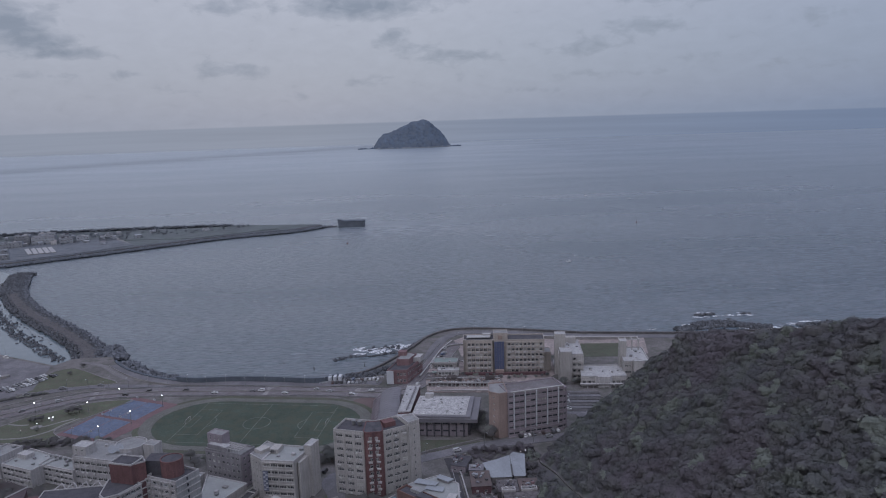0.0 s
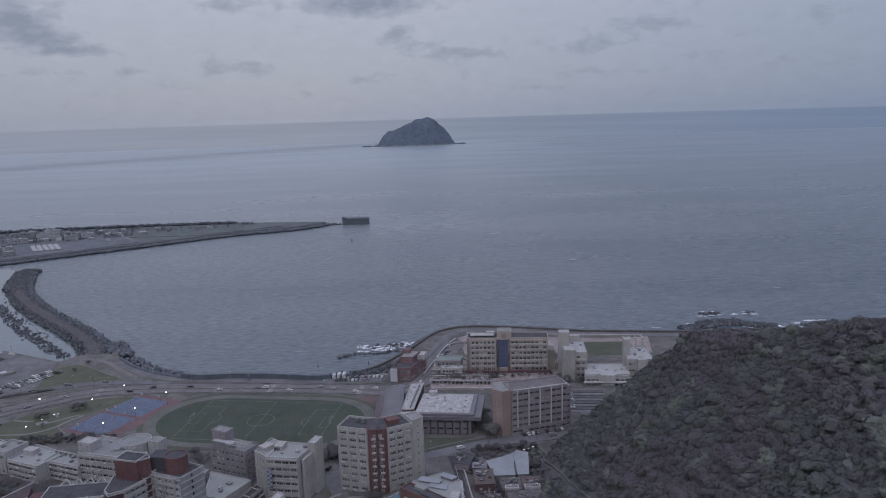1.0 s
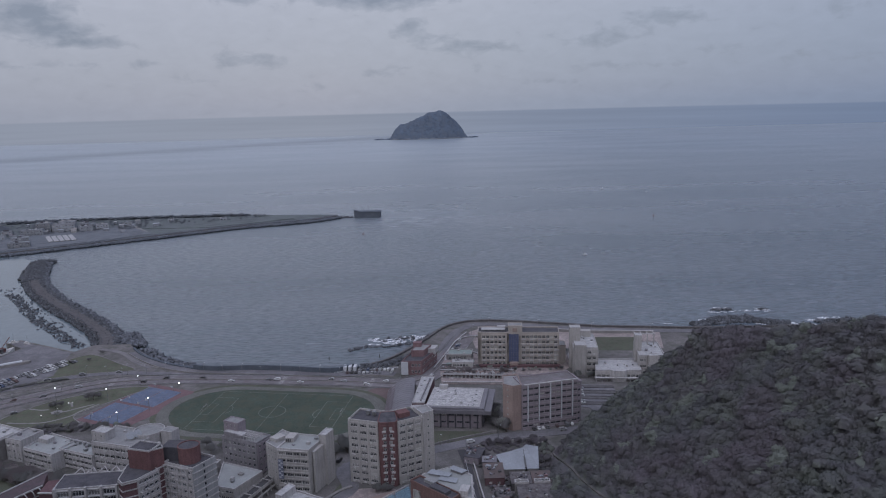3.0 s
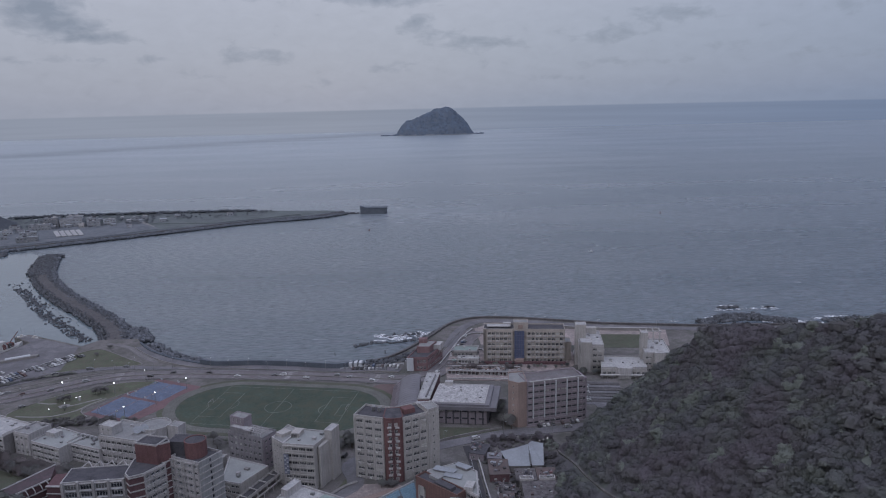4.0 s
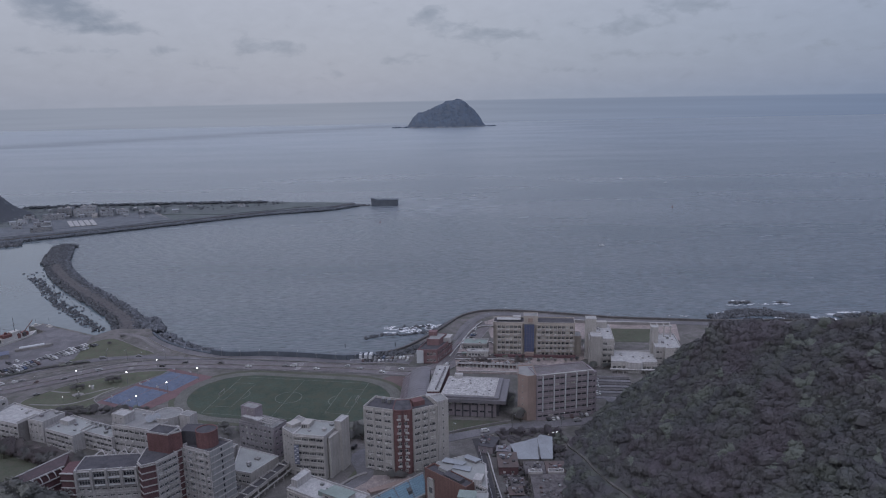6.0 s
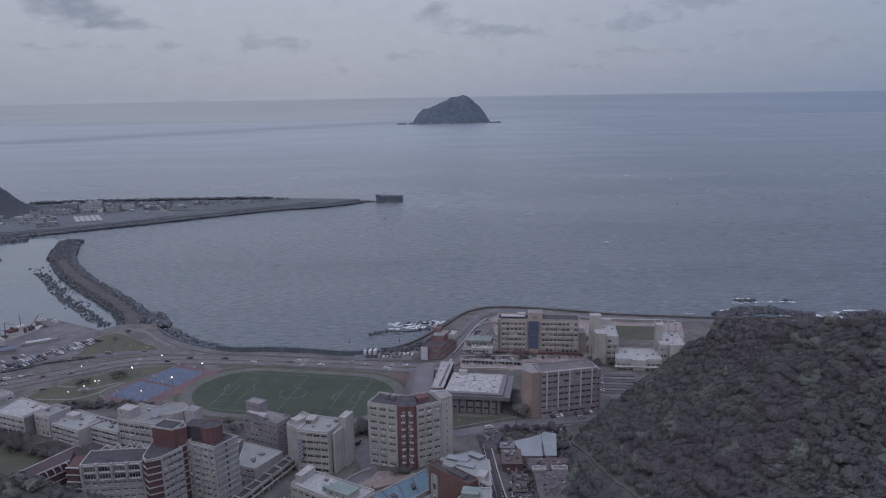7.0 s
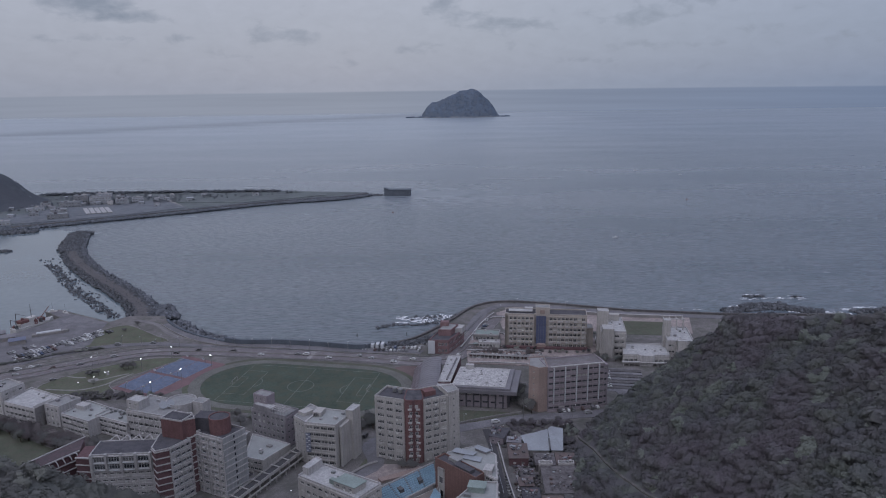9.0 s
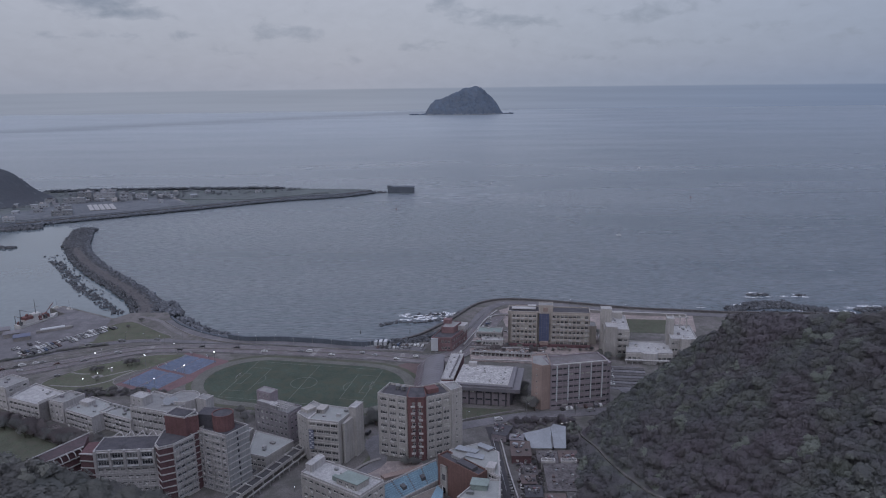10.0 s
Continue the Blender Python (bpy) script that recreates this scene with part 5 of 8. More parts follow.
# --- long yellow hostel by the sea
def hostel():
    b = Building("hostel", "long pale yellow hostel with a blue central panel", 75, 525)
    main = [(46.0, 522.6), (103.4, 515.0), (105.2, 529.0), (47.8, 536.6)]
    h = 24.6
    b.mass(main, -0.5, h, "yellow")
    b.roof(main, h, "roof_dark", "yellow", 0.9)
    d = Vector((57.4, -7.6)) / 57.4

    def along(s):
        return (46.0 + d.x * s, 522.6 + d.y * s)
    b.facade(along(2.2), along(20.6), 0.4, 6, 3.95, 6, 2.2, 1.9, "yellow", 1.0, 0.6, 1, margin=0.6)
    b.facade(along(30.4), along(57.0), 0.4, 6, 3.95, 9, 2.2, 1.9, "yellow", 1.0, 0.6, 1, margin=0.6)
    # a balcony before every other window, with a pale balustrade
    for p, n in ((2.8, 6), (31.0, 9)):
        for i in range(0, n, 2):
            x = p + 2.87 * i
            for k in range(1, 6):
                fm, _ = b.edge(along(x), along(x + 3.4))
                g = Geo()
                g.turn = fm
                g.box(0, 3.2, -1.7, -0.5, k * 3.95 + 0.25, k * 3.95 + 0.45).box(0, 3.2, -1.7, -1.58, k * 3.95 + 0.45, k * 3.95 + 1.3)
                part("balcony", g, M["white"], b.ob)
    for s, e in ((0.0, 2.2), (20.6, 22.0), (29.0, 30.4)):
        b.mass([along(s), along(e), (along(e)[0] + 0.2, along(e)[1] + 1.5), (along(s)[0] + 0.2, along(s)[1] + 1.5)], -0.5, h + 1.0, "yellow", "pier")
    fm, length = b.edge(along(22.0), along(29.0))
    for k in range(6):
        for i in range(4):
            g = Geo()
            g.turn = fm
            g.box(i * 1.75 + 0.05, i * 1.75 + 1.70, -0.5, 0.0, 3.2 + k * 3.5, 3.2 + k * 3.5 + 3.4)
            part("blue_panel", g, M["blue_panel"], b.ob)
    b.mass([along(21.6), along(31.5), (along(31.5)[0] + 1.0, along(31.5)[1] + 9), (along(21.6)[0] + 1.0, along(21.6)[1] + 9)], h, h + 5.2, "yellow", "lift_room")
    b.roof([along(21.6), along(31.5), (along(31.5)[0] + 1.0, along(31.5)[1] + 9), (along(21.6)[0] + 1.0, along(21.6)[1] + 9)], h + 5.2, "roof_grey", "yellow", 0.6)
    b.box("rooftop_room", along(24.6)[0], along(24.6)[1] - 0.6, -7.5, 3.2, 1.4, h + 1.2, h + 4.0, "tan")
    b.box("rooftop_room", 61, 531, -7.5, 6, 4, h, h + 2.0, "white")
    b.box("entrance_porch", along(22.4)[0], along(22.4)[1] - 3.4, -7.5, 6, 3.2, -0.5, 3.6, "tan")
    b.box("rooftop_slab", along(3)[0], along(3)[1] + 5, -7.5, 17, 6, h + 0.9, h + 1.3, "roof_light")
    low = [(45.0, 519.0), (104.0, 511.2), (103.9, 514.4), (45.4, 522.0)]
    b.mass(low, -0.5, 1.6, "dark_red", "plinth")
    # open stair wing at the east end
    wing = [(104.6, 520.5), (109.2, 519.9), (110.6, 530.4), (106.0, 531.0)]
    b.mass(wing, -0.5, 13.5, "yellow", "stair_wing")
    b.roof(wing, 13.5, "roof_grey", "yellow", 0.5)


hostel()


# --- tall dormitory tower, its twin and the low hall between
def seaside_towers():
    b = Building("seaside_tower", "tall cream seaside tower with stepped roofs", 118, 503)
    front = [(110.6, 495.0), (118.2, 494.2), (119.4, 504.0), (111.8, 505.0)]
    back = [(110.2, 498.6), (126.8, 496.4), (131.4, 529.6), (115.0, 532.0)]
    b.mass(back, -0.5, 18.4, "cream")
    b.roof(back, 18.4, "roof_light", "white", 0.8)
    b.mass(front, -0.5, 21.4, "cream", "front_bay")
    b.roof(front, 21.4, "roof_light", "white", 0.5)
    tall = rect(110.0, 510.5, -8, 7.4, 7)
    b.mass(tall, -0.5, 29.6, "cream", "lift_tower")
    b.roof(tall, 29.6, "roof_light", "white", 0.4)
    b.box("rooftop_room", 119.0, 524.0, -8, 9, 4.5, 18.4, 23.0, "cream")
    b.box("rooftop_room", 117.5, 506.0, -8, 3, 3, 18.4, 20.6, "cream")
    b.facade((118.6, 497.6), (126.8, 496.4), 0.5, 4, 4.3, 2, 2.6, 1.7, "cream", 1.3, 0.3, 2)
    b.facade(back[1], back[2], 0.5, 4, 4.3, 7, 2.0, 1.7, "cream", 1.3, 0.3, 1)
    b.gallery((118.8, 497.2), (126.6, 496.0), 4.8, 3, 4.3, 1.2, "cream")
    b.fins(front[0], front[1], 0, 21.6, 3, 0.7, 0.6, "cream")
    b.clutter(back, 18.4, 5, 3)
    b = Building("seaside_tower", "cream seaside tower with stepped white roofs above trees", 160, 492)
    back = [(153.4, 488.8), (170.4, 486.6), (175.0, 516.6), (158.4, 519.0)]
    b.mass(back, -0.5, 14.2, "cream")
    b.roof(back, 14.2, "roof_light", "white", 0.8)
    bay = [(159.0, 484.2), (164.6, 483.4), (165.4, 488.0), (159.8, 488.6)]
    b.mass(bay, -0.5, 15.6, "cream", "front_bay")
    b.roof(bay, 15.6, "roof_light", "white", 0.4)
    tall = rect(153.4, 499.0, -8, 4.6, 6)
    b.mass(tall, -0.5, 25.6, "cream", "lift_tower")
    b.roof(tall, 25.6, "roof_light", "white", 0.4)
    b.facade(back[0], (158.8, 488.1), 0.5, 3, 4.4, 2, 1.8, 1.5, "cream", 1.3, 0.3, 1)
    b.facade((164.8, 487.4), back[1], 0.5, 3, 4.4, 2, 1.8, 1.5, "cream", 1.3, 0.3, 1)
    b.facade(back[1], back[2], 0.5, 3, 4.4, 6, 2.0, 1.5, "cream", 1.3, 0.3, 1)
    # open concrete frames standing on the roof
    for i in range(4):
        g = Geo()
        x, y = 157.6 - b.x + i * 4.4, 513.6 - b.y - i * 0.6
        g.beam((x, y, 14.0), (x, y, 22.6), 0.7).beam((x, y, 22.4), (x + 0.6, y + 5.0, 22.4), 0.6)
        part("roof_frame", g, M["cream"], b.ob)
    part("frame_beam", Geo().beam((157.0 - b.x, 513.7 - b.y, 22.4), (172.0 - b.x, 511.6 - b.y, 22.4), 0.7), M["white"], b.ob)
    b.clutter(back, 14.2, 6, 5)
    b = Building("dining_hall", "low cream dining hall with white canted roofs", 140, 488)
    hall = [(122.4, 484.4), (152.6, 480.4), (156.6, 503.0), (127.4, 507.0)]
    b.mass(hall, -0.5, 6.6, "cream")
    b.roof(hall, 6.6, "roof_light", "white", 0.8)
    b.facade(hall[0], hall[1], 0.2, 1, 6.2, 9, 2.4, 2.6, "cream", 1.2, 0.5, 2)
    bay = [(133.5, 480.0), (141.0, 478.6), (143.4, 481.6), (131.6, 483.2)]
    b.mass(bay, -0.5, 7.6, "white", "entrance_bay")
    b.mass([(121.0, 480.6), (153.0, 476.0), (153.2, 478.4), (121.2, 483.0)], 2.6, 3.0, "white", "canopy")
    for i in range(9):
        b.box("column", 122.0 + i * 3.7, 480.8 - i * 0.53, -8, 0.4, 0.4, -0.5, 2.7, "white")
    b.clutter(hall, 6.6, 6, 9)


seaside_towers()


# --- dark red visitor building by the cove
def visitor_building():
    b = Building("visitor_building", "dark red stepped visitor building with white sign board", 4, 522)
    low = [(-9.0, 510.4), (5.0, 509.0), (16.4, 533.6), (2.0, 540.0)]
    b.mass(low, -0.5, 9.6, "faded_red")
    b.roof(low, 9.6, "roof_dark", "faded_red", 0.8)
    up = [(-2.0, 521.0), (7.0, 520.0), (12.6, 532.6), (2.6, 536.8)]
    b.mass(up, 9.0, 14.0, "faded_red", "upper_storey")
    b.roof(up, 14.0, "roof_grey", "faded_red", 0.5)
    b.facade((-3.0, 509.8), low[1], 0.3, 2, 4.6, 3, 1.6, 2.2, "faded_red", 1.2, 0.35, 1)
    b.facade(low[1], low[2], 0.3, 2, 4.6, 9, 1.7, 2.2, "faded_red", 1.2, 0.35, 1)
    b.mass([(-9.4, 509.4), (-4.6, 508.9), (-4.5, 510.2), (-9.2, 510.7)], 0.4, 9.8, "sign_white", "sign_board", "white vertical sign board")
    b.mass([(8.0, 527.0), (15.0, 527.0), (17.6, 534.5), (11.0, 536.6)], 9.0, 13.2, "white", "roof_terrace")
    top = rect(-0.5, 530.0, -8, 6, 5)
    b.mass(top, 14, 17.0, "faded_red", "rooftop_room")
    b.clutter(low, 9.6, 4, 6)


visitor_building()


# --- pale house behind the square and a tin-roofed pavilion in front of the hostel
def square_houses():
    p = rect(24.5, 537.0, -10, 18, 12)
    b = slab_block("pavilion", "pale grey pavilion with open sides near the sea road", p, 4.5, "concrete", 1, 0.2, ((0, 6, 2.2, 2.2),), "tin_green", "white", clutter=3)
    p = rect(27.0, 521.0, -8, 15, 7)
    slab_block("market_hall", "low white market hall beside the hostel", p, 3.6, "white", 1, 0.2, ((0, 6, 1.9, 1.8),), "roof_light", "white", clutter=4)


square_houses()


# --- pale low building with a green roof room, close to the camera
def library():
    b = Building("library", "pale concrete library with low parapets and roof rooms", -48, 305)
    poly = [(-64.6, 311.4), (-33.0, 296.5), (-26.6, 307.5), (-58.6, 323.6)]
    poly = [(-64.8, 311.6), (-36.5, 291.0), (-27.4, 303.5), (-58.4, 324.0)]
    h = 15.4
    b.mass(poly, -0.5, h, "white")
    b.roof(poly, h, "roof_light", "white", 0.9)
    b.facade(poly[0], poly[1], 0.3, 4, 3.75, 9, 2.6, 1.3, "cream", 1.2, 0.5, 2)
    b.facade(poly[1], poly[2], 0.3, 4, 3.75, 4, 2.4, 1.3, "cream", 1.2, 0.5, 2)
    room = [(-63.2, 314.0), (-60.2, 312.0), (-55.4, 320.8), (-58.6, 323.0)]
    b.mass(room, h, h + 3.4, "white", "rooftop_room")
    b.roof(room, h + 3.4, "roof_light", "white", 0.3)
    green = [(-47.6, 302.0), (-38.0, 295.4), (-33.5, 301.2), (-43.2, 307.6)]
    b.mass(green, h, h + 3.0, "cream", "rooftop_room")
    part("green_roof", Geo().prism(b.poly(inset(green, -0.4)), h + 3.0, h + 3.3), M["tin_green"], b.ob)
    b.facade(green[0], green[1], h, 1, 3.0, 3, 2.0, 1.2, "cream", 1.0, 0.15, 1)
    b.box("rooftop_frame", -50.0, 305.0, -36, 3.0, 2.0, h, h + 2.4, "tin_green")
    b.clutter(poly, h, 6, 12)


library()


# --- stepped stand with a blue metal roof
def blue_stand():
    b = Building("grandstand", "open grandstand with stepped rows of pale blue seats", -16, 322)
    a = [(-31.0, 309.0), (-24.0, 303.0), (-2.6, 323.4), (-4.6, 334.0)]
    part("base", Geo().prism(b.poly(inset(a, 0.5)), -0.5, 4.4), M["white"], b.ob)

    def at(u, f):
        """u along the stand, f from its lowest row to its highest."""
        p = [a[0][i] + u * (a[3][i] - a[0][i]) for i in (0, 1)]
        q = [a[1][i] + u * (a[2][i] - a[1][i]) for i in (0, 1)]
        return (q[0] + (p[0] - q[0]) * f - b.x, q[1] + (p[1] - q[1]) * f - b.y)
    rows = 9
    for k in range(rows):
        f0, f1, z = k / rows, (k + 1) / rows, 4.9 + 0.46 * k
        part("tread", Geo().prism([at(0, f0), at(1, f0), at(1, f1), at(0, f1)], 4.3, z), M["tin_blue"], b.ob)
        for u0, u1 in ((0.02, 0.22), (0.25, 0.47), (0.50, 0.72), (0.75, 0.98)):
            g = Geo().prism([at(u0, f0 + 0.045), at(u1, f0 + 0.045), at(u1, f0 + 0.085), at(u0, f0 + 0.085)], z - 0.02, z + 0.34)
            part("bench", g, M["seat_blue"], b.ob)
    for u in (0.235, 0.485, 0.735):
        for k in range(rows):
            z = 4.9 + 0.46 * k
            g = Geo().prism([at(u - 0.012, k / rows), at(u + 0.012, k / rows), at(u + 0.012, (k + 0.5) / rows), at(u - 0.012, (k + 0.5) / rows)], z - 0.05, z + 0.24)
            part("aisle_step", g, M["concrete"], b.ob)
    for u in (0.30, 0.66):
        g = Geo().prism([at(u, 0.32), at(u + 0.07, 0.32), at(u + 0.07, 0.66), at(u, 0.66)], 5.0, 7.7)
        part("gangway", g, M["dark_frame"], b.ob, "dark mouth of a gangway")
    part("back_rail", Geo().beam((*at(0, 1.0), 9.4), (*at(1, 1.0), 9.4), 0.35, 0.6), M["white"], b.ob)
    part("front_wall", Geo().beam((*at(0, -0.02), 4.9), (*at(1, -0.02), 4.9), 0.4, 0.9), M["white"], b.ob)
    low = [(-8.5, 302.0), (-2.5, 298.0), (-1.2, 312.0), (-4.0, 318.0)]
    part("lower_roof", Geo().prism(b.poly(low), [4.0, 4.4, 5.0, 4.8], [4.2, 4.6, 5.2, 5.0]), M["tin_blue"], b.ob)
    podium = [(-24.2, 302.2), (-14, 293), (-1, 298), (-1.5, 321)]
    b.mass(podium, -0.5, 4.0, "white", "podium")
    part("court_floor", Geo().prism(b.poly(inset(podium, 0.4)), 3.9, 4.06), M["sand"], b.ob, "dusty pinkish court floor")
    deck = [(-31.5, 334.5), (-12.0, 344.5), (-10.5, 340.5), (-29.5, 331.5)][::-1]
    b.mass(deck, -0.5, 1.2, "tan", "terrace")


blue_stand()


# --- orange theatre block and the white flats behind it
def orange_block():
    b = Building("theatre_block", "orange rendered block with a tall cream window frame", 4, 314)
    body = [(-3.6, 322.0), (14.2, 303.0), (18.4, 307.6), (0.8, 326.4)]
    h = 17.4
    b.mass(body, -0.5, h, "orange")
    b.roof(body, h, "roof_dark", "orange", 1.0)
    fm, length = b.edge(body[0], body[1])

    def slab(name, x0, x1, y0, y1, z0, z1, mat, label=""):
        g = Geo()
        g.turn = fm
        g.box(x0, x1, y0, y1, z0, z1)
        return part(name, g, M[mat], b.ob, label)
    slab("window_frame", 2.2, 2.9, -0.7, 0, 0, 14.6, "cream", "cream frame of a tall window")
    slab("window_frame", 5.6, 6.3, -0.7, 0, 0, 14.6, "cream", "cream frame of a tall window")
    slab("window_head", 2.2, 6.3, -0.7, 0, 13.6, 14.6, "cream")
    for k in range(4):
        slab("pane", 3.0, 5.5, -0.25, -0.12, 0.4 + k * 3.3, 3.4 + k * 3.3, "glass")
        slab("transom", 2.9, 5.6, -0.4, 0, 3.45 + k * 3.3, 3.7 + k * 3.3, "cream")
    slab("stair_box", 11.5, 21.5, 0.6, 4.2, h, h + 1.8, "roof_dark")
    b.box("rooftop_room", 2.5, 321.0, -46, 6, 3, h, h + 1.6, "roof_grey")
    b = Building("white_flats", "white flats with stepped sheet-metal roofs", 18, 318)
    flats = [(18.6, 307.9), (23.4, 303.0), (24.6, 325.6), (15.4, 334.4), (2.2, 328.4), (1.2, 326.6)]
    h = 17.2
    b.mass(flats, -0.5, h, "white")
    b.roof(flats, h, "roof_green", "white", 0.5)
    b.facade(flats[1], flats[2], 0.3, 5, 3.4, 6, 1.9, 1.4, "white", 1.1, 0.45, 1)
    b.facade(flats[2], flats[3], 0.3, 5, 3.4, 3, 1.9, 1.4, "white", 1.1, 0.45, 1)
    b.facade(flats[0], flats[1], 0.3, 5, 3.4, 3, 1.9, 1.4, "white", 1.1, 0.45, 1)
    for q, z in (([(4.0, 327.6), (13.8, 323.0), (16.0, 326.2), (6.4, 331.4)], 18.4), ([(9.0, 321.5), (17.0, 317.5), (18.0, 322.0), (10.4, 325.6)], 18.0), ([(14.5, 330.0), (20.0, 325.0), (23.0, 327.4), (16.5, 333.0)], 18.9)):
        part("sheet_roof", Geo().prism(b.poly(q), z - 0.2, z), M["tin_white"], b.ob)
        part("roof_shed", Geo().prism(b.poly(inset(q, 0.6)), h - 0.1, z - 0.2), M["grey_tile"], b.ob)
    b.box("rooftop_room", 17.5, 307.5, -18, 4, 6, h, h + 2.4, "white")
    b = Building("hut_roof_house", "white house with a pale green roof hut", 8, 292)
    p = [(4.6, 288.0), (21.5, 280.0), (23.6, 302.0), (14.6, 302.4)]
    b.mass(p, -0.5, 16.0, "white")
    b.roof(p, 16.0, "roof_green", "white", 0.9)
    b.facade(p[1], p[2], 0.3, 4, 3.9, 6, 2.0, 1.4, "white", 1.1, 0.45, 1)
    hut = rect(10.5, 294.5, -12, 7, 5.5)
    b.mass(hut, 16, 18.6, "tin_green", "roof_hut")
    part("green_roof", Geo().prism(b.poly(inset(hut, -0.4)), 18.6, 18.9), M["tin_green"], b.ob)
    b.box("condenser", 8.5, 291, -12, 3, 1.6, 16.1, 17.4, "steel")


orange_block()


# --- huddle of old low houses under the hill
def old_houses():
    rng = random.Random(17)
    mats = ("tin_red", "tin_red", "roof_dark", "zinc", "roof_grey", "tin_white", "concrete_dark")
    walls = ("concrete_dark", "mauve", "concrete", "grey_tile", "dark_red")

    def house(x, y, rot, w, d, h, roof, wall, pitch=0.7):
        b = Building("old_house", "weathered low house with patched sheet-metal roof", x, y, "old houses under the hill")
        p = rect(x, y, rot, w, d)
        b.mass(p, -0.5, h, wall)
        q = b.poly(inset(p, -0.4))
        part("roof", Geo().prism(q, [h, h, h + pitch, h + pitch], [h + 0.18, h + 0.18, h + pitch + 0.18, h + pitch + 0.18]), M[roof], b.ob)
        b.facade(p[0], p[1], 0.1, max(1, int(h / 2.9)), min(3.2, h), max(1, int(w / 3.2)), 1.3, 1.1, wall, 1.0, 0.15, 1)
        return b
    for x, y, rot, w, d, h, roof, wall in ((33.0, 346.5, -2, 9.5, 15, 4.2, "tin_red", "dark_red"), (45.5, 340.5, -2, 9.5, 11.0, 3.6, "mossy_roof", "concrete_dark"), (56.0, 340.5, -3, 9.0, 10.5, 3.8, "tin_red", "mauve"),
                                           (24.5, 372, -24, 8, 6, 4.0, "roof_dark", "mauve"), (33.5, 365.5, -10, 7, 5.0, 3.6, "zinc", "concrete_dark"), (26.0, 380, -30, 9, 5, 3.2, "roof_dark", "concrete_dark"),
                                           (46.5, 312.0, -2, 16.5, 24.0, 4.8, "mossy_roof", "concrete"), (37.5, 330.0, -2, 6.0, 8.0, 3.0, "mossy_roof", "concrete_dark"),
                                           (35.5, 322.0, -2, 6.5, 7.0, 3.0, "tin_red", "concrete_dark"), (36.0, 309.0, -2, 7.5, 9.0, 3.6, "roof_dark", "dark_red"), (44.0, 299.0, -2, 9.0, 10.0, 4.6, "tin_red", "concrete"), (54.0, 299.0, -3, 8.0, 10.0, 5.0, "concrete_dark", "mauve")):
        b = house(x, y, rot, w, d, h, roof, wall, rng.uniform(0.15, 0.6))
        for _ in range(16):
            s = rng.uniform(0.3, 1.5)
            b.box("roof_clutter", x + rng.uniform(0.1, 0.8) * w, y + rng.uniform(0.1, 0.8) * d, rng.uniform(-30, 30), s, s * rng.uniform(0.5, 1.5), h - 0.2, h + 0.75 + s * rng.uniform(0.1, 0.35), rng.choice(("concrete", "concrete_dark", "zinc", "tin_red", "roof_dark", "roof_grey", "tin_white", "faded_red")))
    for x, y, w in ((46.5, 337.2, 6.5), (56.0, 337.0, 7.5)):
        b = Building("roof_terrace_house", "flat-topped house with patchy white roof parapet", x, y, "old houses under the hill")
        p = rect(x, y, -3, w, 3.0)
        b.mass(p, -0.5, 5.4, "concrete")
        b.roof(p, 5.4, "roof_grey", "white", 0.9)
        b.facade(p[0], p[1], 0.1, 1, 5.0, 3, 1.4, 1.2, "concrete", 3.0, 0.15, 1)
        b.clutter(p, 5.4, 3, int(x))
    # retaining wall with a pale coping beside the lane
    lane = smooth([(28.6, 372), (29.5, 365.7), (30.6, 340.6), (32.5, 315.4), (34, 300)], 5)
    w_ = thing("low_wall", "long retaining wall with pale coping beside the lane", "wall", pose(0, 0, G))
    part("wall", ribbon(Geo(), lane, 0.5, -0.3, 1.0), M["concrete_dark"], w_)
    part("coping", ribbon(Geo(), lane, 0.7, 1.0, 1.2), M["white"], w_)
    # scrap, boards and torn sheeting lying about the yards
    g = Geo()
    for _ in range(900):
        x, y = rng.uniform(34, 63), rng.uniform(298, 376)
        g.turn = pose(x, y, G + rng.uniform(0.0, 0.5), rng.uniform(-25, 25), rng.uniform(-25, 25), rng.uniform(0, 180))
        u, v = rng.uniform(0.3, 2.2), rng.uniform(0.15, 0.9)
        g.box(-u / 2, u / 2, -v / 2, v / 2, -0.2, rng.uniform(0.0, 0.9), rng.choice((0, 0, 1, 2, 3, 4)))
    g.turn = None
    solid("scrap", g, (M["concrete_dark"], M["roof_light"], M["tin_red"], M["roof_dark"], M["mauve"]), "scattered scrap, boards and torn sheeting in the yards", "scrap", kind="stuff")
    # stacked timber and poles in the yard
    for i in range(9):
        t_ = thing("timber_stack", "stack of pale boards leaning in a yard", "timber stack", pose(36.5 + i * 1.6, 373.5 + (i % 3) * 1.2, G, rz=60 + i * 7), "timber in the yard")
        for k in range(3):
            part("board", Geo().box(-1.6, 1.6, k * 0.35, k * 0.35 + 0.25, 0.0, 0.5 + 0.5 * k), M["roof_light" if (i + k) % 3 else "tin_red"], t_)
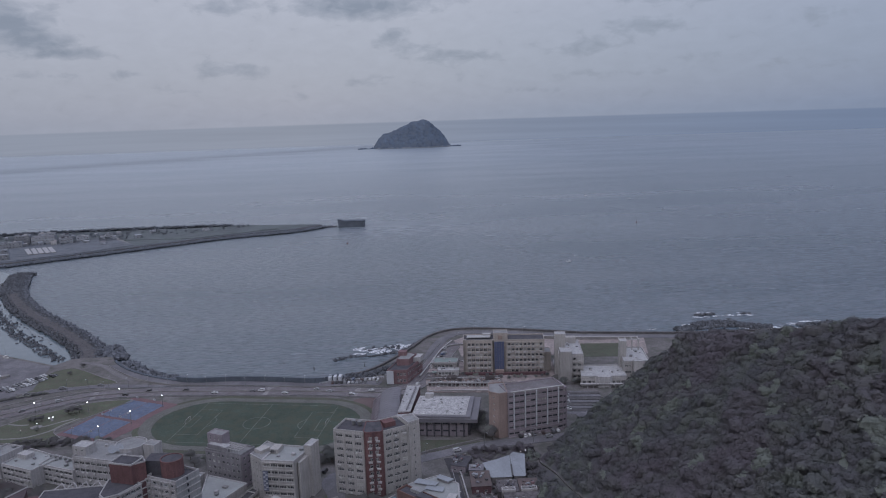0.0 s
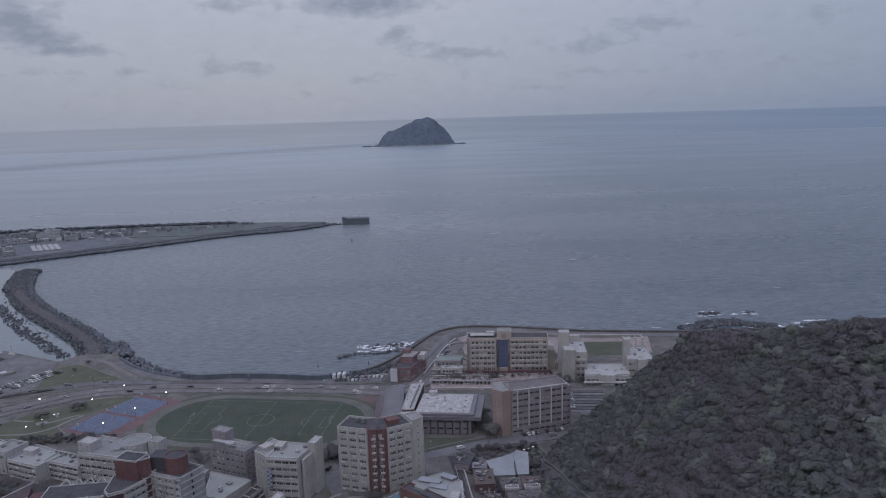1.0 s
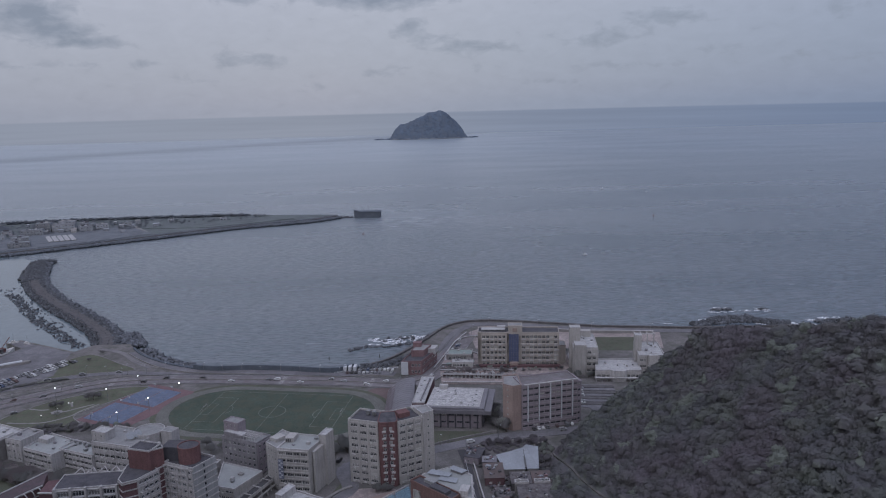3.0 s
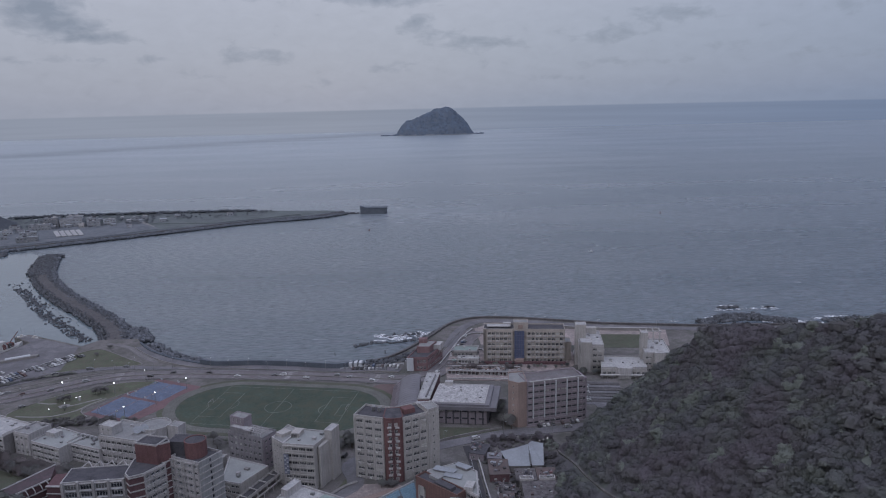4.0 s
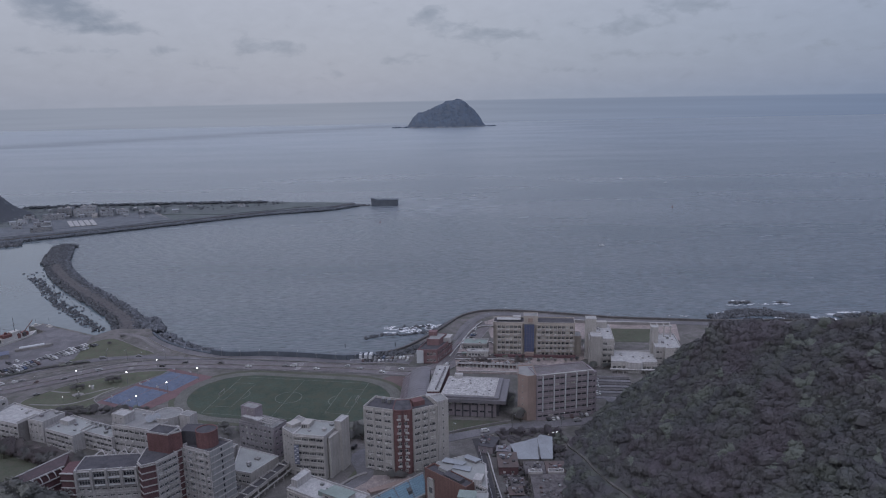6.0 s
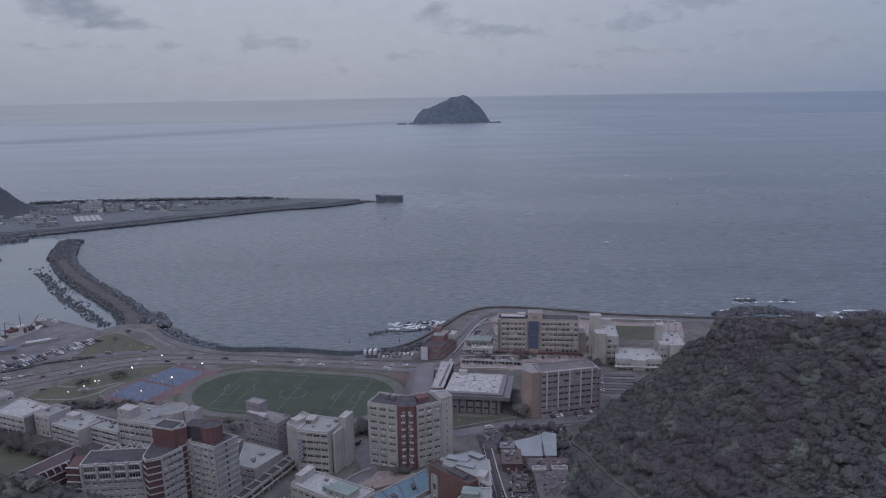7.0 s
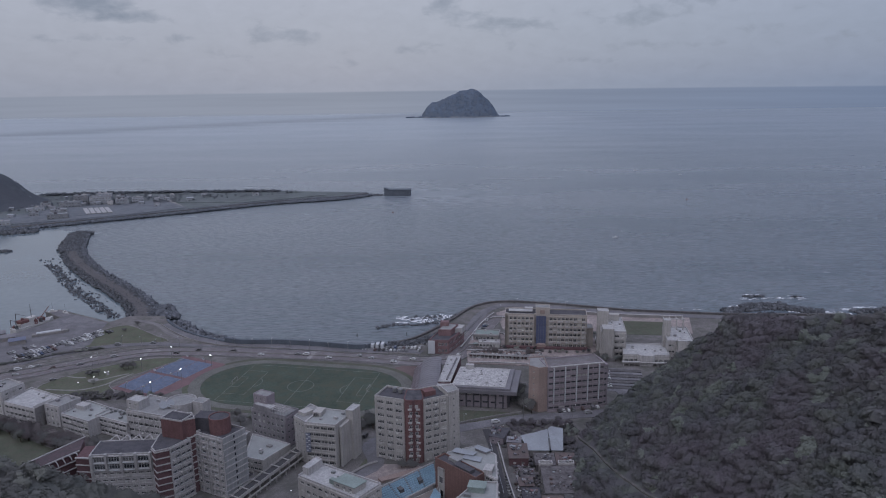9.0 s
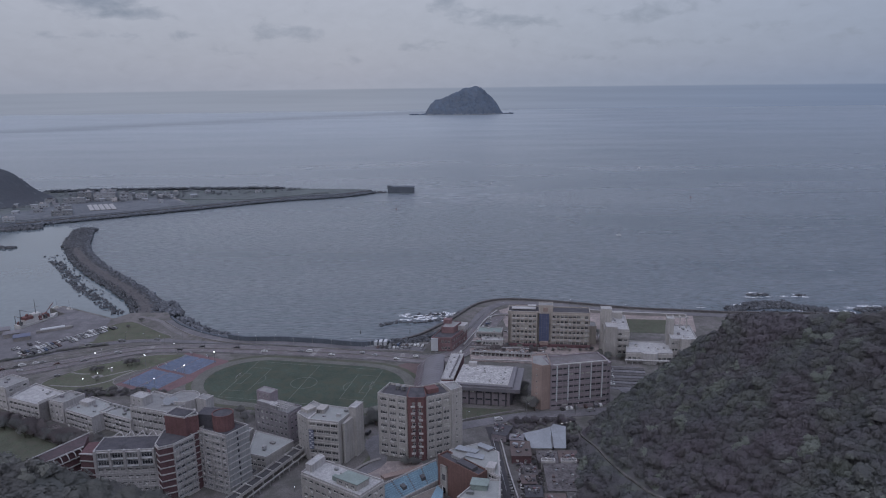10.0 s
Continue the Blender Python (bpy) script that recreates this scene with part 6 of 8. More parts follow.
    for i in range(26):
        m_ = thing("scooter", "small dark parked motor scooter", "scooter", pose(30.6 + (i % 2) * 11.6 + rng.uniform(-.2, .2), 303 + (i // 2) * 2.7, G + 0.05, rz=rng.uniform(-15, 15)), "parked scooters")
        part("body", Geo().box(-0.6, 0.5, -0.18, 0.18, 0.25, 0.8).box(0.4, 0.6, -0.25, 0.25, 0.8, 1.1), M["paint"], m_)
        for x in (-0.6, 0.6):
            g = Geo()
            g.turn = pose(x, 0, 0.25, 90, 0, 0)
            part("wheel", g.tube(0, 0, -0.06, 0.06, 0.25, n=8), M["rubber"], m_)
    # pale sheds with monopitch metal roofs
    b = Building("metal_shed", "pale sheet-metal shed with broad monopitch roofs", 52, 362)
    a, c = [(43.6, 355.4), (54.6, 354.8), (56.4, 378.0), (49.5, 374.2), (41.0, 371.6)], [(55.0, 354.4), (61.0, 354.0), (64.6, 377.4), (58.6, 380.4), (56.6, 378.4)]
    for p, z, mat in ((a, 3.6, "tin_white"), (c, 4.0, "tin_white")):
        b.mass(inset(p, 0.4), -0.5, z, "concrete")
        part("roof", Geo().prism(b.poly(p), [z, z, z + 0.8, z + 0.8, z + 0.3], [z + 0.2, z + 0.2, z + 1.0, z + 1.0, z + 0.5]), M[mat], b.ob)
    part("ridge_strip", Geo().prism(b.poly([(54.2, 355.0), (55.0, 355.0), (56.0, 367.0), (55.2, 367.4)]), 3.9, 4.6), M["dark_frame"], b.ob)


old_houses()
# ------------------------------------------------------------------ sports field, courts, roads, lawns
FIELD = pose(-89.8, 454.0, G, rz=-11.2)     # centre of the pitch, x along its length


def stadium(half, r, n=14):
    """An oval of two straights and two half circles."""
    return [(half + r * cos(a), r * sin(a)) for a in [pi * (i / n - 0.5) for i in range(n + 1)]] + [(-half - r * cos(a), -r * sin(a)) for a in [pi * (i / n - 0.5) for i in range(n + 1)]]


def sports_field():
    flat("ground_track_apron", stadium(33, 44), "old_turf", 0.06, "worn grass verge round the track", "apron", FIELD)
    flat("ground_track", stadium(33, 40.5), "track", 0.12, "faded pinkish running track", "running track", FIELD)
    flat("ground_pitch", stadium(31, 34.6), "turf", 0.18, "dark green artificial turf pitch", "sports pitch", FIELD)
    lines = thing("pitch_markings", "thin pale painted pitch markings on green turf", "markings", FIELD)
    L, W, w, z0, z1 = 44.4, 30.2, 0.26, 0.17, 0.20

    def bar(name, x0, x1, y0, y1):
        part(name, Geo().box(min(x0, x1) - w / 2, max(x0, x1) + w / 2, min(y0, y1) - w / 2, max(y0, y1) + w / 2, z0, z1), M["turf_line"], lines)
    for s in (-1, 1):
        bar("touch_line", -L, L, s * W, s * W)
        bar("goal_line", s * L, s * L, -W, W)
        bar("penalty_line", s * (L - 14.2), s * (L - 14.2), -19.3, 19.3)
        bar("goal_area_line", s * (L - 5.1), s * (L - 5.1), -8.5, 8.5)
        for q in (-1, 1):
            bar("penalty_side", s * (L - 14.2), s * L, q * 19.3, q * 19.3)
            bar("goal_area_side", s * (L - 5.1), s * L, q * 8.5, q * 8.5)
        arc = Geo()
        ring = [(s * (L - 9.4) - s * 8.2 * cos(a), 8.9 * sin(a)) for a in [radians(-53 + 106 * i / 10) for i in range(11)]]
        ribbon(arc, ring, w * 1.3, z0, z1)
        part("penalty_arc", arc, M["turf_line"], lines)
        goal = thing("goal_frame", "white metal goal frame on the pitch", "goal", FIELD @ pose(s * (L + 0.3), 0, 0.18), "goals")
        g = Geo()
        g.beam((0, -3.6, 0), (0, -3.6, 2.4), 0.14).beam((0, 3.6, 0), (0, 3.6, 2.4), 0.14).beam((0, -3.6, 2.4), (0, 3.6, 2.4), 0.14)
        g.beam((0, -3.6, 2.4), (s * 1.6, -3.6, 0), 0.08).beam((0, 3.6, 2.4), (s * 1.6, 3.6, 0), 0.08)
        part("frame", g, M["line"], goal)
    bar("halfway_line", 0, 0, -W, W)
    c = Geo()
    ribbon(c, [(8.3 * cos(i * pi / 20), 9.0 * sin(i * pi / 20)) for i in range(40)], w * 1.3, z0, z1, closed=True)
    part("centre_circle", c, M["turf_line"], lines)
    lanes = thing("lane_markings", "faint white lane lines on the running track", "markings", FIELD)
    for k in range(4):
        g = Geo()
        ribbon(g, stadium(32, 35.6 + k * 1.25, 12), 0.13, 0.11, 0.14, closed=True)
        part("lane_line", g, M["track"] if k % 2 else M["turf_line"], lanes)


sports_field()
flat("ground_track_corner", smooth([(-34, 480), (-16, 488), (-13, 462), (-12, 432), (-30, 424), (-36, 446)], 4, True), "track_red", 0.02, "dull red rubber apron at the end of the track", "apron")


def ball_courts():
    m = pose(-207.9, 457.0, G, rz=63.5)
    flat("ground_court", [(-3, -31), (-1.5, -37), (30, -41), (62, -38), (62, 1.5), (-3, 1.5)], "court_red", 0.05, "reddish hard court surround", "court surround", m)
    for x, y in ((0.4, -14.4), (0.4, -29.2), (30.0, -14.4), (30.0, -29.2)):
        court = thing("ball_court", "worn bright blue hard court with painted lines", "court", m @ pose(x, y, 0.05), "ball courts")
        part("surface", Geo().box(0, 26.6, 0, 14.2, 0.0, 0.06), M["court_blue"], court)
        for k, (x0, x1, y0, y1) in enumerate(((0.5, 26.1, 0.4, 0.52), (0.5, 26.1, 13.68, 13.8), (0.5, 0.62, 0.52, 13.68), (25.98, 26.1, 0.52, 13.68), (13.24, 13.36, 0.52, 13.68))):
            part("line", Geo().box(x0, x1, y0, y1, 0.05, 0.08), M["court_line"], court)
        for q, d in ((0.62, 1), (25.98, -1)):
            arc = ribbon(Geo(), [(q + d * 6.4 * cos(e), 7.1 + 6.2 * sin(e)) for e in [radians(-88 + 17.6 * i) for i in range(11)]], 0.12, 0.05, 0.082)
            part("arc_line", arc, M["court_line"], court)
            stand = Geo().tube(q - d * 0.4, 7.1, 0, 3.2, 0.11, n=6).beam((q - d * 0.4, 7.1, 3.1), (q + d * 0.9, 7.1, 3.3), 0.12)
            hoop = part("hoop_stand", stand, M["steel"], court)
            part("backboard", Geo().box(q + d * 0.9 - 0.04, q + d * 0.9 + 0.04, 6.2, 8.0, 2.9, 4.0), M["sign_white"], hoop)


ball_courts()


def roads():
    sea_road = smooth([(-330, 462), (-285, 478), (-250, 500), (-215, 519), (-175, 521), (-140, 517), (-90, 509.5), (-45, 501), (-15, 494), (2, 497), (14, 512), (22, 535), (32, 565), (44, 600)], 5)
    g = ribbon(Geo(), sea_road, 17.0, -0.31, 0.21)
    solid("road", g, M["paving"], "worn pinkish-grey coastal road with several lanes", "road", m=pose(0, 0, G))
    prom = smooth([(-222, 590), (-205, 570), (-186, 552), (-160, 538), (-120, 530), (-90, 524), (-60, 516.5), (-30, 516), (-14, 512)], 5)
    g = ribbon(Geo(), prom, 9.0, -0.32, 0.24)
    solid("pavement", g, M["asphalt"], "grey promenade behind the sea wall", "promenade", m=pose(0, 0, G))
    slip = smooth([(-300, 500), (-262, 528), (-225, 540), (-190, 536), (-165, 530), (-120, 522), (-80, 515)], 5)
    g = ribbon(Geo(), slip, 7.0, -0.33, 0.19)
    solid("road_slip", g, M["asphalt"], "grey slip road beside the coastal road", "road", m=pose(0, 0, G))
    campus = smooth([(-48, 335), (-34, 350), (-38, 372), (-20, 384), (4, 388), (22, 394), (46, 402), (72, 404), (98, 409), (112, 424), (110, 444), (104, 470), (100, 500)], 5)
    g = ribbon(Geo(), campus, 8.5, -0.34, 0.18)
    solid("road_campus", g, M["asphalt"], "grey asphalt campus road curving between buildings", "road", m=pose(0, 0, G))
    lane = smooth([(24, 388), (26, 368), (27, 345), (28, 320), (29, 295)], 4)
    g = ribbon(Geo(), lane, 4.0, -0.35, 0.20)
    solid("road_lane", g, M["asphalt_new"], "narrow lane beside the old houses", "lane", m=pose(0, 0, G))
    shore = smooth([(22, 560), (31, 596), (43, 619), (60, 628), (104, 616.5), (148, 600), (194, 590.5), (240, 583), (330, 577)], 6)
    g = ribbon(Geo(), shore, 8.5, -0.36, 0.23)
    solid("road_shore", g, M["asphalt"], "grey shore road running behind the sea wall", "road", m=pose(0, 0, G))
    marks = thing("lane_markings", "white dashed lane markings on the coastal road", "markings", pose(0, 0, G))
    for off in (-4.2, 0.0, 4.2):
        a, b = strip(sea_road, 2 * abs(off) + 0.01)
        line = a if off >= 0 else b
        for i in range(2, len(line) - 2, 2):
            (x0, y0), (x1, y1) = line[i], line[i + 1]
            d = hypot(x1 - x0, y1 - y0)
            s = min(1.0, 4.5 / d)
            part("dash", ribbon(Geo(), [(x0, y0), (x0 + (x1 - x0) * s, y0 + (y1 - y0) * s)], 0.22, 0.19, 0.225), M["line"], marks)
    for off, z in ((8.3, 0.225), (-8.3, 0.225)):
        a, b = strip(sea_road, 2 * abs(off))
        line = a if off > 0 else b
        part("edge_line", ribbon(Geo(), line[1:-1], 0.22, 0.19, z), M["line"], marks)
    # guard rails and a low median barrier
    for off, label in ((9.0, "pale steel guard rail on the seaward road edge"), (-9.0, "pale steel guard rail on the landward road edge"), (0.01, "low concrete median barrier along the coastal road")):
        a, b = strip(sea_road, 2 * abs(off))
        line = (a if off > 0 else b)[1:-1]
        rail = thing("guard_rail", label, "guard rail", pose(0, 0, G))
        if abs(off) < 1:
            part("barrier", ribbon(Geo(), line[4:-10], 0.45, 0.1, 0.9), M["concrete"], rail)
            continue
        part("beam", ribbon(Geo(), line, 0.14, 0.65, 1.05), M["steel"], rail)
        for x, y in line[::2]:
            part("post", Geo().box(x - 0.08, x + 0.08, y - 0.08, y + 0.08, -0.1, 0.85), M["steel"], rail)
    rail = thing("promenade_parapet", "pale low parapet along the promenade", "parapet", pose(0, 0, G))
    part("parapet", ribbon(Geo(), strip(prom, 9.6)[1], 0.4, -0.1, 1.0), M["concrete"], rail)
    # zebra crossings
    for x, y, rot in ((-92, 509.5, -10), (-30, 498, -10), (-212, 520, 5)):
        z = thing("zebra_crossing", "worn white zebra crossing bars on the road", "crossing", pose(x, y, G, rz=rot), "zebra crossings")
        for i in range(11):
            part("bar", Geo().box(-1.6, 1.6, -7.4 + i * 1.4, -6.8 + i * 1.4, 0.19, 0.226), M["line"], z)


roads()


def lawns():
    flat("ground_lawn_south", smooth([(-259, 459), (-243, 446.5), (-207, 447.5), (-214, 462), (-199, 484), (-189, 497), (-182, 508), (-205, 508), (-226, 497), (-244, 484)], 4, True), "lawn", 0.07, "rough olive lawn beside the courts", "lawn")
    flat("ground_lawn_north", smooth([(-272, 534), (-240, 541), (-206, 545), (-222, 561), (-245, 582), (-256, 586), (-267, 573)], 4, True), "lawn", 0.07, "olive lawn behind the breakwater", "lawn")
    flat("ground_lawn_hall", [(6, 396), (28, 399), (45, 405), (42, 409.5), (10, 414), (2, 408)], "old_turf", 0.07, "small lawn before the sports hall", "lawn")
    flat("ground_lawn_tower", [(-43, 345), (-31, 352), (-34, 358), (-38, 360)], "lawn", 0.07, "narrow lawn beside the tower", "lawn")
    flat("ground_lawn_yard", [(-300, 365), (-215, 338), (-196, 345), (-206, 372), (-250, 398), (-310, 410)], "old_turf", 0.07, "dim green yard below the classroom rows", "lawn")
    flat("ground_sea_pitch", [(126, 548), (176, 541), (181, 574), (131, 581)], "old_turf", 0.07, "green pitch by the sea beyond the towers", "sports pitch")
    flat("ground_square", [(20, 505), (100, 499), (118, 520), (112, 545), (60, 552), (26, 556)], "plaza", 0.05, "pale dusty square round the hostel", "square")
    flat("ground_sea_strip", [(48, 562), (112, 556), (190, 545), (200, 585), (150, 596), (104, 612), (62, 622), (46, 606)], "plaza", 0.06, "bare strip between hostel and shore road", "yard")
    flat("ground_court_yard", [(-48, 318), (-26, 336), (-10, 346), (-14, 350), (-30, 350), (-40, 344), (-50, 334)], "plaza", 0.06, "paved forecourt between the blocks", "forecourt")
    flat("ground_parking", [(98, 440), (122, 434), (128, 474), (106, 478)], "asphalt", 0.07, "asphalt car park beneath the hill", "car park")
    flat("ground_harbour", [(-420, 500), (-290, 500), (-262, 540), (-272, 594), (-331, 632), (-338, 628), (-317, 611), (-333, 570), (-354, 558), (-420, 556)], "asphalt", 0.05, "grey harbour apron and car park", "harbour apron")
    path = thing("garden_path", "pale curving garden path through the lawn", "path", pose(0, 0, G))
    for pts in ([(-252, 455), (-240, 453.2), (-228, 453.5), (-217, 461.5), (-213, 470), (-206, 480)], [(-232, 469.7), (-224, 469.6), (-216, 475.5), (-209, 480)], [(-249, 477), (-241, 474.2), (-235, 474)], [(-226, 485), (-222, 478)]):
        part("path", ribbon(Geo(), smooth(pts, 5), 1.5, 0.04, 0.10), M["concrete"], path)
    # garden feature: round paved bed
    g = Geo().tube(-228, 469, -0.1, 0.2, 3.4, n=18).tube(-228, 469, 0.1, 0.5, 1.4, n=12)
    solid("garden_bed", g, M["concrete"], "round paved garden bed in the lawn", "garden bed", kind="", m=pose(0, 0, G))


lawns()


# ------------------------------------------------------------------ sea walls, breakwaters, rocks
def rock_pile(name, label, spots, mat, seed, category="rocks"):
    """Many angular blocks: x, y, z, size."""
    rng = np.random.default_rng(seed)
    base = np.array([(x, y, z) for x in (-1, 1) for y in (-1, 1) for z in (-1, 1)], float) * 0.5
    faces = np.array([(0, 1, 3, 2), (4, 6, 7, 5), (0, 4, 5, 1), (2, 3, 7, 6), (0, 2, 6, 4), (1, 5, 7, 3)])
    v, f = [], []
    for i, (x, y, z, s) in enumerate(spots):
        q = base * rng.uniform(0.55, 1.25, 3) * s + rng.normal(scale=0.13 * s, size=(8, 3))
        e = Euler(rng.uniform(0, 6.28, 3)).to_matrix()
        v.append(q @ np.array(e) + (x, y, z))
        f.append(faces + 8 * i)
    ob = new(name, cloud_mesh(name, np.concatenate(v), np.concatenate(f), M[mat]))
    return tagged(ob, label, category, kind="stuff")


def along(points, step, rng, wide, z, size):
    spots = []
    for (x0, y0), (x1, y1) in zip(points, points[1:]):
        d = hypot(x1 - x0, y1 - y0)
        for i in range(max(1, int(d / step))):
            u = (i + rng.uniform(0, 1)) * step / d
            o = rng.uniform(-wide, wide)
            nx, ny = -(y1 - y0) / d, (x1 - x0) / d
            spots.append((x0 + (x1 - x0) * u + nx * o, y0 + (y1 - y0) * u + ny * o, z + rng.uniform(-0.6, 0.6) - abs(o) / wide * 0.6, size * rng.uniform(0.6, 1.4)))
    return spots


def sea_walls():
    rng = np.random.default_rng(31)
    wall = thing("sea_wall", "long weathered concrete sea wall along the promenade", "sea wall", pose(0, 0, 0), kind="structure")
    pts = SHORE[2:34]
    for i in range(len(pts) - 1):
        part("wall_section", ribbon(Geo(), [pts[i], pts[i + 1]], 1.8, -2, G + (1.0 if pts[i][0] < -163 or pts[i][0] > -48 else 3.7)), M["caisson"], wall)
    wall = thing("sea_wall", "dark concrete sea wall round the headland", "sea wall", pose(0, 0, 0), kind="structure")
    pts = SHORE[34:]
    for i in range(len(pts) - 1):
        part("wall_section", ribbon(Geo(), [pts[i], pts[i + 1]], 2.0, -2, G + 1.5), M["concrete_dark"], wall)
    left, right = strip(SHORE[2:26], 15.0)
    west = [p for p in left if p[0] < -128]
    rock_pile("wave_breakers", "dark concrete wave breaker blocks below the sea wall", along(west, 0.22, rng, 6.5, 2.4, 1.9), "block", 3, "wave breakers")
    rock_pile("wave_breakers", "scattered dark blocks at the foot of the sea wall", along([p for p in left if p[0] >= -128], 0.7, rng, 5.0, 0.8, 1.6), "rock", 5, "wave breakers")
    # dark sloping apron in front of the wall
    toe = [p for p in SHORE[2:26]]
    inner, outer = strip(toe, 1.8)[0], strip(toe, 16.0)[0]
    g = Geo()
    for i in range(len(toe) - 1):
        g.prism([inner[i], inner[i + 1], outer[i + 1], outer[i]], -2.0, [G - 0.2, G - 0.2, 0.5, 0.5])
    solid("revetment", g, M["rock"], "dark wet concrete apron sloping into the sea", "revetment")
    left, right = strip(SHORE[34:], 9.0)
    rock_pile("wave_breakers", "dark wave breaker blocks round the headland", along(left, 1.5, rng, 2.5, 1.4, 2.0), "block", 4, "wave breakers")
    # cove: reef, old jetty and boulders
    reef = along(smooth([(-52, 583), (-36, 592), (-22, 590), (-8, 594), (4, 600)], 5), 0.6, rng, 2.5, 0.1, 1.9) + along(smooth([(-28, 604), (-14, 612), (2, 606), (12, 612)], 5), 0.7, rng, 5.0, -0.2, 2.0)
    rock_pile("reef", "low black reef rocks in a cove with surf", reef, "rock", 6, "reef")
    reef = along(smooth([(240, 613), (256, 619), (275, 623), (292, 622), (308, 613), (320, 606)], 5), 0.10, rng, 5.5, 0.8, 2.3) + along(smooth([(256, 621), (275, 626), (296, 623)], 4), 0.14, rng, 4.0, 2.2, 2.2)
    reef += along([(273, 659), (291, 658)], 0.5, rng, 1.6, 0.3, 2.0) + along([(315, 656), (324, 655)], 0.6, rng, 1.3, 0.2, 1.8) + along([(346, 608), (360, 611), (380, 612)], 0.3, rng, 4.0, 0.6, 2.2)
    rock_pile("reef", "jagged black offshore rocks with white surf", reef, "rock", 7, "reef")
    cove = along(smooth([(-48, 532), (-20, 548), (2, 584), (24, 628)], 6), 0.6, rng, 4.5, 0.8, 1.8)
    rock_pile("boulders", "dark boulders along the cove shore", cove, "rock", 8, "boulders")
    bank = along(smooth([(-40, 529.5), (-26, 533), (-14, 536), (-6, 545), (3, 555)], 5), 0.16, rng, 6.0, G + 0.3, 1.6)
    rock_pile("boulders", "bank of black boulders and rubble beside the cove road", bank, "rock", 9, "boulders")
    fence = thing("fence", "white post fence before the boulder bank", "fence", pose(0, 0, G))
    line = smooth([(-57, 519.5), (-38, 522.5), (-12, 525)], 6)
    part("rail", ribbon(Geo(), line, 0.16, 0.9, 1.1), M["sign_white"], fence)
    part("rail", ribbon(Geo(), line, 0.16, 0.4, 0.55), M["sign_white"], fence)
    for x, y in line:
        part("post", Geo().box(x - 0.14, x + 0.14, y - 0.14, y + 0.14, -0.1, 1.3), M["sign_white"], fence)


sea_walls()


def surf():
    rng = random.Random(12)

    def patch(x, y, rx, ry, rot):
        n = 22
        ring = []
        for i in range(n):
            a = 2 * pi * i / n
            r = rng.uniform(0.55, 1.15)
            u, v = rx * r * cos(a), ry * r * sin(a)
            c, s = cos(radians(rot)), sin(radians(rot))
            ring.append((x + u * c - v * s, y + u * s + v * c))
        g = Geo()
        LAID[0] += 1
        g.prism(ring, 0.02 + 0.003 * (LAID[0] % 60), 0.08 + 0.003 * (LAID[0] % 60))
        solid("foam", g, M["foam"], "white patch of breaking surf by rocks", "surf", kind="stuff")
    for x, y, rx, ry, rot in ((-22, 600, 9, 4, 10), (-8, 604, 10, 5, -8), (4, 612, 8, 5, 0), (-30, 610, 8, 3, 0), (10, 602, 6, 5, 40), (-20, 606, 9, 2.5, 10), (-6, 614, 8, 2.2, -8), (6, 604, 6, 2.0, 20), (-34, 598, 5, 1.2, 8), (10, 614, 6, 3.0, 30), (-14, 598, 5, 1.0, 0), (0, 596, 5, 1.0, 10),
                              (247, 620, 6, 2.4, 30), (254, 630, 5, 1.6, 20), (277, 652, 9, 1.8, -2), (297, 652, 10, 2.0, -4), (283, 664, 8, 1.2, 0), (318, 651, 8, 1.6, 0), (319, 659, 5, 0.8, 0), (312, 606, 8, 1.8, -10), (324, 608, 9, 2.2, -12), (333, 606, 7, 1.8, -10), (300, 612, 7, 1.2, -20), (342, 616, 7, 1.8, 5), (364, 620, 9, 2.0, 8), (376, 616, 8, 2.0, 8), (336, 602, 6, 1.4, 0), (219, 622, 4, 0.8, -10), (262, 630, 5, 1.2, 10)):
        for k in range(6 if x > 100 else 5):
            patch(x + rng.uniform(-rx, rx) * 0.9, y + rng.uniform(-1.6, 1.6) * ry, rx * rng.uniform(0.2, 0.6), ry * rng.uniform(0.5, 1.3), rot + rng.uniform(-15, 15))


surf()


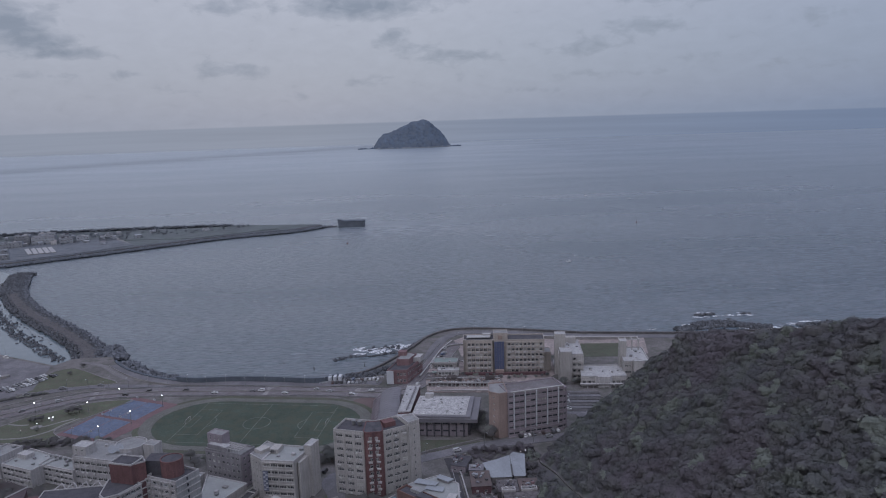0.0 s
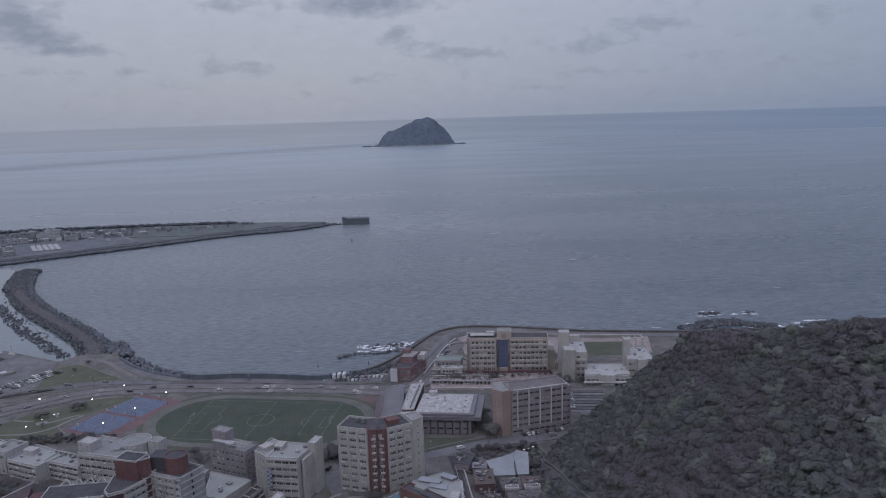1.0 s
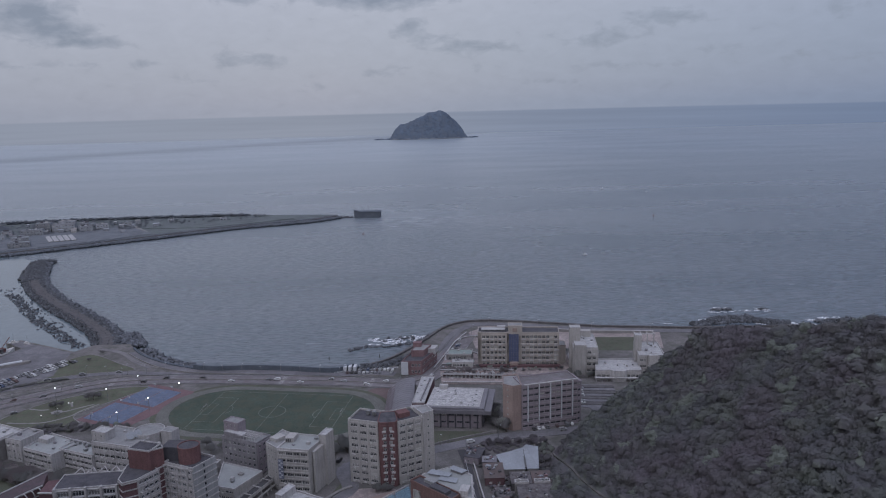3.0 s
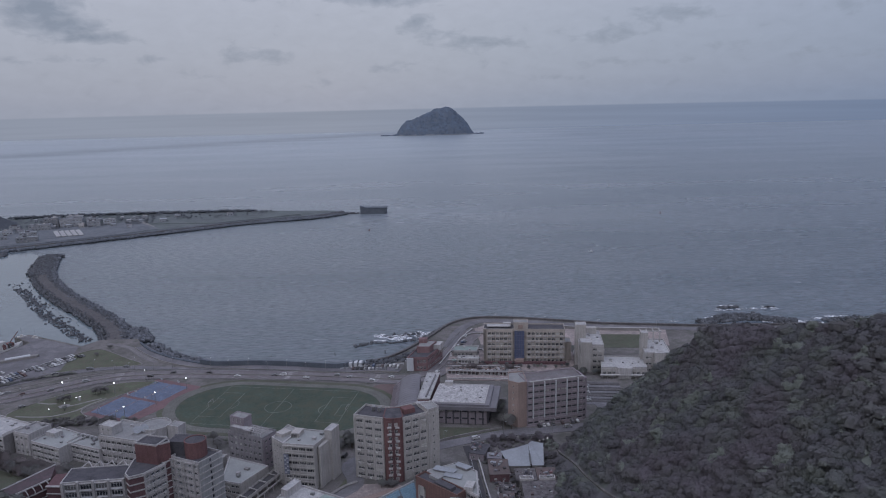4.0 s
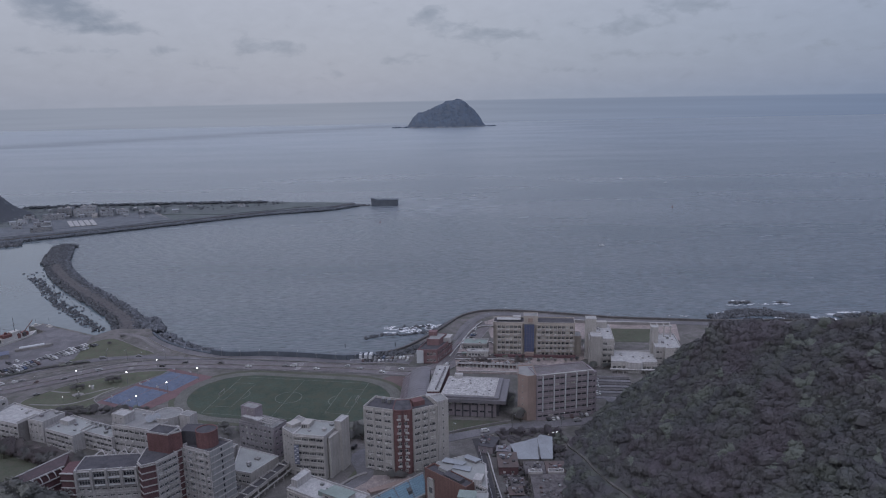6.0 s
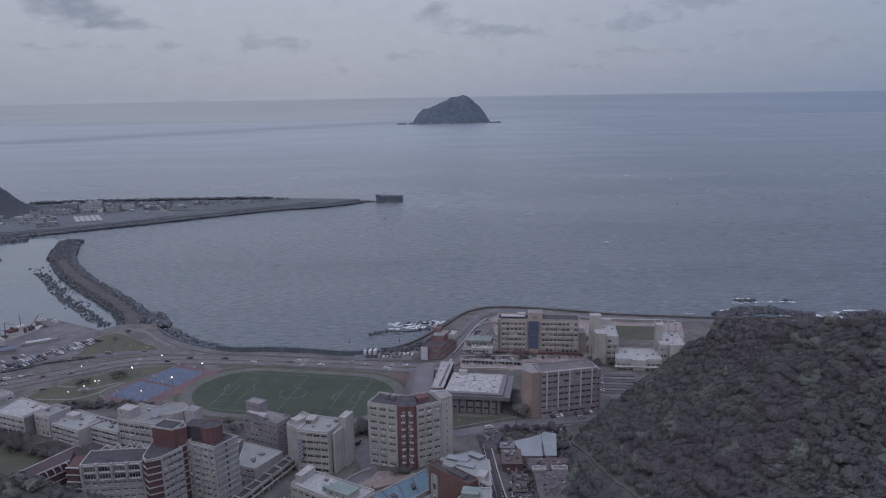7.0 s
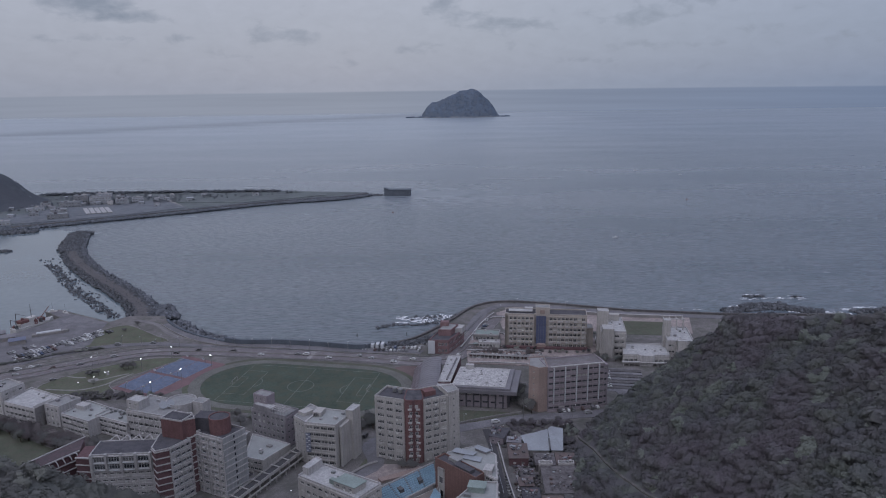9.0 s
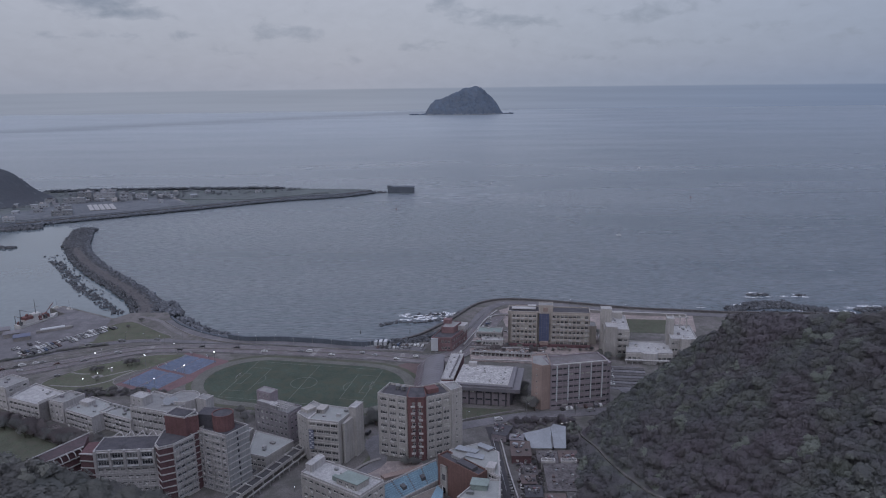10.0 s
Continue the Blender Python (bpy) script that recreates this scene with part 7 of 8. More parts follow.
def jetty():
    rng = np.random.default_rng(41)
    spine = smooth([(-248, 606), (-264, 646), (-296, 692), (-330, 733), (-370, 783), (-412, 843), (-441, 895), (-462, 945), (-479, 990), (-486, 1006)], 5)
    g = ribbon(Geo(), spine, 14.0, -2, 3.2)
    solid("breakwater", g, M["crown"], "curving rubble breakwater with dark concrete crown", "breakwater", kind="")
    left, right = strip(spine, 12.0)
    rubble = along(left, 0.6, rng, 2.2, 3.1, 0.9) + along(right, 0.4, rng, 2.6, 3.2, 1.2) + along(spine, 1.4, rng, 4.0, 3.2, 0.6)
    rock_pile("rubble", "small dark rubble strewn over the breakwater crown", rubble, "rock", 46, "rubble")
    left, right = strip(spine, 17.0)
    rock_pile("armour_rock", "tumbled grey armour rocks along the breakwater", along(right, 0.2, rng, 6.0, 2.2, 1.7) + along([(-246, 650), (-236, 630), (-226, 612)], 0.12, rng, 7.0, 2.4, 2.0), "block", 42, "armour rock")
    rock_pile("armour_rock", "dark armour rocks on the harbour side of the breakwater", along(left, 0.4, rng, 4.5, 1.8, 1.7), "rock", 43, "armour rock")
    head = along([(-440, 885), (-463, 945), (-482, 1006)], 0.16, rng, 10.5, 2.8, 2.3) + along([(-450, 905), (-465, 945), (-482, 1004)], 0.2, rng, 14.0, 1.8, 2.1)
    for _i in range(260):
        u, v = rng.uniform(0, 2 * pi), rng.uniform(0, 1) ** 0.5
        head.append((-481 + 15 * v * cos(u), 1004 + 17 * v * sin(u), 2.6 - 1.8 * v ** 3 + rng.uniform(-0.5, 0.5), rng.uniform(1.6, 3.2)))
    rock_pile("armour_rock", "heaped dark rocks at the breakwater head", head, "rock", 44, "armour rock")
    inner = along(smooth([(-278, 622), (-300, 648), (-322, 676), (-348, 706), (-372, 738), (-400, 780), (-436, 830)], 5), 0.6, rng, 6.0, 0.2, 1.7) + along(smooth([(-300, 652), (-348, 712), (-400, 790), (-452, 860)], 4), 2.2, rng, 12.0, 0.0, 1.7)
    rock_pile("rock_spit", "broken line of low dark rocks in calm water", inner, "rock", 45, "rock spit")
    g = ribbon(Geo(), smooth([(-252, 600), (-230, 588), (-212, 566), (-196, 550)], 4), 5.0, G - 0.2, G + 0.14)
    solid("pavement_breakwater", g, M["paving_grey"], "pale walkway leading to the breakwater", "walkway")


jetty()
solid("water_harbour", Geo().prism([(-300, 300), (-256, 606), (-268, 646), (-300, 692), (-334, 733), (-374, 783), (-416, 843), (-445, 895), (-466, 945), (-484, 1000), (-540, 1060), (-600, 1040), (-900, 960), (-900, 300)], -0.3, 0.06), M["calm"], "pale calm silty water inside the harbour", "harbour water")


def far_port():
    """The long port breakwater across the water, its quay, sheds and rough grass, in colours that carry the distance
    haze.
    """
    rng = np.random.default_rng(51)
    south = [(-900, 960), (-612, 1034), (-561, 1066), (-488, 1111), (-391, 1175), (-276, 1252), (-178, 1290), (-124, 1338)]
    north = [(-132, 1362), (-292, 1392), (-460, 1398), (-604, 1396), (-714, 1376), (-900, 1330)]
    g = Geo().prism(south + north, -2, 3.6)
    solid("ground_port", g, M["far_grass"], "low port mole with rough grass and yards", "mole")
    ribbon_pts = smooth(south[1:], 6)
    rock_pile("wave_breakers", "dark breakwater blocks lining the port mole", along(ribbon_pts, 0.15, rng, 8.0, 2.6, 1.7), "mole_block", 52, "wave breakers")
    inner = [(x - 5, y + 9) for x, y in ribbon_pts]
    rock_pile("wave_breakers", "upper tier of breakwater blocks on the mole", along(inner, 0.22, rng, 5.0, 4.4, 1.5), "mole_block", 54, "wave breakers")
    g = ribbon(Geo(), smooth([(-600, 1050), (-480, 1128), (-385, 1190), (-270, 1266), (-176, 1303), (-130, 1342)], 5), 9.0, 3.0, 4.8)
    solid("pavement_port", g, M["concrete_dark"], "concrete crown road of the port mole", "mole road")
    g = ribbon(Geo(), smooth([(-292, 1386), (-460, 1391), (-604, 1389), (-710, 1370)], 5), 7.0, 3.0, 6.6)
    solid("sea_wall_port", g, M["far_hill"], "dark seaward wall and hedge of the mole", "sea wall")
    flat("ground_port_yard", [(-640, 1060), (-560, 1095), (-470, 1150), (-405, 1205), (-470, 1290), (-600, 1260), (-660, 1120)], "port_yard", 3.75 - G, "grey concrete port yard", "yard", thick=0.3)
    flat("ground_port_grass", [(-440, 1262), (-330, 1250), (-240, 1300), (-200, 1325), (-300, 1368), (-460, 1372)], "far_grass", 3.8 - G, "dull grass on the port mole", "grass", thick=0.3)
    r = random.Random(9)
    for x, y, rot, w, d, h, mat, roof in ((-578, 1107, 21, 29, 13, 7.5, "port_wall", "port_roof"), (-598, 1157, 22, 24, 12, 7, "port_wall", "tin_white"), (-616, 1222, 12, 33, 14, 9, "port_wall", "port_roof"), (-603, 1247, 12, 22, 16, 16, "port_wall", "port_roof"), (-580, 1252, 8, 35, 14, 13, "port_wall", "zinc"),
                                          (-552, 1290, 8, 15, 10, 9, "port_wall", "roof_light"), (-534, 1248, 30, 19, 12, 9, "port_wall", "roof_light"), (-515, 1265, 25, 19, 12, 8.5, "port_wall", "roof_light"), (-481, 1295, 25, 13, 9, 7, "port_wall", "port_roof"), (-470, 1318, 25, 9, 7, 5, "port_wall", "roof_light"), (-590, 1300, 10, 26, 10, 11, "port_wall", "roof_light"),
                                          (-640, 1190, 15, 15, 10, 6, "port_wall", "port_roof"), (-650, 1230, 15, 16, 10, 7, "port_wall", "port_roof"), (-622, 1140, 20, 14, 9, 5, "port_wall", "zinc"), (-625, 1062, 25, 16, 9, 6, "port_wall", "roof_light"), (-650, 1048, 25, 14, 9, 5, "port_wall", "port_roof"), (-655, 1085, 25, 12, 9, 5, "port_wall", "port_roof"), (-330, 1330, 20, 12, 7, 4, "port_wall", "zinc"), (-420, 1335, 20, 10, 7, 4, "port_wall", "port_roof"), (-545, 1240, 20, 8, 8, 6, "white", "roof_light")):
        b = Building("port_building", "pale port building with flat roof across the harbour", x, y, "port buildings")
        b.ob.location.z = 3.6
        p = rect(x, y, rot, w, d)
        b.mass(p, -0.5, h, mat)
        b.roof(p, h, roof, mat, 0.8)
        n = max(1, int(h / 3.4))
        b.facade(p[0], p[1], 0.3, n, (h - 0.5) / n, max(2, int(w / 4.5)), 2.6, 1.5, mat, 1.1, 0.4, 1)
        for _i in range(3):
            u, v = r.uniform(0.1, 0.75), r.uniform(0.2, 0.6)
            s = r.uniform(1.5, 3.2)
            b.box("rooftop_room", x + u * (p[1][0] - x) + v * (p[3][0] - x), y + u * (p[1][1] - y) + v * (p[3][1] - y), rot, s * 1.4, s, h, h + s * 0.8, r.choice((mat, "white", "roof_dark")))
    # huts, stores and containers between them
    for _i in range(46):
        x, y = r.uniform(-690, -420), r.uniform(1090, 1330)
        if y < 1120 + (x + 640) * 0.5 or -585 < x < -500 and y < 1225:
            continue
        hut = thing("port_hut", "small grey hut or store on the port mole", "hut", pose(x, y, 3.6, rz=r.uniform(5, 35)), "port huts")
        w, d, h = r.uniform(4, 11), r.uniform(4, 8), r.uniform(2.5, 5.5)
        part("wall", Geo().box(0, w, 0, d, -0.4, h), M["port_wall"], hut)
        part("roof", Geo().prism([(-0.3, -0.3), (w + 0.3, -0.3), (w + 0.3, d + 0.3), (-0.3, d + 0.3)], [h, h, h + 0.6, h + 0.6], [h + 0.2, h + 0.2, h + 0.8, h + 0.8]), M[r.choice(("port_roof", "roof_light", "zinc", "tin_white"))], hut)
        part("door", Geo().box(w * 0.3, w * 0.3 + 1.4, -0.08, 0.02, 0, 2.1), M["dark_frame"], hut)
    # long bright roofs lying side by side on the quay
    for i in range(5):
        s = thing("long_shed", "long low shed with a bright white roof on the port quay", "shed", pose(-539 + i * 7.4, 1149 + i * 2.6, 3.7, rz=31), "quay sheds")
        part("wall", Geo().box(0, 5.6, 0, 60, 0, 1.6), M["concrete"], s)
        part("roof", Geo().prism([(-0.2, -0.2), (5.8, -0.2), (5.8, 60.2), (-0.2, 60.2)], [1.6, 1.6, 1.6, 1.6], [1.8, 2.2, 2.2, 1.8]), M["roof_light"], s)
    # pale kerbs and ramps parting the yards
    k = thing("yard_kerb", "pale concrete kerbs and ramps parting the port yards", "kerb", pose(0, 0, 3.9))
    for pts, wide in (([(-507, 1160), (-545, 1235)], 2.5), ([(-505, 1175), (-455, 1198)], 2.0), ([(-457, 1191), (-490, 1258)], 3.0), ([(-545, 1236), (-492, 1256)], 2.0), ([(-417, 1216), (-462, 1290)], 8.0), ([(-452, 1196), (-418, 1216)], 2.0)):
        part("kerb_run", ribbon(Geo(), pts, wide, -0.3, 0.35), M["concrete"], k)
    rock_pile("rock_spit", "low dark rocks running out from the port shore", along([(-690, 1004), (-622, 1020), (-587, 1022), (-556, 1036)], 0.25, rng, 10.0, 1.2, 3.2) + along([(-545, 905), (-532, 900), (-520, 903)], 0.2, rng, 5.0, 0.4, 2.4), "rock", 55, "rock spit")
    # caisson off the end of the mole
    c = thing("caisson", "dark concrete caisson standing in the sea off the mole", "caisson", pose(-97, 1334, 0, rz=-4))
    part("body", Geo().box(0, 46, 0, 16, -3, 10.0), M["caisson"], c)
    part("coping", Geo().box(-0.8, 46.8, -0.8, 16.8, 10.0, 11.0), M["caisson"], c)
    part("tower", Geo().prism([(-0.6, 0), (7, 0), (7, 8), (-0.6, 8)], 10.8, [14.4, 12.2, 12.2, 14.4]), M["caisson"], c)
    for i in range(7):
        part("rib", Geo().box(2 + i * 6.6, 3.0 + i * 6.6, -0.7, 0, -2, 9.9), M["caisson"], c)
    rock_pile("boulders", "scattered rocks between mole and caisson", along([(-124, 1340), (-100, 1343)], 1.2, rng, 4, 0.6, 3.5), "rock", 53, "boulders")
    # wooded headland at the landward end
    xs = np.arange(-900, -630, 3.0)
    ys = np.arange(1130, 1400, 3.0)
    X, Y = np.meshgrid(xs, ys)
    H = 59 * np.exp(-(((X + 774) / 77) ** 2 + ((Y - 1262) / 82) ** 2) ** 1.8) + 1.2
    H = H + (bumpy(X, Y) * 0.3 + rng.normal(scale=0.75, size=H.shape)) * np.clip(H / 12, 0, 1)
    i, j = np.meshgrid(np.arange(len(xs) - 1), np.arange(len(ys) - 1))
    a = (j * len(xs) + i).ravel()
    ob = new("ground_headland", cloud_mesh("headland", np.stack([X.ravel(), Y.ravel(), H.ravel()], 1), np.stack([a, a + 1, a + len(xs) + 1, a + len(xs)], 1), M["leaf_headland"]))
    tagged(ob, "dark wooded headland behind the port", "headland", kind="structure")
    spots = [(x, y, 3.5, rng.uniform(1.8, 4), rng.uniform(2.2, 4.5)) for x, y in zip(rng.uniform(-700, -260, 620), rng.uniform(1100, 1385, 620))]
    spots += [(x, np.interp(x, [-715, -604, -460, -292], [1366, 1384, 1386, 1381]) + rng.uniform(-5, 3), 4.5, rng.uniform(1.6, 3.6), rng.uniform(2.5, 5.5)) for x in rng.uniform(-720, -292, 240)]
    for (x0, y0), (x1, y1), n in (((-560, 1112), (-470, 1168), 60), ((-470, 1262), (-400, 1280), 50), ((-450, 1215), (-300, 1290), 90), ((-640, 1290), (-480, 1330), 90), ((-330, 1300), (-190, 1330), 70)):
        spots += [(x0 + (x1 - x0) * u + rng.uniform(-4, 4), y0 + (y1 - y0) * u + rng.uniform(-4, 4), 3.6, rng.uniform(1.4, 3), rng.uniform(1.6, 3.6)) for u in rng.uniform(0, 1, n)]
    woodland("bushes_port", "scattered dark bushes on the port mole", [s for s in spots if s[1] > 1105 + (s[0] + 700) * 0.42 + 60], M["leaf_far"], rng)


far_port()


def islet():
    """The steep rocky islet out at sea, with reefs at its foot."""
    rng = np.random.default_rng(61)
    n, k = 150, 44
    xs, ys = np.linspace(-275, 250, n), np.linspace(-110, 150, k)
    X, Y = np.meshgrid(xs, ys)
    prof = np.interp(X, [-262, -246, -225, -192, -160, -134, -89, -21, 30, 57, 81, 110, 139, 177, 200, 214, 228], [0, 28, 58, 91, 100, 107, 127, 155, 164, 168, 162, 141, 113, 66, 28, 10, 0])
    deep = np.interp(X, [-262, -230, -60, 60, 180, 228], [30, 62, 100, 110, 70, 20])
    H = prof * np.clip(1 - (np.abs(Y) / deep) ** 1.5, -0.2, 1)
    rough = np.zeros_like(H)
    for i in range(n):
        for j in range(k):
            q = Vector((X[j, i] * 0.02, Y[j, i] * 0.02, 1.7))
            rough[j, i] = noise.fractal(q, 0.9, 2.1, 5) * 6 + abs(noise.noise(q * 2.3)) * -5
    H = H + rough * np.clip(H / 40, 0, 1) - 1.0
    i, j = np.meshgrid(np.arange(n - 1), np.arange(k - 1))
    a = (j * n + i).ravel()
    f = np.stack([a, a + 1, a + n + 1, a + n], 1)
    f = f[(H.ravel()[f] > -0.9).any(1)]
    ob = new("islet", cloud_mesh("islet", np.stack([X.ravel(), Y.ravel(), H.ravel()], 1), f, M["islet"]))
    ob.matrix_world = pose(155, 4670, 0, rz=4)
    tagged(ob, "steep rocky scrub-covered islet rising from open sea", "islet")
    reef = [(155 + x, 4660 + rng.uniform(-12, 12), 0.5, rng.uniform(5, 11)) for x in (*rng.uniform(-262, -190, 26), *rng.uniform(185, 275, 26))]
    rock_pile("reef", "low rocks at the foot of the islet", reef, "islet", 62, "reef")
    low = [(155 + x, 4640 + rng.uniform(-8, 8), 0.0, rng.uniform(5, 10)) for x in rng.uniform(-345, -230, 46)]
    rock_pile("reef", "long low reef running out from the islet", low, "islet", 63, "reef")
    washed = []
    for x in rng.uniform(-245, 205, 150):
        deep = float(np.interp(x, [-262, -230, -60, 60, 180, 228], [30, 62, 100, 110, 70, 20]))
        washed.append((155 + x + 0.07 * deep, 4670 + 0.07 * x - deep * rng.uniform(0.93, 1.04), 1.5, rng.uniform(4, 9)))
    rock_pile("boulders", "pale surf-washed boulders at the islet foot", washed, "surf_rock", 64, "boulders")
    b = thing("beacon", "small pale beacon on the islet summit", "beacon", pose(229, 4672, 156))
    part("tower", Geo().tube(0, 0, -3, 7, 1.6, 1.2, 10), M["white"], b)
    part("lantern", Geo().tube(0, 0, 7, 9, 1.0, 0.4, 10), M["white"], b)


islet()


def square_details():
    """Low terrace walls, a white sea rail and hedges."""
    for pts, h, w, label in (([(18, 514), (44, 512), (70, 507)], 1.4, 0.8, "low pale terrace wall before the hostel"), ([(20, 528), (40, 524.5), (44, 521)], 1.0, 0.7, "low pale terrace wall by the market hall"), ([(19, 490), (44, 487.5), (68, 483)], 1.2, 0.7, "low wall behind the sports hall"), ([(116, 599), (146, 590.5), (170, 586.5), (194, 582)], 2.4, 1.2, "white wall beyond the sea pitch")):
        w_ = thing("low_wall", label, "wall", pose(0, 0, G))
        part("wall", ribbon(Geo(), smooth(pts, 4), w, -0.3, h), M["concrete"], w_)
        part("coping", ribbon(Geo(), smooth(pts, 4), w + 0.3, h, h + 0.15), M["white"], w_)
    flat("ground_terrace", [(20, 529), (40, 525.5), (44, 548), (30, 556), (24, 545)], "plaza", 0.06, "pale terrace beside the hostel", "terrace")
    flat("ground_plaza", [(18, 489), (68, 482), (70, 506), (18, 513)], "plaza", 0.06, "paved parking plaza behind the sports hall", "plaza")
    rng = np.random.default_rng(83)
    for pts, label in (([(-309, 498.5), (-290, 509), (-272, 522), (-246, 531)], "dark clipped hedge between car park and road"), ([(20, 517), (44, 514.5), (68, 510)], "low brown twiggy hedge before the hostel"), ([(-58, 397), (-40, 396), (-30, 401)], "dense dark hedge behind the track")):
        out = []
        for x, y, z, s in along(smooth(pts, 5), 0.8, rng, 0.9, 0.0, 1.3):
            q = COARSE[rng.integers(12)]
            out.append(np.stack([x + q[:, 0] * s, y + q[:, 1] * s, G + 0.1 + q[:, 2] * s * 0.8], 1))
        v = np.concatenate(out)
        tagged(new("hedge", cloud_mesh("hedge", v, quads(len(v) // 4), M["leaf_brown" if "brown" in label else "leaf_dark"])), label, "hedge")


def colonnade():
    """A long shaded walk with pale piers, planters and benches before the hostel."""
    p, q = Vector((19.0, 499.5)), Vector((62.0, 492.5))
    m = pose(p.x, p.y, G, rz=math.degrees(atan2(q.y - p.y, q.x - p.x)))
    c = thing("colonnade", "long low colonnade with pale piers and concrete roof", "colonnade", m)
    long = (q - p).length
    part("roof", Geo().box(-0.5, long + 0.5, -0.4, 2.8, 3.0, 3.25), M["concrete"], c)
    part("back_wall", Geo().box(0, long, 2.5, 2.75, -0.3, 3.0), M["dark_red"], c)
    for i in range(17):
        x = long * i / 16
        part("pier", Geo().box(x - 0.35, x + 0.35, -0.3, 0.3, -0.3, 3.0), M["white"], c)
        if i < 16:
            part("balustrade", Geo().box(x + 0.4, x + long / 16 - 0.4, -0.1, 0.1, -0.1, 0.9), M["concrete"], c)
    rng = random.Random(5)
    for i in range(14):
        u = i / 13
        x, y = 21 + 60 * u, 516 - 8 * u + (i % 2) * 2.2
        b = thing("planter", "square concrete planter with a clipped shrub", "planter", pose(x, y, G, rz=-8), "planters on the square")
        part("tub", Geo().box(-0.9, 0.9, -0.9, 0.9, -0.1, 0.8), M["concrete"], b)
        v = COARSE[i % 12] * np.array([1.2, 1.2, 1.1]) + np.array([0, 0, 0.5])
        part("shrub", cloud_mesh("shrub", v, quads(len(v) // 4), M["leaf_dark"]), M["leaf_dark"], b)
    for i in range(9):
        x, y = rng.uniform(22, 44), rng.uniform(524, 552)
        b = thing("market_stall", "small stall with a pale canvas roof on the square", "stall", pose(x, y, G, rz=rng.uniform(-20, 20)), "stalls on the square")
        for sx in (-1.4, 1.4):
            for sy in (-1.1, 1.1):
                part("post", Geo().box(sx - 0.06, sx + 0.06, sy - 0.06, sy + 0.06, -0.1, 2.3), M["steel"], b)
        part("canopy", Geo().prism([(-1.7, -1.4), (1.7, -1.4), (1.7, 1.4), (-1.7, 1.4)], 2.2, 2.35).add([(-1.7, -1.4, 2.35), (1.7, -1.4, 2.35), (1.7, 1.4, 2.35), (-1.7, 1.4, 2.35), (0, 0, 3.1)], [(0, 1, 4), (1, 2, 4), (2, 3, 4), (3, 0, 4)]), M[rng.choice(("roof_light", "tin_green", "tin_white", "sign_white"))], b)
    for pts, h in (([(30, 570), (35, 583), (44, 591), (56, 590)], 1.4), ([(26, 558), (46, 551), (48, 545)], 1.0), ([(112, 512), (114, 534), (120, 546)], 1.6), ([(14, 520), (22, 545), (34, 582), (44, 604)], 1.1)):
        w = thing("low_wall", "low pale wall beside the shore road", "wall", pose(0, 0, G))
        part("wall", ribbon(Geo(), smooth(pts, 4), 0.6, -0.3, h), M["concrete"], w)
        part("coping", ribbon(Geo(), smooth(pts, 4), 0.8, h, h + 0.14), M["white"], w)


def terrace_rings():
    """Curved pale terrace walls and scattered building material on the square."""
    for r, a0, a1, h in ((6.0, 20, 230, 0.9), (9.5, 30, 215, 0.7), (13.0, 60, 200, 0.9)):
        w = thing("terrace_wall", "curved pale terrace wall on the dusty square", "wall", pose(36, 541, G), "terrace walls")
        pts = [(r * cos(radians(a0 + (a1 - a0) * i / 14)), 1.1 * r * sin(radians(a0 + (a1 - a0) * i / 14))) for i in range(15)]
        part("wall", ribbon(Geo(), pts, 0.7, -0.2, h), M["concrete"], w)
        part("coping", ribbon(Geo(), pts, 0.95, h, h + 0.15), M["white"], w)
    rng = random.Random(19)
    g = Geo()
    for i in range(560):
        x, y = rng.uniform(20, 70), rng.uniform(499, 553)
        if i % 2:
            y = 511 - 0.12 * (x - 20) + rng.gauss(0, 1.4)
        if 44 < x < 108 and y > 514:
            continue
        g.turn = pose(x, y, G + 0.15, 0, 0, rng.uniform(0, 180))
        u, v = rng.uniform(0.4, 2.6), rng.uniform(0.3, 1.3)
        g.box(-u / 2, u / 2, -v / 2, v / 2, -0.2, rng.uniform(0.1, 1.3), rng.choice((0, 1, 2, 3, 3)))
    g.turn = None
    solid("building_material", g, (M["roof_light"], M["concrete"], M["concrete_dark"], M["tan"]), "pallets, slabs and boards strewn over a dusty square", "building material", kind="stuff")


square_details()
colonnade()
terrace_rings()


def undergrowth():
    """Low scrub on the rough ground between the old houses and the hill."""
    rng = np.random.default_rng(91)
    spots = []
    for x0, x1, y0, y1, n in ((36, 71, 383, 396, 110), (61, 71, 306, 380, 150), (28, 44, 366, 382, 50), (56, 66, 296, 312, 20), (-62, -40, 393, 403, 50), (-232, -180, 436, 446, 80)):
        for _ in range(n):
            r = rng.uniform(0.7, 1.7)
            spots.append((rng.uniform(x0, x1), rng.uniform(y0, y1), G - 0.3, r, r * 1.3))
    woodland("undergrowth", "low dark scrub on rough ground between houses", spots, M["leaf"], rng)


undergrowth()


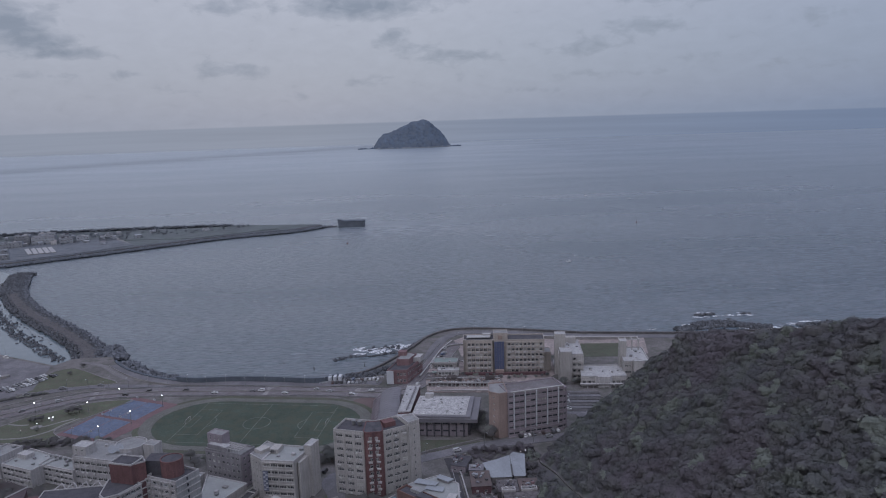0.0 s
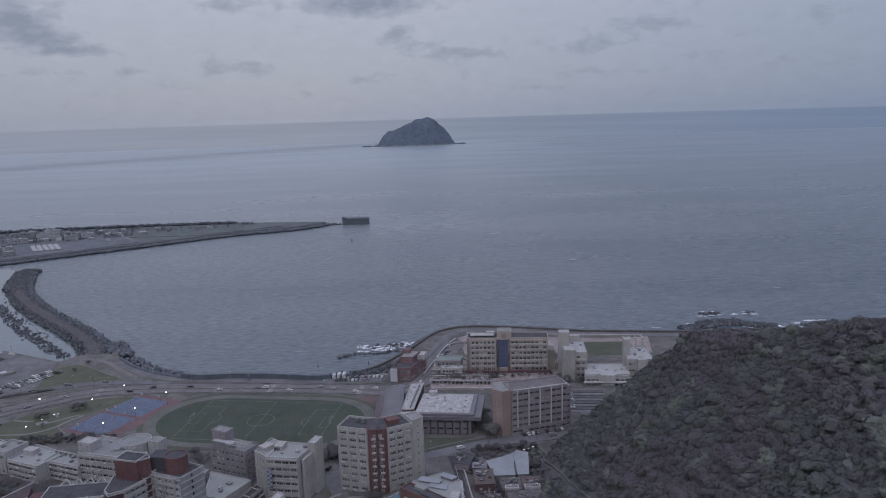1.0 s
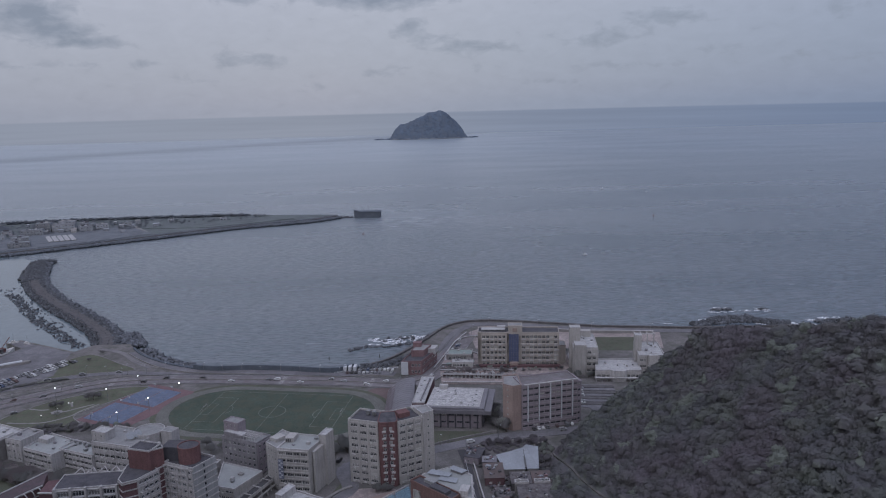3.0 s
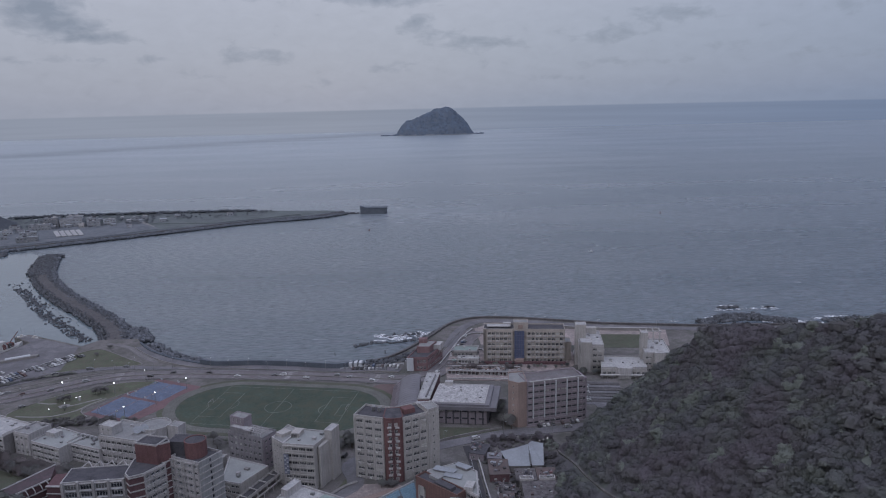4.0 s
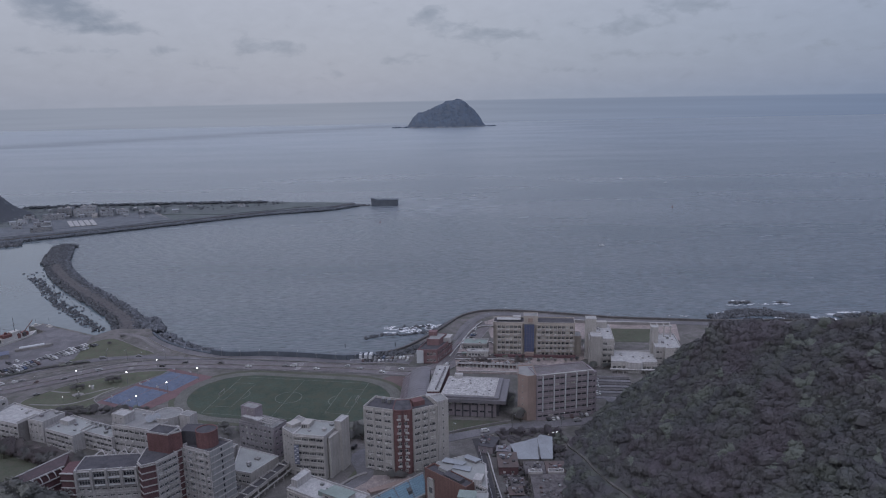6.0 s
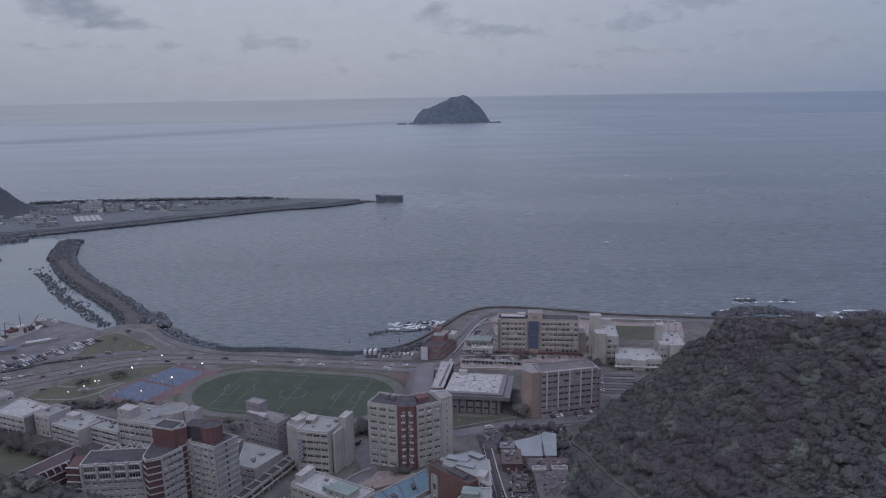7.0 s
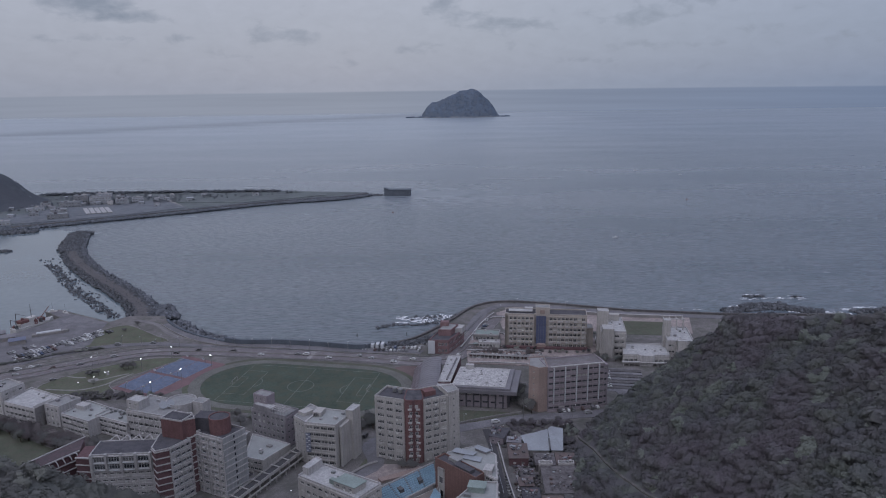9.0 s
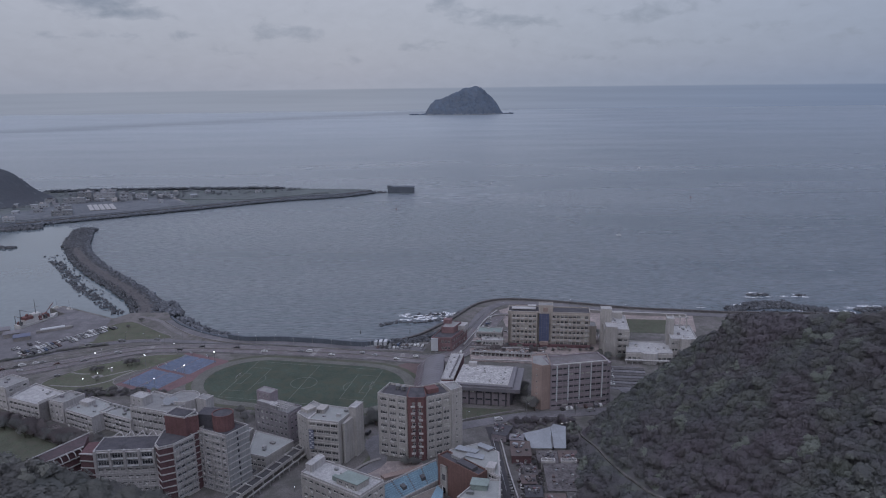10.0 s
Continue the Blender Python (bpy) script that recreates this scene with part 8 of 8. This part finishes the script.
def kerbs():
    """Pale kerb lines round the lawns and along the bends of the road."""
    for pts, closed, label in (([(-259, 459), (-243, 446.5), (-207, 447.5), (-214, 462), (-199, 484), (-189, 497), (-182, 508), (-205, 508), (-226, 497), (-244, 484)], True, "pale kerb round the southern lawn"),
                               ([(-272, 534), (-240, 541), (-206, 545), (-222, 561), (-245, 582), (-256, 586), (-267, 573)], True, "pale kerb round the northern lawn"),
                               ([(-300, 492), (-272, 508), (-246, 524), (-222, 530), (-190, 528)], False, "pale kerb of a traffic island"),
                               ([(-252, 598), (-232, 588), (-214, 568), (-196, 552), (-170, 540), (-120, 531)], False, "pale kerb of the promenade")):
        k = thing("kerb", label, "kerb", pose(0, 0, G))
        part("kerb_stones", ribbon(Geo(), smooth(pts, 5, closed), 0.55, -0.1, 0.34, closed=closed), M["concrete"], k)
    for x, y, r in ((-262, 500, 30), (-276, 489, 30), (-246, 511, 30), (-285, 494, 30), (-238, 523, 20)):
        a = thing("road_arrow", "worn white direction arrow painted on the road", "road marking", pose(x, y, G, rz=r), "road arrows")
        part("paint", Geo().prism([(-2, -0.15), (1, -0.15), (1, -0.5), (2.4, 0), (1, 0.5), (1, 0.15), (-2, 0.15)], 0.19, 0.23), M["line"], a)


kerbs()
# ------------------------------------------------------------------ raised walkway
def raised_walkway():
    p, q = Vector((-101.0, 298.0)), Vector((-70.2, 359.5))
    length = (q - p).length
    m = pose(p.x, p.y, G, rz=math.degrees(atan2(q.y - p.y, q.x - p.x)))
    w = thing("raised_walkway", "long concrete walkway raised on slender columns", "walkway", m)
    n = 9
    for i in range(n):
        a, b = length * i / n, length * (i + 1) / n - 0.06
        part("deck", Geo().box(a, b, -2.3, 2.3, 4.3, 4.75), M["asphalt_new"], w, "dark walkway deck")
        for y in (-2.5, 2.3):
            part("parapet", Geo().box(a, b, y, y + 0.22, 4.1, 5.7), M["cream"], w)
        part("cross_beam", Geo().box(b - 0.25, b + 0.25, -2.75, 2.75, 5.7, 6.0), M["cream"], w)
        for y in (-2.2, 2.2):
            part("column", Geo().box(a + 0.2, a + 0.75, y - 0.28, y + 0.28, -0.4, 4.3), M["cream"], w)
        part("girder", Geo().box(a, b, -3.9, -3.4, 2.3, 3.0), M["cream"], w)
        part("bracket", Geo().box(a + 0.2, a + 0.7, -3.8, -2.0, 2.4, 2.9), M["cream"], w)
        part("column", Geo().box(a + 3.2, a + 3.7, -3.9, -3.4, -0.4, 2.3), M["cream"], w)
    s = thing("link_bridge", "short concrete link bridge beside the annex", "walkway", pose(-92.0, 333.0, G, rz=153))
    part("deck", Geo().box(0, 12, -1.8, 1.8, 4.3, 4.7), M["asphalt_new"], s)
    for y in (-2.0, 1.8):
        part("parapet", Geo().box(0, 12, y, y + 0.2, 4.1, 5.6), M["cream"], s)
    part("column", Geo().box(6, 6.5, -1.4, -0.9, -0.4, 4.3), M["cream"], s)


raised_walkway()


# ------------------------------------------------------------------ vehicles
def make_car(kind):
    """Origin on the road under its middle, nose towards +x."""
    long, tall = {"saloon": (4.5, 1.45), "hatchback": (4.0, 1.5), "van": (4.8, 1.95)}[kind]
    car = thing("car", "parked small passenger car in plain paint", "car", group="cars")
    h, wide = long / 2, 0.88
    g = Geo()
    prof = {"saloon": [(-h, .35), (-h, .85), (-h * .62, .92), (-h * .42, tall), (h * .12, tall), (h * .45, .95), (h * .96, .78), (h, .35)],
            "hatchback": [(-h, .35), (-h * .97, .95), (-h * .75, tall), (h * .1, tall), (h * .48, .98), (h * .95, .8), (h, .35)],
            "van": [(-h, .35), (-h, 1.0), (-h * .95, tall), (h * .35, tall), (h * .7, 1.1), (h * .97, .95), (h, .35)]}[kind]
    n = len(prof)
    inner = [(x, -wide * (0.80 if z > 1.1 else 1.0), z) for x, z in prof] + [(x, wide * (0.80 if z > 1.1 else 1.0), z) for x, z in prof]
    g.add(inner, [tuple(range(n)), tuple(range(2 * n - 1, n - 1, -1))] + [(i, n + i, n + (i + 1) % n, (i + 1) % n) for i in range(n)])
    part("body", g, M["paint"], car)
    c = Geo()
    z0, z1 = 1.0, tall - 0.1
    c.prism([(-h * .60, -wide * .9), (h * .40, -wide * .9), (h * .40, wide * .9), (-h * .60, wide * .9)], z0, z1)
    part("window_band", c, M["dark_frame"], car, "dark side and rear windows")
    for i, (x, y) in enumerate(((-h * .62, -wide), (-h * .62, wide), (h * .62, -wide), (h * .62, wide))):
        t = Geo()
        t.turn = pose(x, y, 0.31, 90, 0, 0)
        t.tube(0, 0, -0.11, 0.11, 0.31, n=10)
        part("wheel", t, M["rubber"], car)
    return car


CARS = [make_car(k) for k in ("saloon", "hatchback", "van")]
CAR_USED = [False] * 3
_cars = random.Random(77)


def park(x, y, rot, kind=None, z=G + 0.10):
    i = _cars.choice((0, 0, 1, 1, 2)) if kind is None else kind
    m = pose(x, y, z, rz=rot + _cars.uniform(-4, 4))
    if not CAR_USED[i]:
        CAR_USED[i] = True
        CARS[i].matrix_basis = m
        return CARS[i]
    return copy_thing(CARS[i], m)


def car_row(x0, y0, x1, y1, n, turn, miss=0.12):
    for i in range(n):
        if _cars.random() < miss:
            continue
        u = (i + 0.5) / n
        park(x0 + (x1 - x0) * u + _cars.uniform(-.3, .3), y0 + (y1 - y0) * u + _cars.uniform(-.3, .3), turn)


def all_cars():
    car_row(-304, 513, -266, 572, 27, -30, 0.08)
    car_row(-298.5, 504, -258, 571, 30, -30, 0.08)
    car_row(-313, 521, -300, 541, 8, -30, 0.5)
    car_row(-300, 482, -276, 497, 7, 30, 0.35)
    car_row(-49, 518.6, -12, 515.0, 13, 84, 0.1)
    car_row(-47, 523.8, -14, 520.6, 11, 84, 0.15)
    car_row(22, 500.5, 66, 494.5, 17, 82, 0.1)
    car_row(24, 506.5, 62, 501.5, 14, 82, 0.2)
    car_row(66, 409.2, 92, 414.6, 9, 100, 0.3)
    car_row(104, 443, 109, 474, 9, 5, 0.3)
    car_row(-60, 385, -40, 381, 6, 70, 0.2)
    car_row(34, 300, 36, 330, 7, 80, 0.4)
    car_row(31, 556, 36, 575, 5, 15, 0.3)
    for x, y, r in ((-102, 511.5, 172), (-96, 510.5, 172), (-79, 503.5, -8), (-49, 501.5, 168), (-33, 494, -12), (-150, 521, 175), (-176, 523.5, 180), (-190, 518, 0), (-232, 512, 28), (-250, 498, 210), (-266, 492, 210), (-128, 512, -8), (-58, 507, 170), (-20, 498, 165), (12, 506, 60), (30, 560, 72), (37, 585, 72), (4, 391, 190), (30, 396, 15), (84, 406.5, 14), (-262, 531, 28), (-240, 538, 10), (-215, 541, -5), (-255, 470, 40), (-285, 480, 20)):
        park(x, y, r, z=G + 0.21)


all_cars()


def lorry(x, y, rot):
    v = thing("box_lorry", "white box lorry parked by the cove", "lorry", pose(x, y, G + 0.24, rz=rot), "parked lorries")
    part("cargo_box", Geo().box(-4, 1.4, -1.15, 1.15, 0.9, 3.4), M["sign_white"], v)
    part("cab", Geo().prism([(1.6, -1.05), (3.4, -1.05), (3.4, 1.05), (1.6, 1.05)], 0.6, [2.5, 1.9, 1.9, 2.5]), M["hull"], v)
    for wx in (-2.8, 2.5):
        for wy in (-1.0, 1.0):
            g = Geo()
            g.turn = pose(wx, wy, 0.45, 90, 0, 0)
            part("wheel", g.tube(0, 0, -0.14, 0.14, 0.45, n=10), M["rubber"], v)


for _x in (-49.5, -46.0, -42.5):
    lorry(_x, 525.6, 84)


# ------------------------------------------------------------------ lamps and masts
def flood_mast(x, y, high, lit, label, heads=2, size=0.75, rot=0.0):
    m = thing("flood_mast" if high > 8 else "garden_lamp", label, "street lamp", pose(x, y, G, rz=rot), "lit lamps")
    part("pole", Geo().tube(0, 0, -0.2, high, 0.16, 0.09, 8), M["steel"], m)
    if heads > 1:
        part("crossarm", Geo().box(-1.2, 1.2, -0.08, 0.08, high - 0.2, high), M["steel"], m)
    for i in range(heads):
        o = (i - (heads - 1) / 2) * 1.1
        head = part("lamp_head", Geo().box(o - size * 0.6, o + size * 0.6, -0.12, 0.3, high - 0.1, high + size), M["dark_frame"], m)
        part("lens", Geo().box(o - size * 0.5, o + size * 0.5, -0.22, -0.13, high, high + size * 0.9), M["flood"], head)


for _x, _y in ((-237.5, 490.1), (-201.9, 484.6), (-189.8, 507.9), (-156.6, 489.6), (-168.7, 464.7), (-180.1, 442.9)):
    flood_mast(_x, _y, 8.6, True, "tall steel floodlight mast with bright lit head", 1, 0.62)
for _x, _y in ((-227.1, 468.5), (-221.6, 478.3), (-223.6, 477.0), (-232.7, 459.0), (99.9, 432.4), (-70.7, 321.9)):
    flood_mast(_x, _y, 2.6, True, "short garden lamp with one lit head", 1, 0.36)


for _x, _y in ((63.1, 381.2), (65.8, 382.5), (68.2, 383.9)):
    flood_mast(_x, _y, 4.6, True, "slim yard lamp with one lit head", 1, 0.24)


def street_lamp(x, y, rot):
    m = thing("street_lamp", "slim grey street lamp with unlit curved arm", "street lamp", pose(x, y, G, rz=rot), "street lamps")
    part("pole", Geo().tube(0, 0, -0.2, 8.2, 0.13, 0.08, 7), M["steel"], m)
    part("arm", Geo().beam((0, 0, 8.1), (0, -2.0, 8.6), 0.1), M["steel"], m)
    part("lamp_head", Geo().box(-0.18, 0.18, -2.7, -1.9, 8.5, 8.68), M["sign_white"], m)


for _i in range(17):
    _u = _i / 16
    street_lamp(-235 + 225 * _u, float(np.interp(_u, [0, .1, .35, .6, .85, 1], [533, 535, 529.5, 518, 508, 505.5])), 0 if _i % 2 else 180)
for _x, _y in ((-290, 470), (-262, 484), (-238, 500), (-208, 528), (36, 575), (48, 602), (64, 621), (104, 609), (146, 593.5), (192, 584), (24, 540), (46, 401), (74, 402), (12, 392)):
    street_lamp(_x, _y, 30)


# ------------------------------------------------------------------ harbour craft
def work_ship():
    s = thing("work_ship", "white and red harbour work ship moored at the quay", "ship", pose(-331.5, 592, 2.7, rz=62))
    hull = [(-17, -4.4), (12, -4.4), (19, 0), (12, 4.4), (-17, 4.4)]
    part("hull", Geo().prism(hull, -4.2, [3.2, 3.2, 4.4, 3.2, 3.2]), M["hull"], s)
    part("deckhouse", Geo().box(-12, 4, -3.2, 3.2, 3.2, 6.0), M["hull"], s)
    part("bridge_house", Geo().box(-4, 3, -2.8, 2.8, 6.0, 9.0), M["hull"], s)
    part("funnel", Geo().tube(-8, 0, 6, 10, 1.3, 1.0, 10), M["hull_red"], s)
    part("upper_works", Geo().box(-11.5, -4.2, -2.9, 2.9, 6.0, 8.2), M["hull_red"], s)
    part("mast", Geo().tube(0, 0, 9, 20, 0.3, 0.15, 6).beam((-2.5, 0, 14), (2.5, 0, 14), 0.2), M["dark_frame"], s)
    part("derrick", Geo().beam((-14, 0, 3.2), (-13, 0, 15), 0.4).beam((-13, 0, 15), (-5, 0, 11), 0.25), M["dark_frame"], s)
    part("winch_house", Geo().box(4.6, 10, -2.8, 2.8, 3.2, 6.2), M["hull_red"], s)
    part("crane", Geo().tube(9, 0, 3.2, 7, 0.5, 0.4, 8).beam((9, 0, 7), (17, 1, 13), 0.4), M["hull_red"], s)
    for i, (x, y, h) in enumerate(((-15, -2, 2.4), (-14.5, 2, 1.6), (6, -3, 3.4), (11, 1.5, 1.8), (-9, 3.2, 3.0), (1, -3.4, 3.6))):
        part("deck_gear", Geo().box(x - 1.1, x + 1.1, y - 0.9, y + 0.9, 3.2, 3.2 + h).tube(x, y, 3.2 + h, 4.0 + h, 0.4, 0.3, 8), M["hull_red"] if i % 2 else M["dark_frame"], s)
    part("rail", Geo().beam((-17, -4.3, 4.3), (12, -4.3, 4.3), 0.12).beam((-17, 4.3, 4.3), (12, 4.3, 4.3), 0.12), M["hull"], s)
    part("gallows", Geo().beam((-16, -3.5, 3.2), (-16, -3.5, 10), 0.35).beam((-16, 3.5, 3.2), (-16, 3.5, 10), 0.35).beam((-16, -3.5, 10), (-16, 3.5, 10), 0.35), M["dark_frame"], s)
    b = thing("barge", "long grey work barge beside the quay", "barge", pose(-314, 562, G + 0.1, rz=28))
    part("hull", Geo().prism([(-2, -2), (22, -2), (24, 0), (22, 2), (-2, 2)], 0.0, 1.8), M["concrete"], b)
    part("cargo", Geo().box(1, 18, -1.5, 1.5, 1.8, 2.6), M["sign_white"], b)
    for x, y, r in ((-333, 628, 20), (-320, 624, -30)):
        y_ = thing("small_boat", "small white motor boat at the harbour edge", "boat", pose(x, y, G, rz=r), "small boats")
        part("hull", Geo().prism([(-3.5, -1.2), (2, -1.2), (4, 0), (2, 1.2), (-3.5, 1.2)], 0, 1.0), M["hull"], y_)
        part("cabin", Geo().box(-1.5, 1, -0.8, 0.8, 1.0, 2.2), M["hull"], y_)
        part("mast", Geo().tube(0, 0, 2.2, 8.5, 0.07, n=5), M["dark_frame"], y_)
    for i, (x, y) in enumerate(((-334, 548), (-322, 540), (-346, 556))):
        sh = thing("quay_shed", "low quay shed with faded blue roof", "shed", pose(x, y, G, rz=28), "quay sheds")
        part("wall", Geo().box(0, 11, 0, 6, -0.3, 3), M["concrete"], sh)
        part("roof", Geo().prism([(-.4, -.4), (11.4, -.4), (11.4, 6.4), (-.4, 6.4)], [3, 3, 3.8, 3.8], [3.2, 3.2, 4.0, 4.0]), M["blue_panel"] if i == 1 else M["zinc"], sh)
    for x, y, wake in ((221, 936, False), (505, 1583, True), (434, 1676, False), (92, 1441, False)):
        bo = thing("fishing_boat", "tiny white boat far out on the sea", "boat", pose(x, y, 0, rz=170) @ Matrix.Scale(0.7, 4), "boats at sea")
        part("hull", Geo().prism([(-4, -1.4), (3, -1.4), (5, 0), (3, 1.4), (-4, 1.4)], -0.4, [1.4, 1.4, 2.0, 1.4, 1.4]), M["sign_white"], bo)
        part("cabin", Geo().box(-2, 1, -1, 1, 1.4, 3.2), M["sign_white"], bo)
        if wake:
            solid("foam_wake", Geo().prism([(5, -0.6), (34, -2.0), (40, 0), (34, 1.2), (5, 0.6)], 0.02, 0.08), M["foam"], "thin pale wake behind a small boat", "wake", "stuff", pose(x, y, 0, rz=-10))


work_ship()


def sea_marks():
    """Mooring posts in the cove and two small channel buoys."""
    for x, y in ((-65.3, 563), (-26.7, 564)):
        p = thing("mooring_post", "dark timber mooring post standing in shallow water", "post", pose(x, y, 0), "mooring posts")
        part("pile", Geo().tube(0, 0, -3, 2.6, 0.35, 0.3, 8), M["dark_frame"], p)
        part("cap", Geo().tube(0, 0, 2.6, 3.0, 0.45, 0.2, 8), M["concrete_dark"], p)
    for x, y in ((-71.5, 1152.5), (409, 1241)):
        p = thing("channel_buoy", "small dark red channel buoy afloat", "buoy", pose(x, y, 0), "channel buoys")
        part("float", Geo().tube(0, 0, -0.6, 0.8, 1.3, 1.2, 12), M["hull_red"], p)
        part("tower", Geo().tube(0, 0, 0.8, 3.4, 0.7, 0.25, 8), M["hull_red"], p)
        part("lantern", Geo().tube(0, 0, 3.4, 3.9, 0.25, 0.2, 8), M["dark_frame"], p)


sea_marks()


# ------------------------------------------------------------------ terraces by the car park
def terraces():
    s = thing("terrace_steps", "broad grey concrete terraces below the hill", "terrace", pose(100, 443, G, rz=-8), kind="")
    for i in range(7):
        part("step", Geo().box(0, 27, i * 4.6, i * 4.6 + 3.9, -0.3, 0.35 + i * 0.12), M["asphalt" if i % 2 else "concrete_dark"], s)
    w = thing("retaining_wall", "low pale retaining wall along the campus road", "wall", pose(0, 0, G))
    part("wall", ribbon(Geo(), smooth([(2, 391), (16, 398), (32, 404), (46, 408.5)], 4), 0.5, -0.3, 1.3), M["concrete"], w)
    w = thing("retaining_wall", "pale garden wall beside the tower", "wall", pose(0, 0, G))
    part("wall", ribbon(Geo(), smooth([(-46, 339), (-39, 348), (-33, 352)], 3), 1.6, -0.3, 0.9), M["concrete"], w)
    f = thing("roof_fence", "thin pale fence along the lane", "fence", pose(0, 0, G))
    for i in range(14):
        y = 372 - i * 4.2
        part("post", Geo().tube(25.0 + i * 0.22, y, -0.2, 2.0, 0.06, n=5), M["steel"], f)
        if i:
            part("rail", Geo().beam((25.0 + (i - 1) * 0.22, y + 4.2, 1.9), (25.0 + i * 0.22, y, 1.9), 0.12), M["sign_white"], f)


terraces()


# ------------------------------------------------------------------ trees about the campus
tall = random.Random(8)
TALL = [(-258 + 70 * k / 41 + tall.uniform(-5, 5), 402 - 33 * k / 41 + tall.uniform(-3, 5), tall.uniform(0.76, 1.13)) for k in range(42)]


def planting():
    grove(-258, -226, 386, 398, 6, -20, (0.8, 1.2), 3)
    grove(-224, -190, 380, 388, 6, -25, (0.8, 1.2), 1)
    grove(-190, -165, 366, 376, 6, -20, (0.8, 1.1), 1)
    for x, y, s in TALL:
        plant(x, y, s, 4)
    grove(-232, -190, 437, 446, 22, -3, (0.42, 0.7), 1)
    grove(-190, -172, 433, 442, 9, -10, (0.4, 0.65), 3)
    grove(-60, -36, 392, 402, 14, -8, (0.8, 1.2), 3)
    grove(-120, -62, 398, 408, 18, -8, (0.6, 1.0), 1)
    grove(38, 70, 386, 392, 16, 6, (0.5, 0.9), 0)
    grove(58, 74, 378, 392, 12, 0, (0.6, 1.0), 2)
    grove(-28, -10, 345.5, 348, 5, 0, (0.45, 0.75), 1)
    plant(51.5, 408.0, 1.25, 3)
    plant(48.5, 413.0, 1.2, 1)
    for x, y in ((47, 418), (48, 426), (47.8, 434), (49, 440)):
        plant(x, y, 0.9, 1)
    grove(62, 70, 316, 370, 20, 0, (0.6, 1.0), 0)
    grove(28, 36, 374, 380, 6, 0, (0.4, 0.7), 2)
    for x, y, s in ((-213, 489, 0.9), (-216, 488, 0.8), (-210, 490, 0.7), (-232, 476, 0.8), (-229, 479, 0.6), (-236, 478, 0.5), (-244, 586, 0.6), (-248, 570, 0.5), (-225, 462, 0.5)):
        plant(x, y, s, 1)
    grove(44, 70, 512, 519, 8, -8, (0.4, 0.7), 2)
    grove(20, 66, 508, 513, 10, -8, (0.4, 0.6), 4)
    grove(76, 104, 506, 513, 8, -8, (0.4, 0.7), 2)
    grove(110, 122, 488, 494, 8, -8, (0.5, 0.8), 1)
    grove(-70, -46, 372, 384, 12, 0, (0.5, 0.9), 2)
    grove(98, 128, 546, 556, 10, -8, (0.4, 0.6), 2)
    grove(36, 62, 300, 345, 10, 0, (0.4, 0.7), 0)


planting()


# ------------------------------------------------------------------ true depth
def set_true_depth(keep=("tree", "car", "lorry", "street lamp")):
    """The plan above is drawn 1 / DEPTH too long from south to north: bring every thing to its true place and size."""
    squeeze = Matrix.Diagonal((1.0, DEPTH, 1.0, 1.0))
    for ob in list(scene.objects):
        if ob.parent is not None or ob.type not in ("MESH", "EMPTY"):
            continue
        if ob.get("category", "") in keep:
            ob.location.y *= DEPTH
        else:
            ob.matrix_basis = squeeze @ ob.matrix_basis


set_true_depth()
